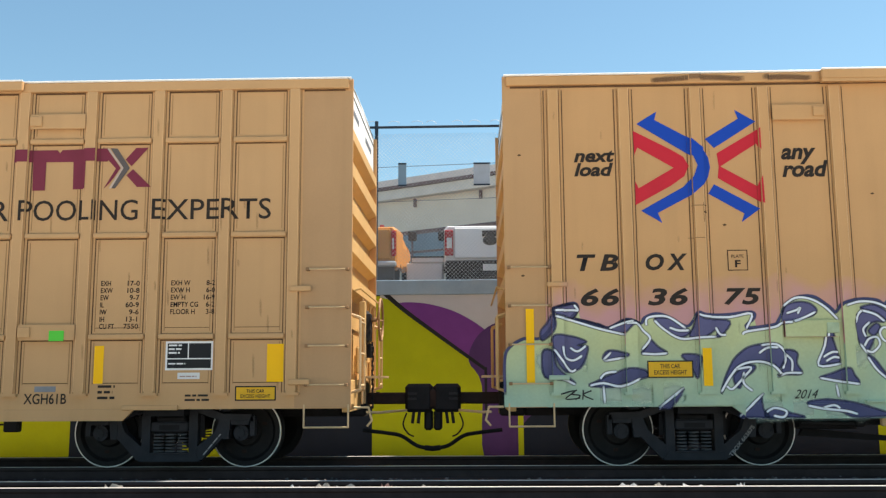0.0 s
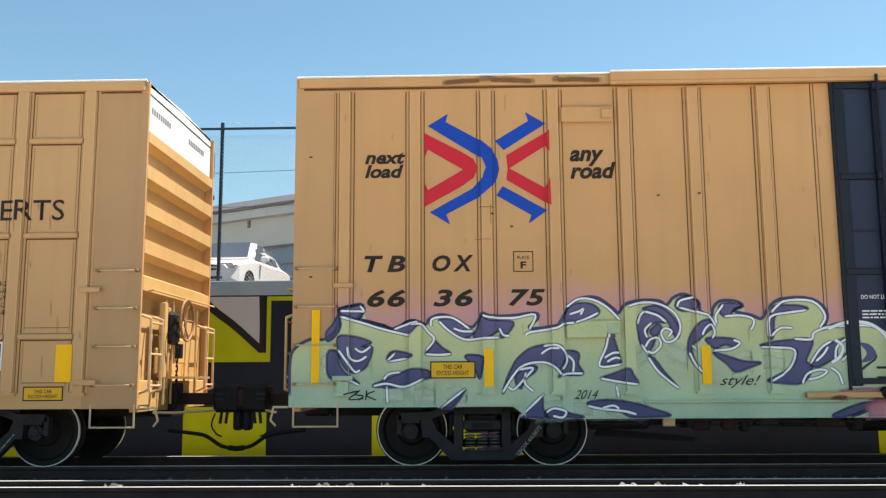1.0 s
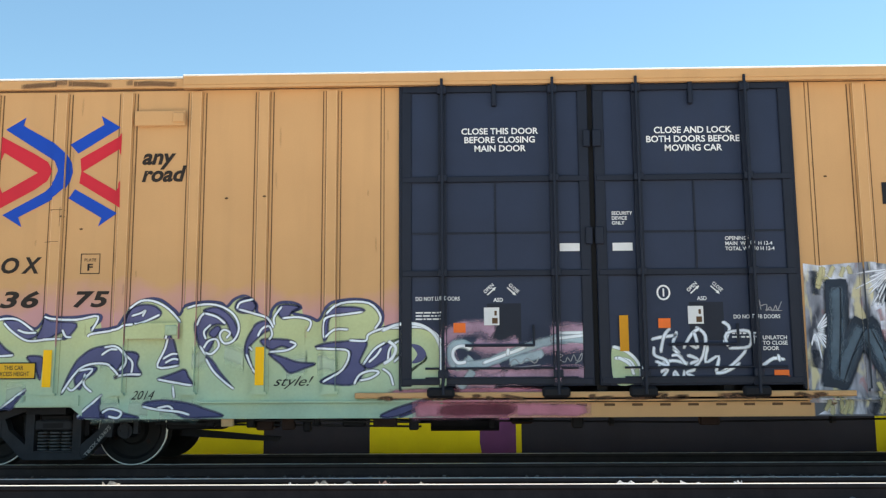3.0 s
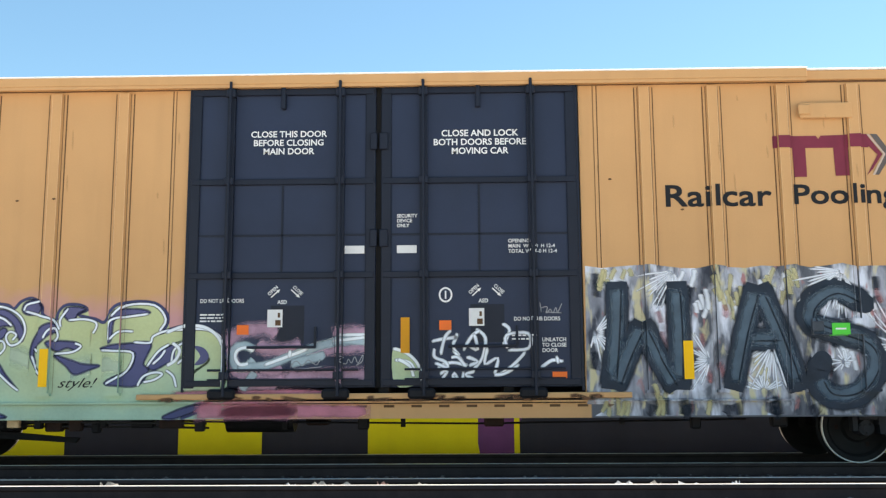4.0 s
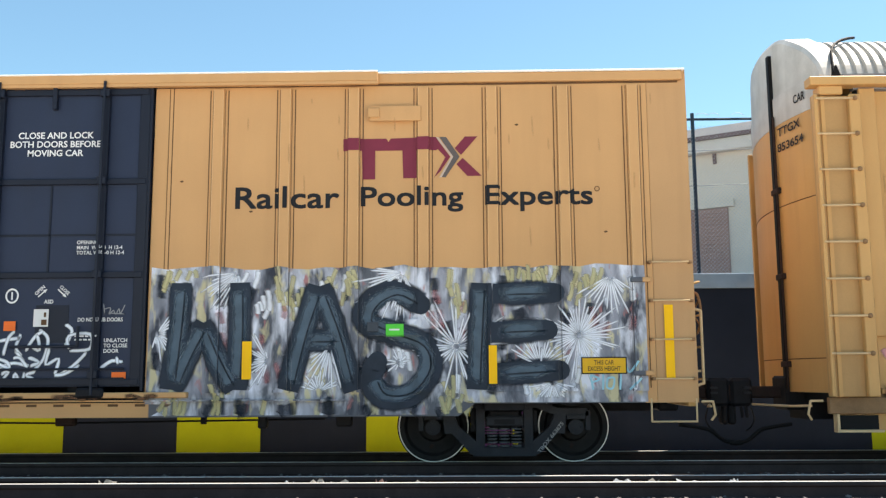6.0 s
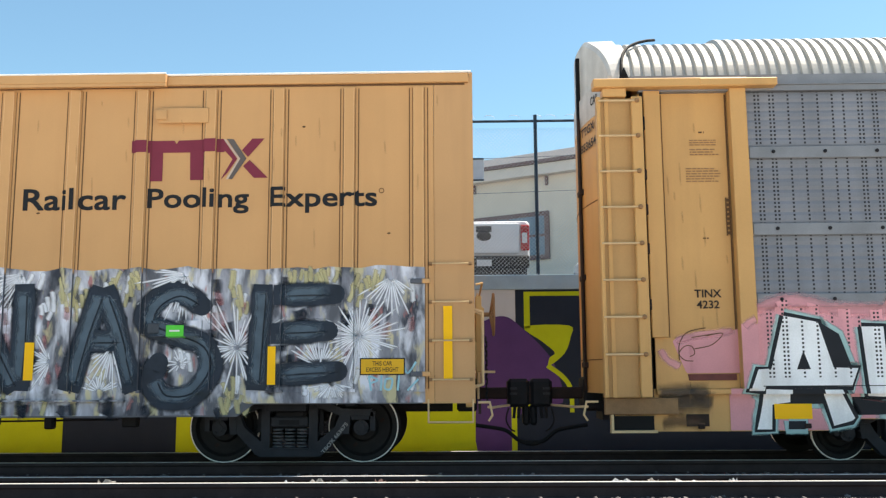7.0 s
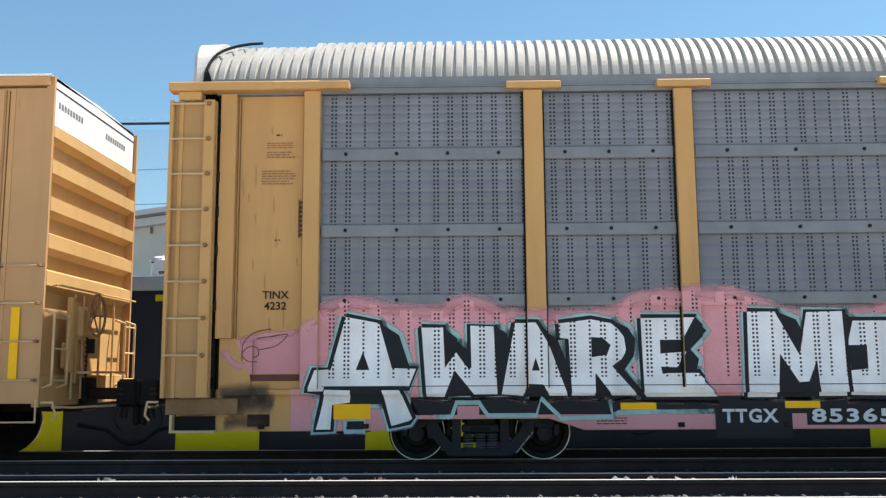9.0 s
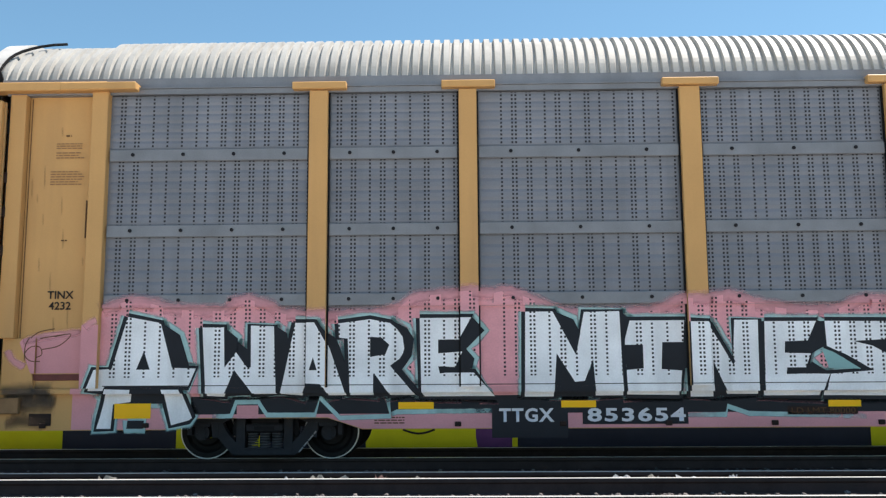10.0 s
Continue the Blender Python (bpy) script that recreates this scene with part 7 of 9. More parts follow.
def faded(name, low, high, z0, z1):
    """Spray paint that passes from one colour below to another above, with cloudy patches."""
    m = surface(name, low, 0.5, vary=0.14, scale=1.4, fine=30)
    n, l = m.node_tree.nodes, m.node_tree.links
    hsv = n["Hue/Saturation/Value"]
    co, sep, no, add, cut, mix = (n.new("ShaderNode" + k) for k in ("TexCoord", "SeparateXYZ", "TexNoise", "Math", "MapRange", "Mix"))
    l.new(co.outputs["Object"], sep.inputs[0])
    l.new(co.outputs["Object"], no.inputs["Vector"])
    no.inputs["Scale"].default_value, no.inputs["Detail"].default_value = 1.7, 5
    add.operation = "MULTIPLY_ADD"
    l.new(no.outputs["Fac"], add.inputs[0])
    add.inputs[1].default_value = 1.1
    l.new(sep.outputs["Z"], add.inputs[2])
    l.new(add.outputs[0], cut.inputs["Value"])
    cut.inputs["From Min"].default_value, cut.inputs["From Max"].default_value = z0 + 0.55, z1 + 0.55
    mix.data_type = "RGBA"
    l.new(cut.outputs[0], mix.inputs["Factor"])
    mix.inputs["A"].default_value, mix.inputs["B"].default_value = (*low, 1), (*high, 1)
    l.new(mix.outputs["Result"], hsv.inputs["Color"])
    return m


MINT = faded("mint_spray_paint", (0.36, 0.52, 0.40), (0.52, 0.57, 0.30), 0.7, 1.7)
SPRAY_NAVY = faded("navy_violet_spray_paint", (0.065, 0.075, 0.17), (0.12, 0.115, 0.23), 0.9, 1.9)
SIDE_B.paint("graffiti_fill", MINT_FILL, MINT, boxcar, 1, "mint green sprayed lettering fill")
MIST_WHITE = sprayed("white_mist", (0.80, 0.84, 0.87), 1.0, vary=0.1)
MIST_NAVY = sprayed("navy_mist", (0.06, 0.065, 0.15), 0.95)
THIN_NAVY = sprayed("thin_navy_mist", (0.06, 0.065, 0.15), 0.7)
PALE_MINT = sprayed("pale_mint_mist", (0.58, 0.68, 0.55), 0.5)


def shade(*pts):
    """A dark field inside the lettering, with a soft sprayed rim."""
    shape = curve(pts, True, 4)
    field = SIDE_B.paint("graffiti_shading", [shape], SPRAY_NAVY, boxcar, 2, "navy violet sprayed shading")
    SIDE_B.spray("soft_rim", [shape], 0.04, THIN_NAVY, field, 3, core=0.3, n=1, closed=True)


def gleam(*pts):
    """A thin white highlight between two dark hairlines."""
    SIDE_B.spray("graffiti_hairline", [pts], 0.062, THIN_NAVY, boxcar, 4, core=0.4)
    SIDE_B.spray("graffiti_highlight", [pts], 0.034, MIST_WHITE, boxcar, 5, "white sprayed highlight", core=0.5)


SIDE_B.spray("graffiti_outline", [top_edge], 0.05, MIST_NAVY, boxcar, 3, "dark sprayed outline", core=0.45, n=1)
for x0, z0, x1, z1, x2, z2 in ((0.35, 1.3, 0.7, 1.42, 1.1, 1.32), (2.9, 1.25, 3.2, 1.4, 3.5, 1.3), (1.0, 0.95, 1.6, 0.92, 2.2, 0.95), (4.2, 1.3, 4.6, 1.45, 5.0, 1.3), (3.0, 0.72, 3.6, 0.75, 4.4, 0.72), (5.3, 1.2, 5.9, 1.3, 6.4, 1.1)):
    SIDE_B.spray("graffiti_haze", [[(x0, z0), (x1, z1), (x2, z2)]], 0.34, PALE_MINT, boxcar, 1.5, "pale mint haze", core=0.1)
shade((0.59, 1.99), (0.85, 2.04), (0.9, 1.97), (0.84, 1.86), (0.73, 1.89), (0.61, 1.92))
shade((0.43, 1.7), (0.51, 1.8), (0.58, 1.91), (0.62, 1.8), (0.59, 1.7), (0.51, 1.62), (0.44, 1.59))
shade((0.58, 1.64), (0.8, 1.64), (1, 1.57), (0.88, 1.52), (1.01, 1.51), (0.97, 1.34), (0.89, 1.23), (0.75, 1.2), (0.66, 1.27), (0.6, 1.41))
shade((0.45, 1.45), (0.58, 1.45), (0.6, 1.31), (0.68, 1.2), (0.85, 1.06), (0.69, 1.12), (0.47, 1.14))
shade((0.9, 1.85), (1.15, 1.78), (1.28, 1.74), (1.49, 1.84), (1.67, 1.79), (1.58, 1.78), (1.45, 1.67), (1.29, 1.7), (1.12, 1.74), (0.92, 1.81))
shade((1.26, 1.46), (1.49, 1.42), (1.46, 1.38), (1.2, 1.34))
shade((1.78, 1.59), (1.88, 1.5), (1.99, 1.42), (1.82, 1.41), (1.67, 1.42), (1.73, 1.5))
shade((1.84, 1.85), (2.03, 1.85), (2.16, 1.77), (2.28, 1.68), (2.15, 1.61), (2.04, 1.66), (1.93, 1.74))
shade((2.37, 1.9), (2.46, 1.84), (2.77, 1.81), (2.67, 1.64), (2.6, 1.62), (2.61, 1.71), (2.42, 1.61), (2.27, 1.63), (2.32, 1.75))
shade((1.2, 1.13), (1.33, 1.18), (1.5, 1.24), (1.7, 1.22), (1.74, 1.14), (1.65, 1.11), (1.41, 1.04), (1.26, 1.01), (1.01, 1.03), (1.12, 1.09))
shade((2.16, 1.4), (2.38, 1.39), (2.38, 1.27), (2.34, 1.11), (2.27, 1.26))
shade((1.86, 0.76), (2.02, 0.88), (2.17, 1), (2.1, 0.88), (2, 0.76), (1.92, 0.76))
shade((2.83, 1.38), (2.96, 1.48), (3.11, 1.52), (3.33, 1.52), (3.41, 1.39), (3.32, 1.22), (3.25, 1.29), (3.07, 1.31), (2.89, 1.28), (2.74, 1.13), (2.62, 0.92), (2.67, 1.1), (2.76, 1.29))
shade((3.35, 1.18), (3.4, 1.32), (3.41, 1.45), (3.57, 1.42), (3.56, 1.29), (3.62, 1.17), (3.49, 1.15))
shade((2.79, 1.15), (2.93, 1.26), (3.05, 1.26), (3.02, 1.19), (2.9, 1.1), (2.85, 0.99), (2.79, 1.05))
shade((3.39, 1.78), (3.44, 1.97), (3.58, 2.04), (3.74, 2.03), (3.84, 1.95), (3.8, 1.88), (3.66, 1.84), (3.53, 1.8))
shade((3.96, 1.76), (4.01, 1.6), (4.06, 1.42), (4.08, 1.3), (3.94, 1.28), (3.82, 1.26), (3.9, 1.5))
shade((4.17, 1.23), (4.23, 1.14), (4.29, 1.04), (4.17, 1.05), (4.07, 1.07), (3.95, 1.08), (3.82, 1.11), (3.99, 1.17))
shade((2.83, 0.65), (2.97, 0.77), (3.1, 0.89), (3.11, 0.8), (3.12, 0.73), (3.18, 0.64), (3, 0.64))
shade((3.15, 0.72), (3.28, 0.75), (3.41, 0.7), (3.62, 0.64), (3.37, 0.64), (3.15, 0.64))
shade((3.65, 0.81), (3.86, 0.85), (4.18, 0.82), (4.42, 0.75), (4.67, 0.66), (4.46, 0.64), (4.18, 0.64), (4.04, 0.71), (3.76, 0.75))
shade((4.31, 1.6), (4.29, 1.81), (4.39, 1.92), (4.55, 1.88), (4.66, 1.79), (4.55, 1.79), (4.45, 1.74), (4.42, 1.6), (4.52, 1.61), (4.44, 1.44), (4.36, 1.49))
shade((4.42, 1.39), (4.52, 1.32), (4.61, 1.19), (4.77, 1), (4.67, 1.07), (4.52, 1.21))
shade((4.37, 1.96), (4.55, 2), (4.73, 1.88), (4.82, 1.7), (4.79, 1.59), (4.73, 1.67), (4.67, 1.81), (4.55, 1.91))
shade((4.45, 1.68), (4.55, 1.77), (4.6, 1.72), (4.52, 1.62))
shade((4.78, 1.98), (4.81, 2.08), (4.93, 2.12), (5.05, 2.03), (5.01, 1.95), (4.87, 1.93))
shade((5.01, 1.73), (5.08, 1.8), (5.19, 1.82), (5.24, 1.73), (5.16, 1.68), (5.08, 1.61), (5.03, 1.56), (4.96, 1.49), (4.98, 1.35), (5.07, 1.16), (4.98, 1.28), (4.91, 1.42), (4.93, 1.59))
shade((5.12, 1.59), (5.44, 1.59), (5.55, 1.53), (5.49, 1.48), (5.37, 1.51), (5.23, 1.47))
shade((5.21, 1.42), (5.37, 1.38), (5.58, 1.31), (5.8, 1.29), (5.65, 1.23), (5.48, 1.18), (5.37, 1.28))
shade((5.35, 1.87), (5.31, 1.98), (5.4, 2.03), (5.59, 2), (5.49, 1.93), (5.44, 1.86))
shade((5.93, 1.92), (6.04, 1.99), (6.29, 1.99), (6.41, 1.95), (6.29, 1.92), (6.07, 1.9), (5.97, 1.83), (5.95, 1.62), (5.9, 1.59))
shade((5.8, 1.49), (5.93, 1.54), (6.21, 1.57), (6.39, 1.58), (6.44, 1.53), (6.39, 1.41), (6.35, 1.3), (6.42, 1.23), (6.28, 1.04), (6, 1.04), (5.86, 1.07), (6, 1.15), (6.18, 1.24), (6.23, 1.37), (6.2, 1.46))
shade((6.39, 1.27), (6.49, 1.41), (6.63, 1.51), (6.81, 1.58), (6.95, 1.58), (6.93, 1.47), (6.77, 1.36), (6.63, 1.3), (6.49, 1.23))
shade((6.95, 1.5), (7.09, 1.45), (7.18, 1.35), (7.05, 1.24), (6.94, 1.2))
shade((6.61, 0.65), (6.83, 0.75), (7.11, 0.83), (7.25, 0.88), (7.04, 0.73), (6.76, 0.63))
gleam((0.61, 1.96), (0.74, 1.96), (0.84, 1.96), (0.9, 1.96), (0.85, 2.03))
gleam((0.61, 1.89), (0.86, 1.82), (1.15, 1.73), (1.48, 1.65))
gleam((1.48, 1.79), (1.62, 1.79), (1.7, 1.7), (1.78, 1.6), (1.67, 1.46))
gleam((1.28, 1.73), (1.47, 1.8), (1.58, 1.82))
gleam((1.67, 1.42), (1.83, 1.41), (1.99, 1.42))
gleam((1.19, 1.34), (1.3, 1.44))
gleam((1.2, 1.33), (1.46, 1.37))
gleam((1.74, 1.76), (1.75, 1.85), (1.87, 1.88), (2.03, 1.86), (2.23, 1.72))
gleam((1.84, 1.83), (1.95, 1.72), (2.15, 1.6), (2.38, 1.61), (2.6, 1.62))
gleam((2.02, 1.74), (2.13, 1.7), (2.27, 1.7))
gleam((2.38, 1.9), (2.48, 1.87), (2.77, 1.86), (3.04, 1.9), (2.96, 1.71))
gleam((2.92, 1.64), (2.97, 1.68), (3.29, 1.73), (3.39, 1.78), (3.52, 1.79))
gleam((2.59, 1.74), (2.64, 1.65), (2.72, 1.64))
gleam((1.02, 1.03), (1.19, 1.06), (1.41, 1.02), (1.65, 1.12))
gleam((1.19, 1.03), (1.2, 0.81))
gleam((1.15, 1.11), (1.22, 1.18), (1.36, 1.2))
gleam((0.59, 1.48), (0.69, 1.34), (0.79, 1.21), (0.86, 1.23))
gleam((0.7, 1.52), (0.73, 1.38), (0.83, 1.34), (0.94, 1.4))
gleam((0.79, 1.5), (0.88, 1.45), (0.99, 1.52))
gleam((0.61, 1.12), (0.73, 1.1), (0.85, 1.04))
gleam((1.86, 0.76), (2.17, 1))
gleam((2.62, 0.94), (2.74, 1.13), (2.86, 1.26), (3.03, 1.31), (3.21, 1.29), (3.34, 1.17), (3.29, 1.13))
gleam((3.13, 1.51), (3.3, 1.52), (3.4, 1.43), (3.42, 1.32), (3.36, 1.22))
gleam((3.1, 1.41), (3.21, 1.48), (3.33, 1.48))
gleam((3.29, 1.13), (3.43, 1.17), (3.62, 1.17))
gleam((3.41, 1.41), (3.5, 1.32), (3.49, 1.18))
gleam((2.69, 1.02), (2.76, 0.98), (2.9, 1.12), (3, 1.24), (2.82, 1.22))
gleam((2.91, 1.19), (2.9, 1.05), (3.01, 0.95))
gleam((3.46, 1.9), (3.59, 1.94), (3.64, 1.97), (3.6, 1.89))
gleam((3.53, 1.8), (3.66, 1.84), (3.83, 1.92))
gleam((3.43, 1.99), (3.58, 2.09), (3.76, 2.08), (3.94, 1.98), (4.1, 1.81))
gleam((3.96, 1.76), (3.91, 1.5), (3.82, 1.26), (4.1, 1.28))
gleam((3.88, 1.36), (3.99, 1.42), (4.07, 1.42))
gleam((3.91, 1.31), (4.01, 1.36), (4.08, 1.35))
gleam((3.82, 1.11), (4.03, 1.07), (4.29, 1.03))
gleam((4.02, 1.04), (4.04, 0.87))
gleam((2.83, 0.65), (3.14, 0.93))
gleam((3.15, 0.7), (3.25, 0.75), (3.39, 0.71), (3.35, 0.64), (3.23, 0.66))
gleam((3.65, 0.78), (3.83, 0.74), (4.11, 0.71), (4.25, 0.67))
gleam((3.83, 0.75), (3.97, 0.78), (4.04, 0.74))
gleam((4.18, 1.99), (4.37, 2.04), (4.58, 2.02), (4.76, 1.91), (4.83, 1.74), (4.77, 1.59), (4.65, 1.55), (4.59, 1.65), (4.64, 1.72), (4.72, 1.68), (4.67, 1.61))
gleam((4.39, 1.93), (4.55, 1.88), (4.66, 1.79))
gleam((4.3, 1.77), (4.34, 1.88), (4.39, 1.93))
gleam((4.42, 1.6), (4.39, 1.7), (4.48, 1.79))
gleam((4.39, 1.49), (4.45, 1.58), (4.55, 1.6), (4.58, 1.51), (4.49, 1.42), (4.41, 1.44))
gleam((4.42, 1.37), (4.52, 1.21), (4.67, 1.07), (4.79, 0.98))
gleam((4.34, 1.53), (4.42, 1.4))
gleam((4.8, 1.98), (4.84, 2.06), (5.01, 2.1))
gleam((4.81, 1.98), (5.05, 1.91), (5.19, 1.86), (5.27, 1.73))
gleam((5.08, 1.63), (5.13, 1.72), (5.21, 1.76), (5.25, 1.66), (5.21, 1.59))
gleam((5.21, 1.44), (5.44, 1.46), (5.55, 1.53), (5.47, 1.57))
gleam((4.93, 1.42), (4.99, 1.28), (5.07, 1.17))
gleam((4.96, 1.51), (5.02, 1.45))
gleam((5.28, 1.77), (5.27, 1.87), (5.37, 2.01))
gleam((5.37, 1.86), (5.58, 1.87), (5.72, 1.83), (5.73, 1.76), (5.69, 1.69))
gleam((5.9, 1.6), (5.9, 1.8), (5.97, 1.87), (6.15, 1.9), (6.39, 1.93))
gleam((5.92, 1.61), (6.04, 1.71), (6.21, 1.71))
gleam((5.93, 1.9), (6.11, 2.04), (6.46, 2.04), (6.61, 1.86), (6.53, 1.71))
gleam((5.8, 1.48), (5.97, 1.47), (6.21, 1.44), (6.14, 1.22), (5.89, 1.06))
gleam((6.21, 1.58), (6.42, 1.57), (6.46, 1.65), (6.64, 1.72), (6.88, 1.73))
gleam((6.88, 1.73), (7.13, 1.73), (7.3, 1.65), (7.39, 1.51))
gleam((6.39, 1.27), (6.53, 1.46), (6.67, 1.55))
gleam((6.46, 1.3), (6.56, 1.39), (6.62, 1.48))
gleam((6.7, 1.3), (6.72, 1.46), (6.81, 1.55), (6.88, 1.57))
gleam((6.77, 1.3), (6.88, 1.41), (6.91, 1.54))
gleam((6.28, 1.03), (6.35, 1.15), (6.49, 1.2), (6.59, 1.18), (6.49, 1.11), (6.35, 1.08))
gleam((6.63, 1.23), (6.73, 1.15), (6.77, 1.01))
T("tag_signature", "style!", 5.28, 5.78, 0.98, 1.14, BLACK, boxcar, 6, shear=0.5, label="thin black scribbled tag")
T("tag_signature", "2014", 3.50, 3.80, 0.86, 0.97, BLACK, boxcar, 6, shear=0.5, label="thin black scribbled tag")
for line in ([(0.66, 0.93), (0.84, 0.97), (0.72, 0.87), (0.9, 0.88)], [(0.86, 0.98), (0.8, 0.93), (0.9, 0.91), (0.84, 0.86)], [(0.94, 0.98), (0.93, 0.86)], [(1.04, 0.97), (0.94, 0.92), (1.06, 0.86)]):
    SIDE_B.paint("tag_signature", ribbon(line, 0.018, 0.014, n=5), BLACK, boxcar, 6, "thin black scribbled tag")
lobe = [
    curve([(6.77, 1.65), (6.95, 1.77), (7.12, 1.76), (7.29, 1.63), (7.40, 1.42), (7.42, 1.2), (7.40, 1.0), (6.8, 0.99)], True, 4),
    curve([(9.47, 1.46), (9.6, 1.43), (9.74, 1.33), (9.81, 1.19), (9.78, 1.04), (9.5, 1.03)], True, 4),
]
lobe_dark = [
    curve([(6.99, 1.52), (7.11, 1.5), (7.18, 1.4), (7.12, 1.31), (7, 1.29), (7.07, 1.4)], True, 4),
]
lobe_edge = [
    [(6.62, 1.69), (6.84, 1.77), (7.1, 1.76), (7.29, 1.63), (7.37, 1.39), (7.34, 1.06)],
    [(6.64, 1.28), (6.75, 1.35), (6.8, 1.48), (6.7, 1.57)],
    [(9.47, 1.48), (9.64, 1.42), (9.77, 1.3), (9.82, 1.15), (9.78, 1.03)],
    [(9.49, 1.34), (9.68, 1.3), (9.75, 1.19)],
]
pink_mist = [
    [(7.37, 1.53), (7.55, 1.68), (7.85, 1.73), (8.04, 1.68)],
    [(7.43, 1.53), (7.54, 1.2), (7.87, 1.13), (8.43, 1.12)],
    [(7.75, 1.53), (8.05, 1.46), (8.34, 1.53)],
    [(8.1, 1.14), (8.65, 1.15), (9.24, 1.16)],
    [(7.54, 1.02), (7.77, 1.04), (8.06, 1.02)],
    [(8.71, 1.66), (8.93, 1.68), (9.19, 1.66)],
    [(8.42, 1.47), (8.79, 1.49), (9.25, 1.51)],
    [(7.79, 1.27), (7.98, 1.2), (8.09, 1.27)],
]
teal_mist = [
    [(7.75, 1.46), (7.65, 1.52), (7.52, 1.5), (7.48, 1.39), (7.53, 1.27), (7.66, 1.27), (7.75, 1.35)],
    [(7.53, 1.26), (7.87, 1.27), (8.12, 1.36), (8.42, 1.47), (8.71, 1.55), (9.23, 1.61)],
    [(8.71, 1.57), (8.93, 1.59), (9.23, 1.56)],
    [(8.2, 1.29), (8.38, 1.34), (8.64, 1.4)],
    [(7.58, 0.98), (7.69, 1.09), (7.76, 1.2)],
]
pale_mist = [
    [(7.74, 1.45), (7.64, 1.5), (7.53, 1.46), (7.51, 1.37), (7.57, 1.29), (7.68, 1.3)],
    [(7.87, 1.28), (8.12, 1.37), (8.42, 1.48)],
    [(8.71, 1.57), (9.23, 1.63)],
    [(8.78, 1.65), (9.19, 1.65)],
    [(9.53, 1.35), (9.68, 1.26), (9.73, 1.12)],
    [(8.18, 1.36), (8.2, 1.47)],
]
tag_mist = [
    [(9.95, 1.56), (10.1, 1.59), (10.28, 1.61)],
    [(10.2, 1.7), (10.12, 1.61), (10.06, 1.39)],
    [(10.56, 1.7), (10.45, 1.62), (10.34, 1.44)],
    [(10.41, 1.51), (10.52, 1.46), (10.48, 1.66)],
    [(10.83, 1.78), (10.92, 1.69), (10.83, 1.49)],
    [(9.99, 1.48), (9.99, 1.37), (10.12, 1.31), (10.14, 1.24), (9.99, 1.3)],
    [(10.21, 1.46), (10.34, 1.31)],
    [(10.19, 1.36), (10.28, 1.36), (10.38, 1.24)],
    [(10.38, 1.37), (10.52, 1.31), (10.41, 1.26)],
]
tag_low = [
    [(10.28, 1.66), (10.22, 1.5), (10.3, 1.38)],
    [(10.5, 1.72), (10.62, 1.6), (10.58, 1.36), (10.46, 1.2)],
    [(10.02, 1.24), (10.2, 1.3), (10.4, 1.26)],
    [(10.65, 1.49), (10.61, 1.28), (10.77, 1.35), (10.74, 1.14), (10.94, 1.25), (11.12, 1.43)],
    [(10.72, 1.15), (10.85, 1.16), (11.04, 1.27)],
    [(10.05, 1.16), (10.14, 1.19), (10.07, 1.06), (10.19, 1.06)],
    [(10.22, 1.04), (10.23, 1.17), (10.31, 1.05), (10.35, 1.19)],
    [(10.49, 1.19), (10.37, 1.15), (10.47, 1.09), (10.35, 1.05)],
    [(10.89, 1.46), (10.88, 1.63), (11.15, 1.65), (11.15, 1.47), (10.89, 1.45)],
    [(11.29, 1.22), (11.44, 1.32), (11.58, 1.3)],
    [(11.5, 1.38), (11.51, 1.27)],
]
fine_tag = [
    [(11.3, 2.06), (11.32, 1.89)],
    [(11.3, 1.96), (11.39, 1.98), (11.38, 1.9), (11.43, 1.95), (11.46, 1.9), (11.5, 1.97), (11.52, 1.91), (11.58, 2.03)],
    [(11.33, 1.92), (11.59, 1.9)],
    [(8.79, 1.29), (8.8, 1.38), (8.86, 1.37), (8.81, 1.33), (8.89, 1.29), (8.92, 1.35), (8.96, 1.3), (9, 1.38), (9.04, 1.3), (9.1, 1.4), (9.09, 1.32), (9.01, 1.27)],
    [(8.2, 1.26), (8.27, 1.33), (8.35, 1.27), (8.42, 1.34), (8.52, 1.28), (8.57, 1.35)],
    [(8.22, 1.23), (8.42, 1.24), (8.61, 1.26)],
]
PINK_WASH = sprayed("pink_wash", (0.60, 0.22, 0.30), 0.8, vary=0.25)
for x0, x1, z, w in ((7.0, 8.3, 0.72, 0.30), (7.3, 9.2, 0.70, 0.22), (6.7, 7.6, 0.90, 0.16), (7.4, 8.7, 0.92, 0.12)):
    SIDE_B.spray("graffiti_haze", [[(x0, z), ((x0 + x1) / 2, z + 0.02), (x1, z)]], w, PINK_WASH, boxcar, 5, "pink sprayed wash on the sill", core=0.2)
SIDE_B.spray("graffiti_fill", pink_mist, 0.26, sprayed("mauve_mist", (0.62, 0.38, 0.50), 0.62, vary=0.4), boxcar, 2, "mauve pink mist on the door", core=0.05)
SIDE_B.paint("graffiti_fill", lobe, MINT, boxcar, 3, "mint lobe on the door")
SIDE_B.paint("graffiti_shading", lobe_dark, SPRAY_NAVY, boxcar, 4)
SIDE_B.spray("graffiti_shape", teal_mist, 0.15, sprayed("grey_teal_mist", (0.40, 0.50, 0.55), 0.85, vary=0.3), boxcar, 5, "grey teal sprayed ring and sweep", core=0.3)
SIDE_B.spray("graffiti_highlight", pale_mist + lobe_edge, 0.055, MIST_WHITE, boxcar, 7, "white sprayed highlights")
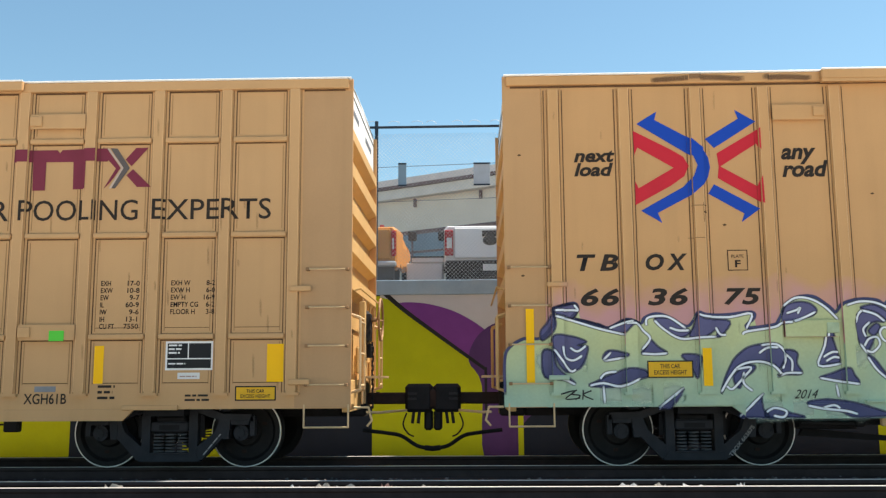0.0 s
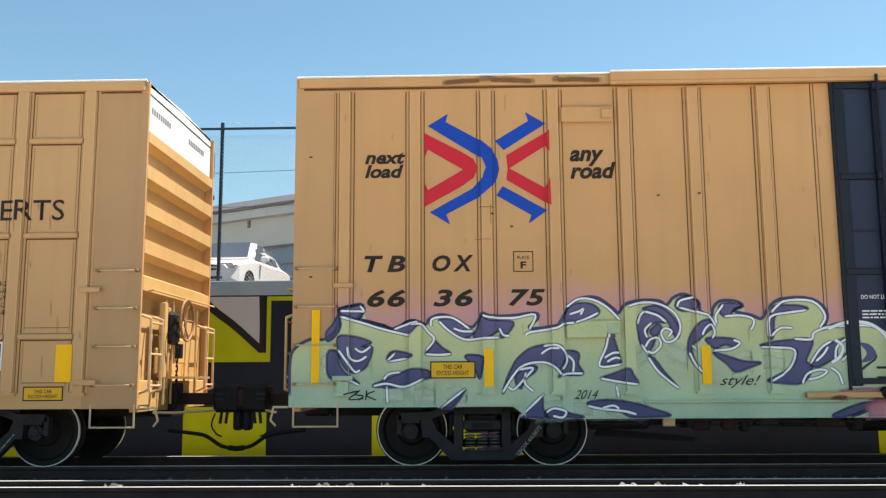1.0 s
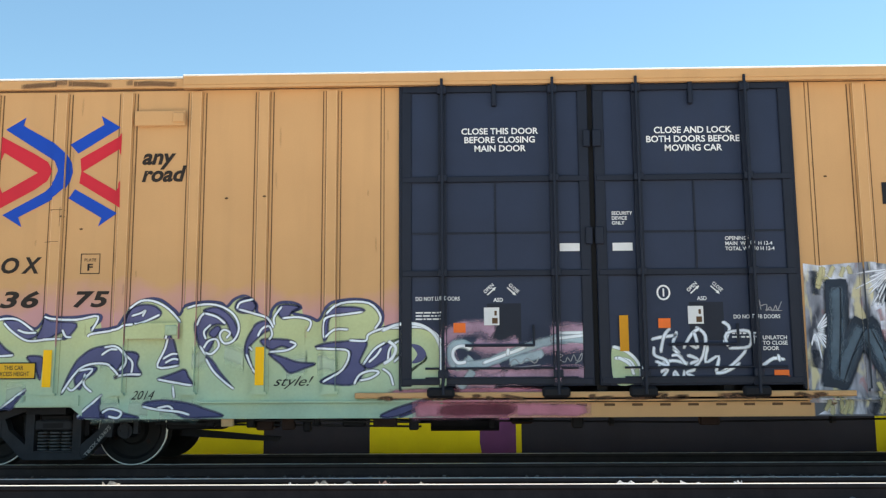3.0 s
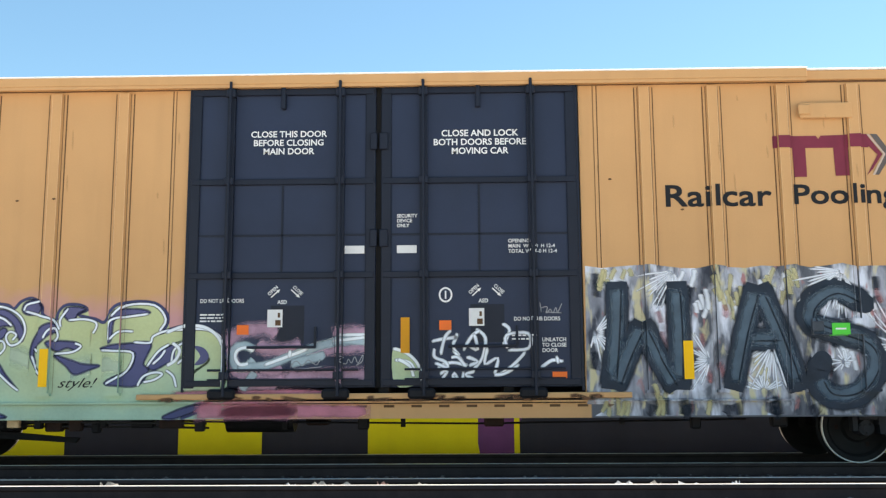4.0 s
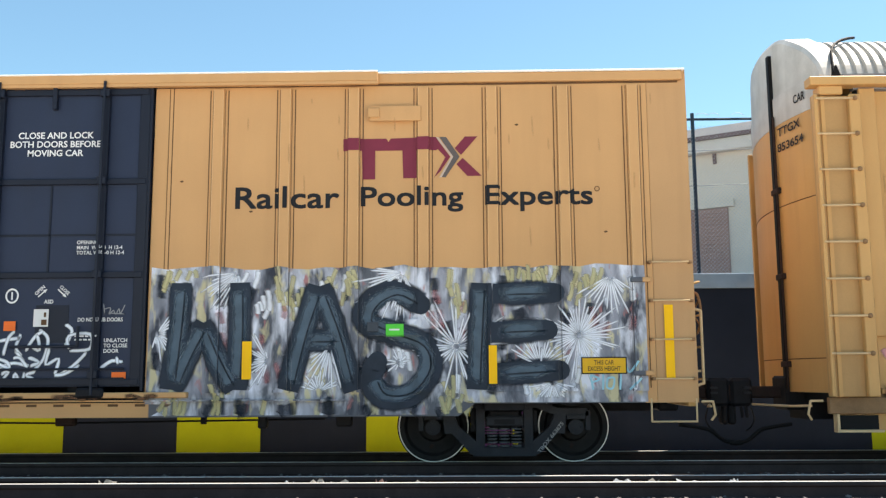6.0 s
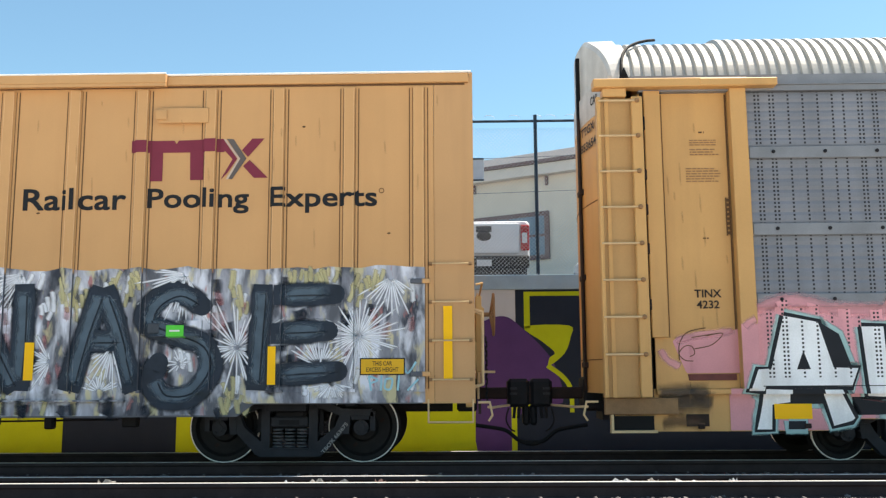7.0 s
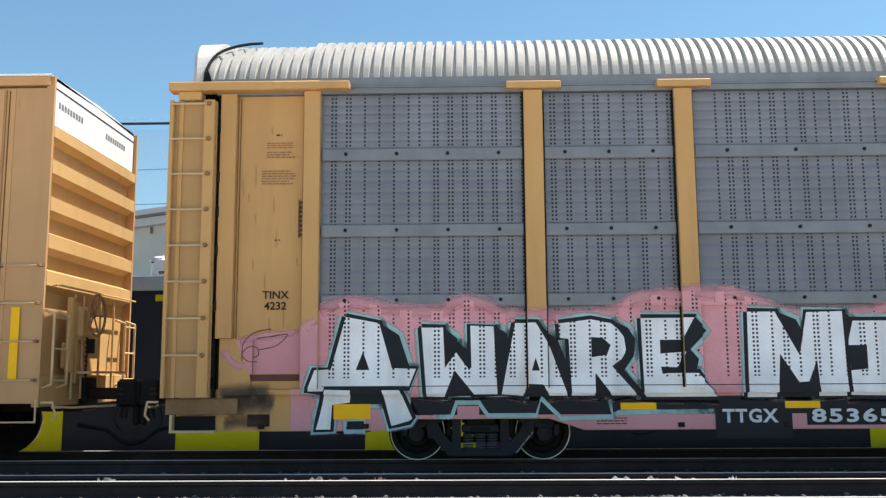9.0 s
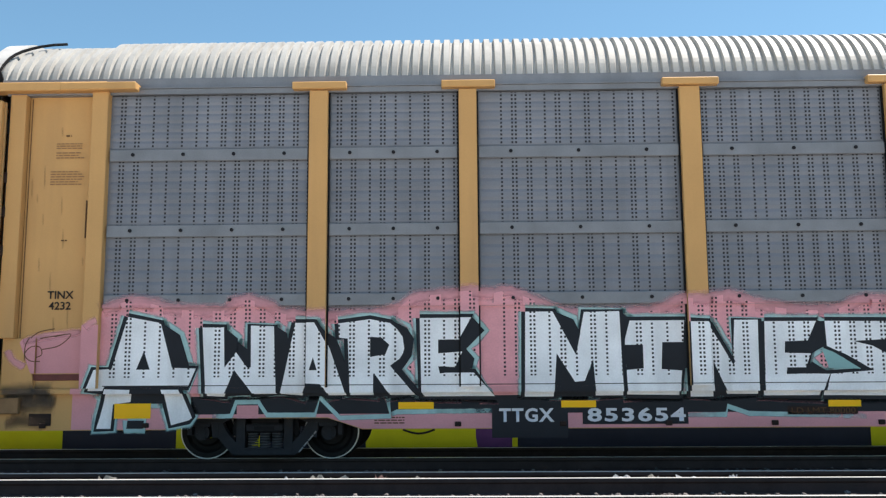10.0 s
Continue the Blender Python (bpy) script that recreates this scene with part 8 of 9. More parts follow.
SIDE_B.spray("tag_signature", tag_mist + tag_low, 0.06, sprayed("white_tag_mist", (0.76, 0.80, 0.86), 0.95), boxcar, 7, "white scribbled tag on the door", core=0.12)
SIDE_B.spray("tag_signature", fine_tag, 0.018, sprayed("grey_marker", (0.4, 0.4, 0.42), 0.7), boxcar, 6, "thin grey scribbles")
SIDE_B.paint("red_tag", [rect(11.44, 11.62, 1.1, 1.18)], ORANGE_TAG, boxcar, 6, "red tag")

# ---------- chrome grey spray lettering with starbursts ----------
def mottled(name):
    """Soft sprayed clouds of grey, white, slate, ochre and rose."""
    m = surface(name, (0.3, 0.3, 0.3), 0.45, vary=0.3, scale=3)
    n, l = m.node_tree.nodes, m.node_tree.links
    co, mp = n.new("ShaderNodeTexCoord"), n.new("ShaderNodeMapping")
    mp.inputs["Scale"].default_value = (2.6, 1, 0.9)
    l.new(co.outputs["Object"], mp.inputs["Vector"])
    last = None
    for k, (size, low, high, c) in enumerate(((1.1, 0.40, 0.62, (0.41, 0.425, 0.50)), (1.7, 0.50, 0.64, (0.03, 0.036, 0.055)), (2.0, 0.48, 0.66, (0.76, 0.79, 0.89)), (2.6, 0.56, 0.66, (0.58, 0.52, 0.32)), (3.0, 0.62, 0.70, (0.40, 0.17, 0.17)))):
        no, cut, mix, mv = n.new("ShaderNodeTexNoise"), n.new("ShaderNodeMapRange"), n.new("ShaderNodeMix"), n.new("ShaderNodeVectorMath")
        mv.inputs[1].default_value = (7.3 * k, 3.1 * k, 5.7 * k)
        l.new(mp.outputs[0], mv.inputs[0])
        l.new(mv.outputs[0], no.inputs["Vector"])
        no.inputs["Scale"].default_value, no.inputs["Detail"].default_value, no.inputs["Distortion"].default_value = size, 4, 0.4
        l.new(no.outputs["Fac"], cut.inputs["Value"])
        cut.inputs["From Min"].default_value, cut.inputs["From Max"].default_value, cut.inputs["To Max"].default_value = low, high, 0.92
        mix.data_type = "RGBA"
        l.new(cut.outputs[0], mix.inputs["Factor"])
        if last is None:
            mix.inputs["A"].default_value = (0.10, 0.11, 0.135, 1)
        else:
            l.new(last, mix.inputs["A"])
        mix.inputs["B"].default_value = (*c, 1)
        last = mix.outputs["Result"]
    l.new(last, n["Principled BSDF"].inputs["Base Color"])
    return m



tubes, soft_tubes = [], []
for line in (
    [(12.27, 2.29), (12.25, 1.73), (12.16, 0.96)],
    [(12.19, 0.96), (12.38, 1.38), (12.58, 1.78)],
    [(12.55, 1.78), (12.77, 1.3), (12.97, 0.96)],
    [(13.01, 2.29), (13.02, 1.58), (13, 0.95)],
    [(14, 2.24), (13.82, 1.65), (13.64, 0.94)],
    [(14.03, 2.24), (14.24, 1.64), (14.46, 0.93)],
    [(13.79, 1.56), (14.29, 1.56)],
    [(15.29, 1.99), (14.96, 2.17), (14.65, 2.03), (14.6, 1.78), (14.94, 1.64), (15.31, 1.51), (15.42, 1.22), (15.18, 0.89), (14.82, 0.86), (14.67, 1.07), (14.75, 1.29)],
    [(16.05, 2.26), (16.01, 1.56), (15.98, 0.94)],
    [(16.19, 2.12), (16.96, 2.13)],
    [(16.16, 1.64), (16.87, 1.67)],
    [(16.14, 1.13), (17, 1.17)],
):
    tubes += ribbon(line, 0.25, 0.25, n=5)
    soft_tubes.append(line)
tube_ends = [(15.29, 1.99), (14.75, 1.29), (16.96, 2.13), (16.87, 1.67), (17, 1.17)]
cores = [
    [(12.28, 2.21), (12.25, 1.73), (12.19, 1.06)],
    [(12.24, 1.03), (12.38, 1.38), (12.55, 1.71)],
    [(12.58, 1.71), (12.77, 1.3), (12.93, 1.02)],
    [(13.01, 2.2), (13.02, 1.58), (13, 1.09)],
    [(13.98, 2.14), (13.82, 1.65), (13.67, 1.02)],
    [(14.05, 2.14), (14.24, 1.64), (14.42, 1.02)],
    [(13.86, 1.56), (14.24, 1.56)],
    [(15.22, 2.02), (14.96, 2.14), (14.7, 2), (14.65, 1.79), (14.94, 1.65), (15.29, 1.5), (15.37, 1.22), (15.15, 0.93), (14.83, 0.9), (14.71, 1.07)],
    [(16.05, 2.19), (16.01, 1.56), (15.98, 1.01)],
    [(16.26, 2.13), (16.89, 2.14)],
    [(16.23, 1.66), (16.83, 1.68)],
    [(16.21, 1.14), (16.96, 1.18)],
]
bursts = (  # middle, first and last angle, shortest and longest ray, rays
    (12.99, 2.42, 185, 290, 0.15, 0.62, 15), (15.07, 2.40, 170, 300, 0.2, 0.75, 26), (14.16, 1.50, 190, 330, 0.15, 0.62, 24), (15.73, 1.47, 0, 360, 0.12, 0.75, 30),
    (17.25, 1.60, 0, 360, 0.15, 0.66, 44), (17.66, 2.34, 205, 335, 0.2, 0.62, 15), (16.77, 1.22, 20, 160, 0.2, 0.5, 18), (16.92, 1.02, 185, 355, 0.1, 0.34, 20),
    (11.98, 1.66, 250, 420, 0.1, 0.45, 18), (13.38, 1.30, 100, 260, 0.12, 0.45, 16), (14.02, 0.93, 10, 170, 0.1, 0.3, 12), (15.02, 1.28, 0, 360, 0.05, 0.2, 14),
)
rb = random.Random(12)
fans = []
for cx, cz, a0, a1, r0, r1, count in bursts:
    rays = []
    for k in range(count):
        a, r = radians(a0 + (a1 - a0) * (k + 0.7 * rb.random()) / count), r0 + (r1 - r0) * rb.random() ** 0.8
        u, v = math.cos(a), math.sin(a)
        reach = min([r] + [(11.92 - cx) / u] * (u < -0.01) + [(18.05 - cx) / u] * (u > 0.01) + [(0.83 - cz) / v] * (v < -0.01) + [(2.46 - cz) / v] * (v > 0.01))
        if reach > 0.08:
            rays.append([(cx + 0.03 * u, cz + 0.03 * v), (cx + 0.6 * reach * u, cz + 0.6 * reach * v), (cx + reach * u, cz + reach * v)])
    fans.append(rays)
strokes = {"yellow": [], "dark": [], "white": [], "rose": []}
for colour, x0, x1, z0, z1, count in (("yellow", 16.3, 16.95, 2.25, 2.44, 12), ("yellow", 17.1, 17.5, 2.1, 2.42, 10), ("yellow", 15.6, 15.85, 1.9, 2.35, 7), ("yellow", 15.55, 15.85, 0.7, 1.0, 9), ("yellow", 11.95, 12.5, 2.25, 2.42, 8),
                                      ("yellow", 13.5, 13.8, 1.9, 2.4, 9), ("yellow", 14.1, 14.5, 2.1, 2.42, 9), ("yellow", 12.65, 12.9, 0.86, 1.15, 5), ("yellow", 12.0, 13.4, 0.66, 0.76, 9),
                                      ("dark", 11.95, 18.0, 1.0, 2.3, 46), ("dark", 12.3, 15.6, 0.64, 0.74, 14), ("white", 12.0, 18.0, 1.0, 2.3, 30), ("white", 13.0, 13.4, 1.9, 2.4, 8), ("rose", 12.6, 12.9, 1.5, 2.0, 3), ("rose", 15.4, 15.9, 1.5, 2.1, 5), ("rose", 13.2, 13.6, 0.8, 2.0, 4), ("rose", 17.0, 17.9, 1.4, 1.9, 5)):
    for k in range(count):
        x, z, h = rb.uniform(x0, x1), rb.uniform(z0, z1), rb.uniform(0.12, 0.34)
        lean = rb.uniform(-0.08, 0.08)
        strokes[colour].append([(x, max(z - h / 2, 0.64)), (x + lean * 0.5 + 0.01, z), (x + lean, min(z + h / 2, 2.45))])
ragged = [(11.88 + 0.2 * k, 2.47 + rb.uniform(-0.03, 0.035)) for k in range(32)]
BG = mottled("grey_chrome_spray")
SLATE = surface("slate_spray_paint", (0.019, 0.03, 0.048), 0.5, vary=0.35, scale=3)
SLATE_EDGE = sprayed("slate_edge_mist", (0.019, 0.028, 0.044), 0.95, vary=0.3)
SHEEN = sprayed("slate_sheen_mist", (0.085, 0.125, 0.165), 0.95, vary=0.35, scale=4)
DARK_LINE = sprayed("dark_line_mist", (0.012, 0.018, 0.03), 0.8)
SIDE_B.paint("graffiti_ground", [[(11.86, 0.782)] + ragged + [(18.08, 0.782)], [(12.2, 0.782), (11.95, 0.64), (15.6, 0.64), (15.75, 0.782)]], BG, boxcar, 1, "mottled grey sprayed background")
BURST = sprayed("burst_white_mist", (0.84, 0.87, 0.94), 0.8, vary=0.1)
for colour, paint, width, words in (("dark", sprayed("slate_mist", (0.02, 0.028, 0.045), 0.75), 0.17, "slate sprayed streaks"), ("yellow", sprayed("ochre_mist", (0.60, 0.54, 0.30), 0.7), 0.10, "ochre sprayed streaks"),
                                   ("rose", sprayed("dull_rose_mist", (0.42, 0.14, 0.15), 0.5), 0.12, "dull rose sprayed streaks"), ("white", BURST, 0.10, "white sprayed flecks")):
    SIDE_B.spray("graffiti_streak", strokes[colour], width, paint, boxcar, 2 if colour == "dark" else 3, words, core=0.02)["kind"] = "stuff"
for rays in fans:
    SIDE_B.spray("starburst", rays, 0.034, BURST, boxcar, 4, "white sprayed starburst", core=0.12, n=2)["kind"] = "stuff"
for i, (a, b) in enumerate(((11.9, 13.45), (13.45, 14.75), (14.75, 15.9), (15.9, 18.0))):
    ends_of = [[(c[0] + 0.125 * math.cos(0.5236 * k), c[1] + 0.125 * math.sin(0.5236 * k)) for k in range(12)] for c in tube_ends if a <= c[0] < b]
    letter = SIDE_B.paint("graffiti_letter", ends_of + [q for q in tubes if a <= sum(v[0] for v in q) / 4 < b], SLATE, boxcar, 5, "thick slate block letter")
    SIDE_B.spray("soft_rim", [q for q in soft_tubes if a <= sum(v[0] for v in q) / len(q) < b], 0.35, SLATE_EDGE, letter, 4.6, "soft sprayed letter edge", core=0.72, n=5)
    mine = [q for q in cores if a <= sum(v[0] for v in q) / len(q) < b]
    SIDE_B.spray("letter_sheen", mine, 0.25, SHEEN, letter, 6, "lighter blue-grey sheen along the letter", core=0.15)
    SIDE_B.spray("letter_line", [[(x + 0.04, z - 0.02) for x, z in q] for q in mine], 0.03, DARK_LINE, letter, 9)
blu = []
for line in (
    [(17.38, 1.11), (17.41, 0.93)],
    [(17.38, 1.11), (17.49, 1.06), (17.4, 1.02)],
    [(17.53, 0.93), (17.54, 1.14)],
    [(17.59, 1.07), (17.67, 1.07), (17.65, 0.95), (17.58, 0.96), (17.59, 1.07)],
    [(17.76, 1.14), (17.74, 0.93)],
    [(17.81, 1.28), (17.86, 1.14), (17.97, 1.28)],
    [(17.86, 0.93), (18, 1.07)],
):
    blu += ribbon(line, 0.025, 0.025, n=5)
SIDE_B.paint("tag_signature", blu, surface("pale_blue_marker", (0.30, 0.58, 0.70), 0.5), boxcar, 6, "pale blue scribbled tag")

# ---------- white block lettering on pink, on the rack ----------
pink_top = curve([(1.96, 1.89), (2.1, 1.95), (2.32, 2.01), (2.6, 1.98), (2.89, 1.91), (3.5, 1.89), (3.62, 1.98), (3.82, 2.02), (4.07, 1.95), (4.29, 1.84), (4.96, 1.82), (5.6, 1.86), (5.92, 2.03), (6.31, 2.08), (6.59, 2.11)], False, 3)
pink_far = curve([(6.91, 2.08), (7.12, 2.1), (7.51, 1.94), (7.85, 1.82), (8.84, 1.84), (9.12, 1.95), (9.3, 2), (9.54, 1.99), (9.82, 2.04), (10.13, 1.94), (10.58, 1.86), (11.14, 1.85), (11.42, 1.96), (11.75, 1.97), (12.4, 1.98), (13.2, 1.7), (13.4, 1.3)], False, 3)
SILL_PINK = surface("rose_sill_paint", (0.66, 0.30, 0.33), 0.5, vary=0.15, scale=1.4)
RACK_PINK = screen_material("rose_spray_paint", (0.76, 0.35, 0.39))
RACK_TEAL = surface("aqua_spray_paint", (0.26, 0.46, 0.46), 0.5, vary=0.12)
PLAIN_WHITE = surface("white_stencil_paint", (0.66, 0.67, 0.72), 0.5, vary=0.08)
RACK_WHITE = screen_material("white_block_paint", (0.86, 0.87, 0.90))
AQUA_MIST = sprayed("aqua_mist", (0.40, 0.62, 0.62), 0.85)
RACK_BLACK = surface("black_block_paint", (0.012, 0.015, 0.022), 0.5, vary=0.2)
SIDE_C.paint("graffiti_ground", columns(pink_top + pink_far, lambda x: 0.93), RACK_PINK, autorack, 1, "pink sprayed background")
SIDE_C.paint("graffiti_ground", columns([(0.92, 1.5), (1.0, 1.56), (1.2, 1.58), (1.5, 1.6), (1.74, 1.66)], lambda x: max(1.12, 1.5 - 2.5 * (x - 0.92)), 0.02) + [rect(1.74, 1.95, 0.93, 1.72)], SILL_PINK, autorack, 1, "pink sprayed background")
SIDE_C.paint("graffiti_ground", [[(1.6, 0.42)] + [(a, b + 0.008) for a, b in SILL_LINE[1:]] + [(13.4, 0.42), (13.4, 0.93), (1.6, 0.93)]], SILL_PINK, autorack, 1, "pink sprayed background on the sill")
PINK_MIST = sprayed("rose_mist", (0.76, 0.36, 0.40), 0.7)
SIDE_C.spray("graffiti_haze", [pink_top + pink_far], 0.24, PINK_MIST, autorack, 1.5, "soft pink edge", core=0.05, n=1)
SIDE_C.spray("graffiti_haze", [[(0.95, 1.52), (1.2, 1.58), (1.7, 1.64)], [(0.76, 1.42), (0.85, 1.28), (1.0, 1.2)], [(1.78, 1.68), (1.85, 1.74), (1.93, 1.78)]], 0.14, PINK_MIST, autorack, 2, "soft pink edge", core=0.1)


def block(*pts):
    """A white block letter with its black line and aqua glow."""
    letter = SIDE_C.paint("graffiti_letter", [pts], RACK_WHITE, autorack, 4, "white block letter")
    SIDE_C.spray("outer_outline", [pts], 0.23, AQUA_MIST, letter, 2, "aqua outer outline", core=0.4, n=1, closed=True)
    SIDE_C.paint("outline", ribbon(pts, 0.10, closed=True, n=1), RACK_BLACK, letter, 3, "black outline")


def drop(*pts):
    """A black drop shadow beside a letter."""
    shadow = SIDE_C.paint("graffiti_shading", [pts], RACK_BLACK, autorack, 5, "black drop shadow")
    SIDE_C.spray("outer_outline", [pts], 0.16, AQUA_MIST, shadow, 2, "aqua outer outline", core=0.5, n=1, closed=True)


def zigzag(*pts):
    SIDE_C.spray("graffiti_outline", [pts], 0.075, AQUA_MIST, autorack, 3, "aqua zigzag line", core=0.6, n=1)


block((2.29, 1.82), (2.71, 1.74), (2.87, 1.18), (3.17, 1.17), (3.08, 0.95), (2.03, 0.96), (2.01, 0.9), (1.82, 0.9), (1.92, 1.16), (2.11, 1.17))
block((2.03, 0.92), (2.35, 0.91), (2.34, 0.76), (2.12, 0.73), (2.1, 0.43), (1.92, 0.43), (1.96, 0.57), (2, 0.74))
block((2.74, 0.91), (2.96, 0.91), (3.12, 0.56), (3.08, 0.53), (2.86, 0.47), (2.79, 0.74))
block((3.24, 1.68), (3.51, 1.68), (3.54, 1.4), (3.53, 1.18), (3.67, 1.37), (3.81, 1.18), (3.86, 1.18), (3.85, 1.7), (4.14, 1.69), (4.18, 0.85), (3.89, 0.85), (3.65, 1.15), (3.52, 0.82), (3.3, 0.83))
block((4.41, 1.73), (4.66, 1.73), (4.84, 1.42), (5.05, 0.83), (4.83, 0.83), (4.74, 0.97), (4.55, 0.98), (4.5, 0.83), (4.23, 0.85))
block((4.95, 1.72), (5.35, 1.77), (5.6, 1.72), (5.75, 1.59), (5.78, 1.38), (5.7, 1.24), (5.6, 1.19), (5.91, 0.83), (5.6, 0.83), (5.4, 1.1), (5.39, 0.83), (5.1, 0.83), (5.07, 1.53), (4.96, 1.54))
block((5.97, 1.78), (6.62, 1.78), (6.46, 1.51), (6.2, 1.51), (6.2, 1.34), (6.5, 1.36), (6.41, 1.17), (6.22, 1.17), (6.22, 1.1), (6.64, 1.1), (6.9, 0.81), (5.99, 0.81))
block((7.29, 1.85), (7.63, 1.85), (7.91, 1.31), (8.02, 1.84), (8.46, 1.85), (8.49, 0.81), (8.15, 0.81), (8.12, 1.26), (8.01, 0.99), (7.89, 0.98), (7.67, 1.33), (7.63, 0.8), (7.27, 0.8))
block((8.52, 1.73), (9.26, 1.73), (9.24, 1.46), (8.98, 1.46), (8.96, 1.13), (9.21, 1.11), (9.18, 0.81), (8.54, 0.82), (8.53, 1.12), (8.74, 1.14), (8.74, 1.43), (8.51, 1.43))
block((9.32, 1.71), (9.54, 1.71), (9.84, 1.2), (9.88, 1.73), (10.17, 1.73), (10.15, 0.82), (9.76, 0.82), (9.6, 1.22), (9.6, 0.79), (9.32, 0.79))
block((10.25, 1.71), (10.89, 1.71), (10.77, 1.47), (10.49, 1.46), (10.48, 1.32), (10.8, 1.31), (10.73, 1.14), (10.5, 1.14), (10.49, 1.07), (11.02, 1.06), (10.9, 0.8), (10.22, 0.8))
block((10.99, 1.71), (11.96, 1.7), (11.94, 1.48), (11.32, 1.46), (11.56, 1.4), (11.92, 1.2), (11.89, 0.79), (10.95, 0.8), (11.03, 1.06), (11.56, 1.1), (11.24, 1.29), (11, 1.4))
drop((2.51, 1.39), (2.59, 1.16), (2.42, 1.16))
drop((2.71, 1.75), (2.96, 1.59), (3.09, 1.2), (3.17, 1.18), (2.87, 1.18))
drop((2.36, 0.91), (2.71, 0.91), (2.78, 0.74), (2.35, 0.73))
drop((2.31, 0.53), (2.52, 0.53), (2.51, 0.43), (2.3, 0.43))
drop((3.51, 1.69), (3.69, 1.54), (3.69, 1.38), (3.67, 1.37), (3.53, 1.18))
drop((3.69, 1.5), (3.85, 1.38), (3.86, 1.18), (3.81, 1.18), (3.68, 1.37))
drop((4.14, 1.71), (4.31, 1.6), (4.34, 1.39), (4.23, 0.9), (4.18, 0.83))
drop((3.65, 1.15), (3.9, 0.84), (3.52, 0.82))
drop((4.65, 1.3), (4.7, 1.14), (4.6, 1.14))
drop((4.68, 1.75), (4.82, 1.6), (4.93, 1.53), (5.09, 1.11), (5.08, 0.82), (5.03, 0.9), (4.84, 1.44))
drop((4.55, 0.96), (4.74, 0.96), (4.83, 0.82), (4.5, 0.82))
drop((5.35, 1.55), (5.49, 1.54), (5.59, 1.45), (5.54, 1.33), (5.35, 1.3))
drop((5.6, 1.76), (5.81, 1.66), (5.9, 1.52), (5.87, 1.31), (5.75, 1.14), (6.03, 0.81), (5.94, 0.81), (5.6, 1.19), (5.75, 1.3), (5.8, 1.49))
drop((5.39, 1.1), (5.57, 0.81), (5.39, 0.81))
drop((6.62, 1.79), (6.78, 1.62), (6.64, 1.48), (6.55, 1.39), (6.65, 1.27), (6.62, 1.15), (6.22, 1.09), (6.2, 1.18), (6.41, 1.17), (6.5, 1.36), (6.2, 1.34), (6.2, 1.51), (6.46, 1.51))
drop((7.63, 1.86), (7.89, 1.75), (7.97, 1.58), (7.91, 1.31))
drop((7.67, 1.33), (7.89, 0.98), (8.01, 0.99), (8.12, 1.23), (8.15, 0.8), (7.63, 0.8))
drop((8.46, 1.86), (8.59, 1.75), (8.52, 1.5), (8.49, 0.81), (8.47, 1.5))
drop((8.51, 1.42), (8.74, 1.42), (8.73, 1.14), (8.53, 1.13))
drop((8.99, 1.44), (9.27, 1.44), (9.28, 1.14), (8.98, 1.13))
drop((9.54, 1.73), (9.61, 1.7), (9.87, 1.22), (9.84, 1.18))
drop((9.6, 1.22), (9.78, 0.8), (9.6, 0.79))
drop((10.89, 1.72), (10.96, 1.7), (10.97, 1.4), (10.81, 1.31), (10.48, 1.32), (10.49, 1.46), (10.77, 1.47))
drop((10.5, 1.14), (10.73, 1.14), (10.81, 1.21), (11.02, 1.07), (10.49, 1.06))
drop((11.32, 1.46), (11.94, 1.49), (11.92, 1.2), (11.56, 1.4))
drop((11, 1.4), (11.56, 1.1), (11.4, 1.1), (11.07, 1.35))
zigzag((3.37, 0.58), (3.61, 0.58), (3.67, 0.75), (3.95, 0.75), (4.06, 0.59), (4.66, 0.59), (4.72, 0.8), (4.97, 0.55), (5.6, 0.57), (5.57, 0.79))
zigzag((5.6, 0.59), (5.68, 0.62), (6.92, 0.63))
zigzag((9.24, 0.57), (9.75, 0.57), (9.77, 0.67), (10.03, 0.58), (11.46, 0.54))
zigzag((1.87, 0.85), (1.98, 0.76), (1.87, 0.42))
SIDE_C.paint("aqua_wedge", [[(10.93, 1.38), (11.07, 1.33), (11.4, 1.12), (11.01, 1.13)]], RACK_TEAL, autorack, 6, "aqua wedge inside the last letter")
SIDE_C.paint("letter_seam", [rect(2.0, 12.1, 0.952, 0.962)], RACK_BLACK, autorack, 6, "thin dark sheet joint across the letters")
SIDE_C.paint("graffiti_shading", [rect(3.1, 13.2, 0.60, 0.82)], RACK_BLACK, autorack, 2, "black ground line")
SIDE_C.paint("pink_box", [rect(3.68, 3.95, 0.55, 0.71)], SILL_PINK, autorack, 3)
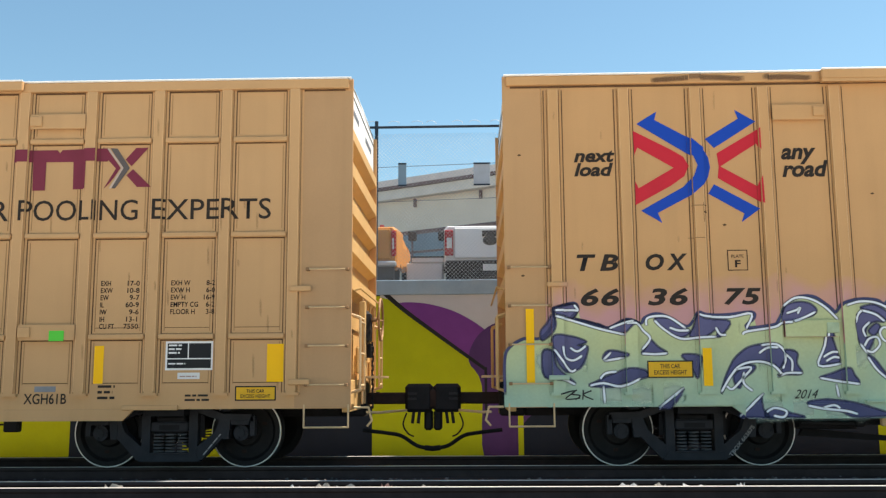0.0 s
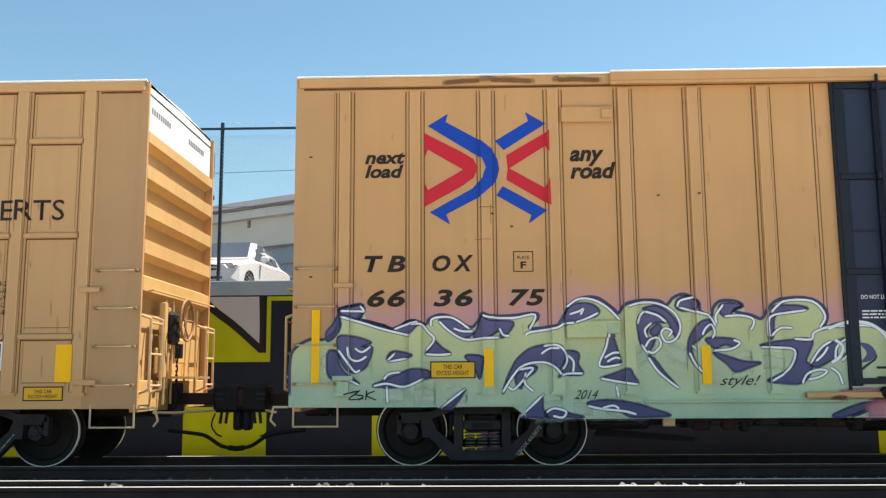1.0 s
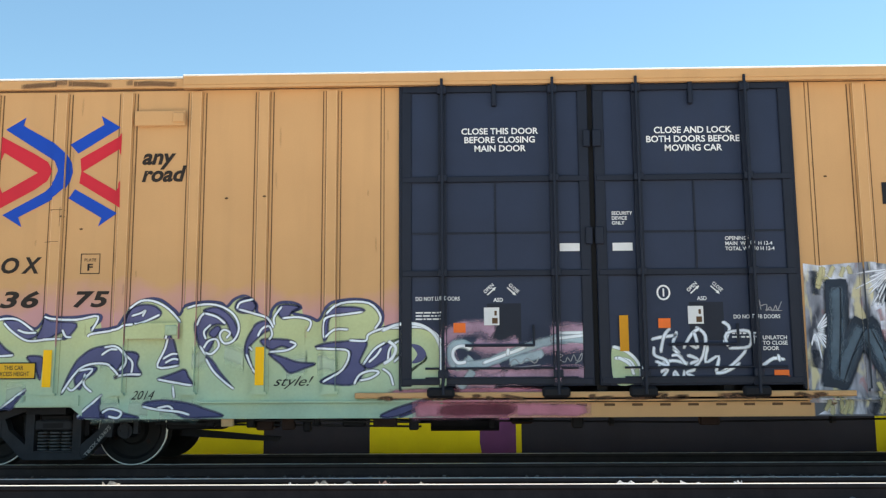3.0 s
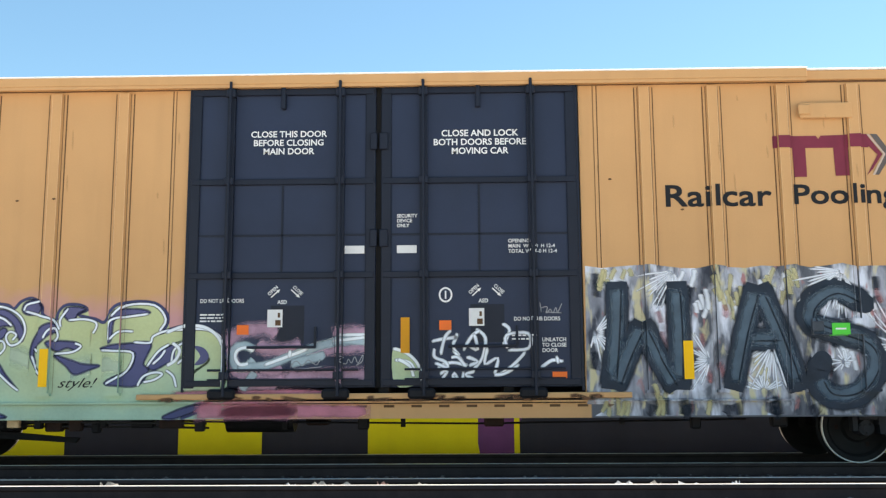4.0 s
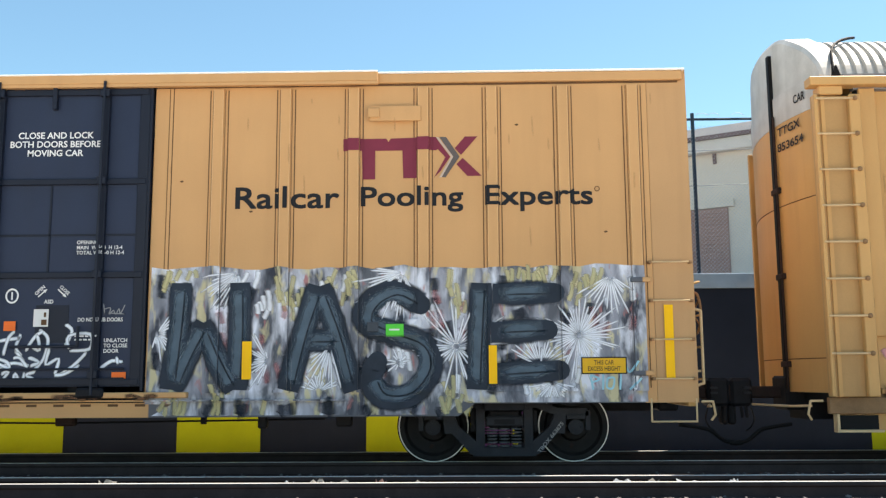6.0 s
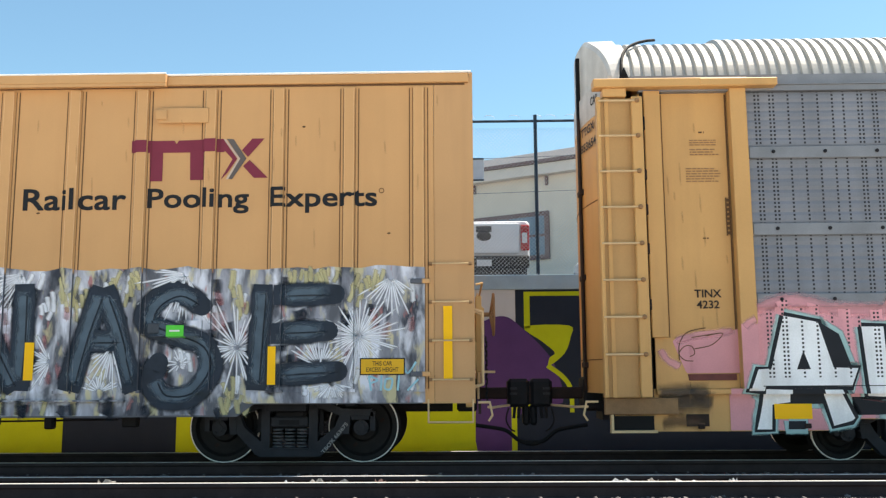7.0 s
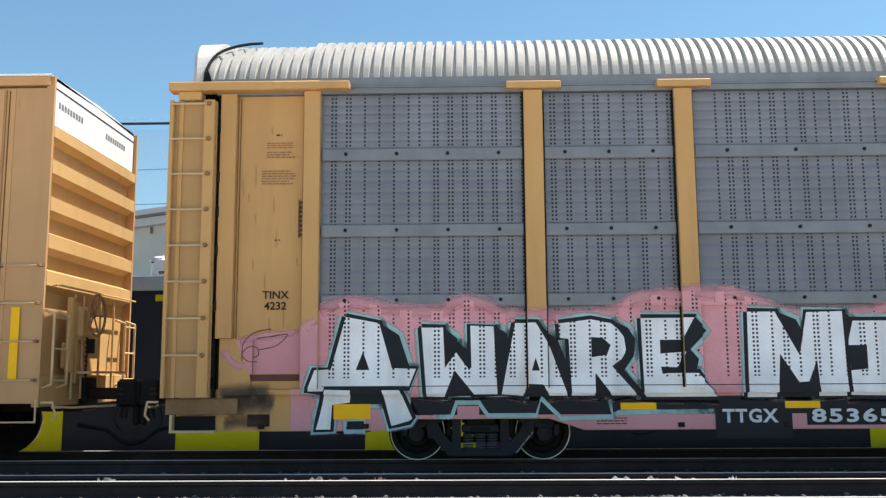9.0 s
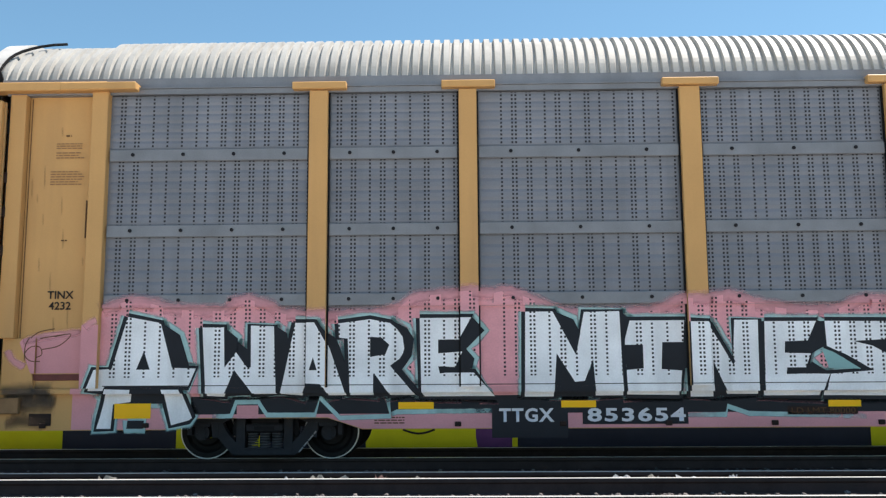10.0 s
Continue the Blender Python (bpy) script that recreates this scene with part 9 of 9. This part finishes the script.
for x0, x1, z0, z1 in ((2.14, 2.60, 0.555, 0.74), (5.70, 6.14, 0.655, 0.74), (7.72, 8.15, 0.665, 0.75), (11.0, 11.4, 0.66, 0.74)):
    SIDE_C.paint("reflector", [rect(x0, x1, z0, z1)], REFLECT, autorack, 7, "yellow reflective panel")
SIDE_C.paint("number_board", [rect(6.86, 7.80, 0.30, 0.69), rect(7.98, 9.28, 0.46, 0.69)], RACK_BLACK, autorack, 6, "black stencil field")
TC("lettering", "TTGX", 6.95, 7.63, 0.49, 0.66, PLAIN_WHITE, autorack, 7, bold=0.03, spacing=1.15)
TC("lettering", "853654", 8.04, 9.25, 0.49, 0.66, PLAIN_WHITE, autorack, 7, bold=0.03, spacing=1.15)
TC("lettering", "LD LMT 80000", 10.55, 11.33, 0.58, 0.65, SEAM, autorack, 4)
SIDE_C.paint("stencil_panel", [rect(10.5, 11.36, 0.565, 0.665)], RUST, autorack, 3, "brown stencil panel")
SIDE_C.bars("fine_print", 5.4, 5.8, 0.46, 0.56, 3, SEAM, autorack, 2, 3)
swirl = []
for line in (
    [(1.17, 1.27), (1.06, 1.28), (0.99, 1.36), (1.06, 1.45), (1.16, 1.45), (1.19, 1.36), (1.12, 1.32)],
    [(0.99, 1.28), (1, 1.49), (1.12, 1.63), (1.34, 1.68)],
    [(1.19, 1.42), (1.41, 1.47), (1.55, 1.61), (1.34, 1.58)],
    [(1.16, 1.56), (1.48, 1.61)],
):
    swirl += ribbon(line, 0.012, 0.012, n=5)
SIDE_C.paint("tag_signature", swirl, SEAM, autorack, 3, "thin drawn swirl")


# ---------- the train rolls to the left ----------
def rolled(t):
    """How far the train has come at t seconds."""
    for (t0, s0), (t1, s1) in zip(RUN, RUN[1:]):
        if t <= t1:
            return s0 + (s1 - s0) * (t - t0) / (t1 - t0)
    return RUN[-1][1]


def motions():
    for car, x in ((boxcar, START), (boxcar_a, START - O), (autorack, START + Q)):
        walk(car, [(t, pose(x - s, FACE, 0)) for t, s in RUN])
    beats = [0.2 * k for k in range(51)]
    for ob, r, x, mid in SPIN:
        walk(ob, [(t, pose(x, mid, r, 0, -math.degrees(rolled(t) / r), 0)) for t in beats])


motions()
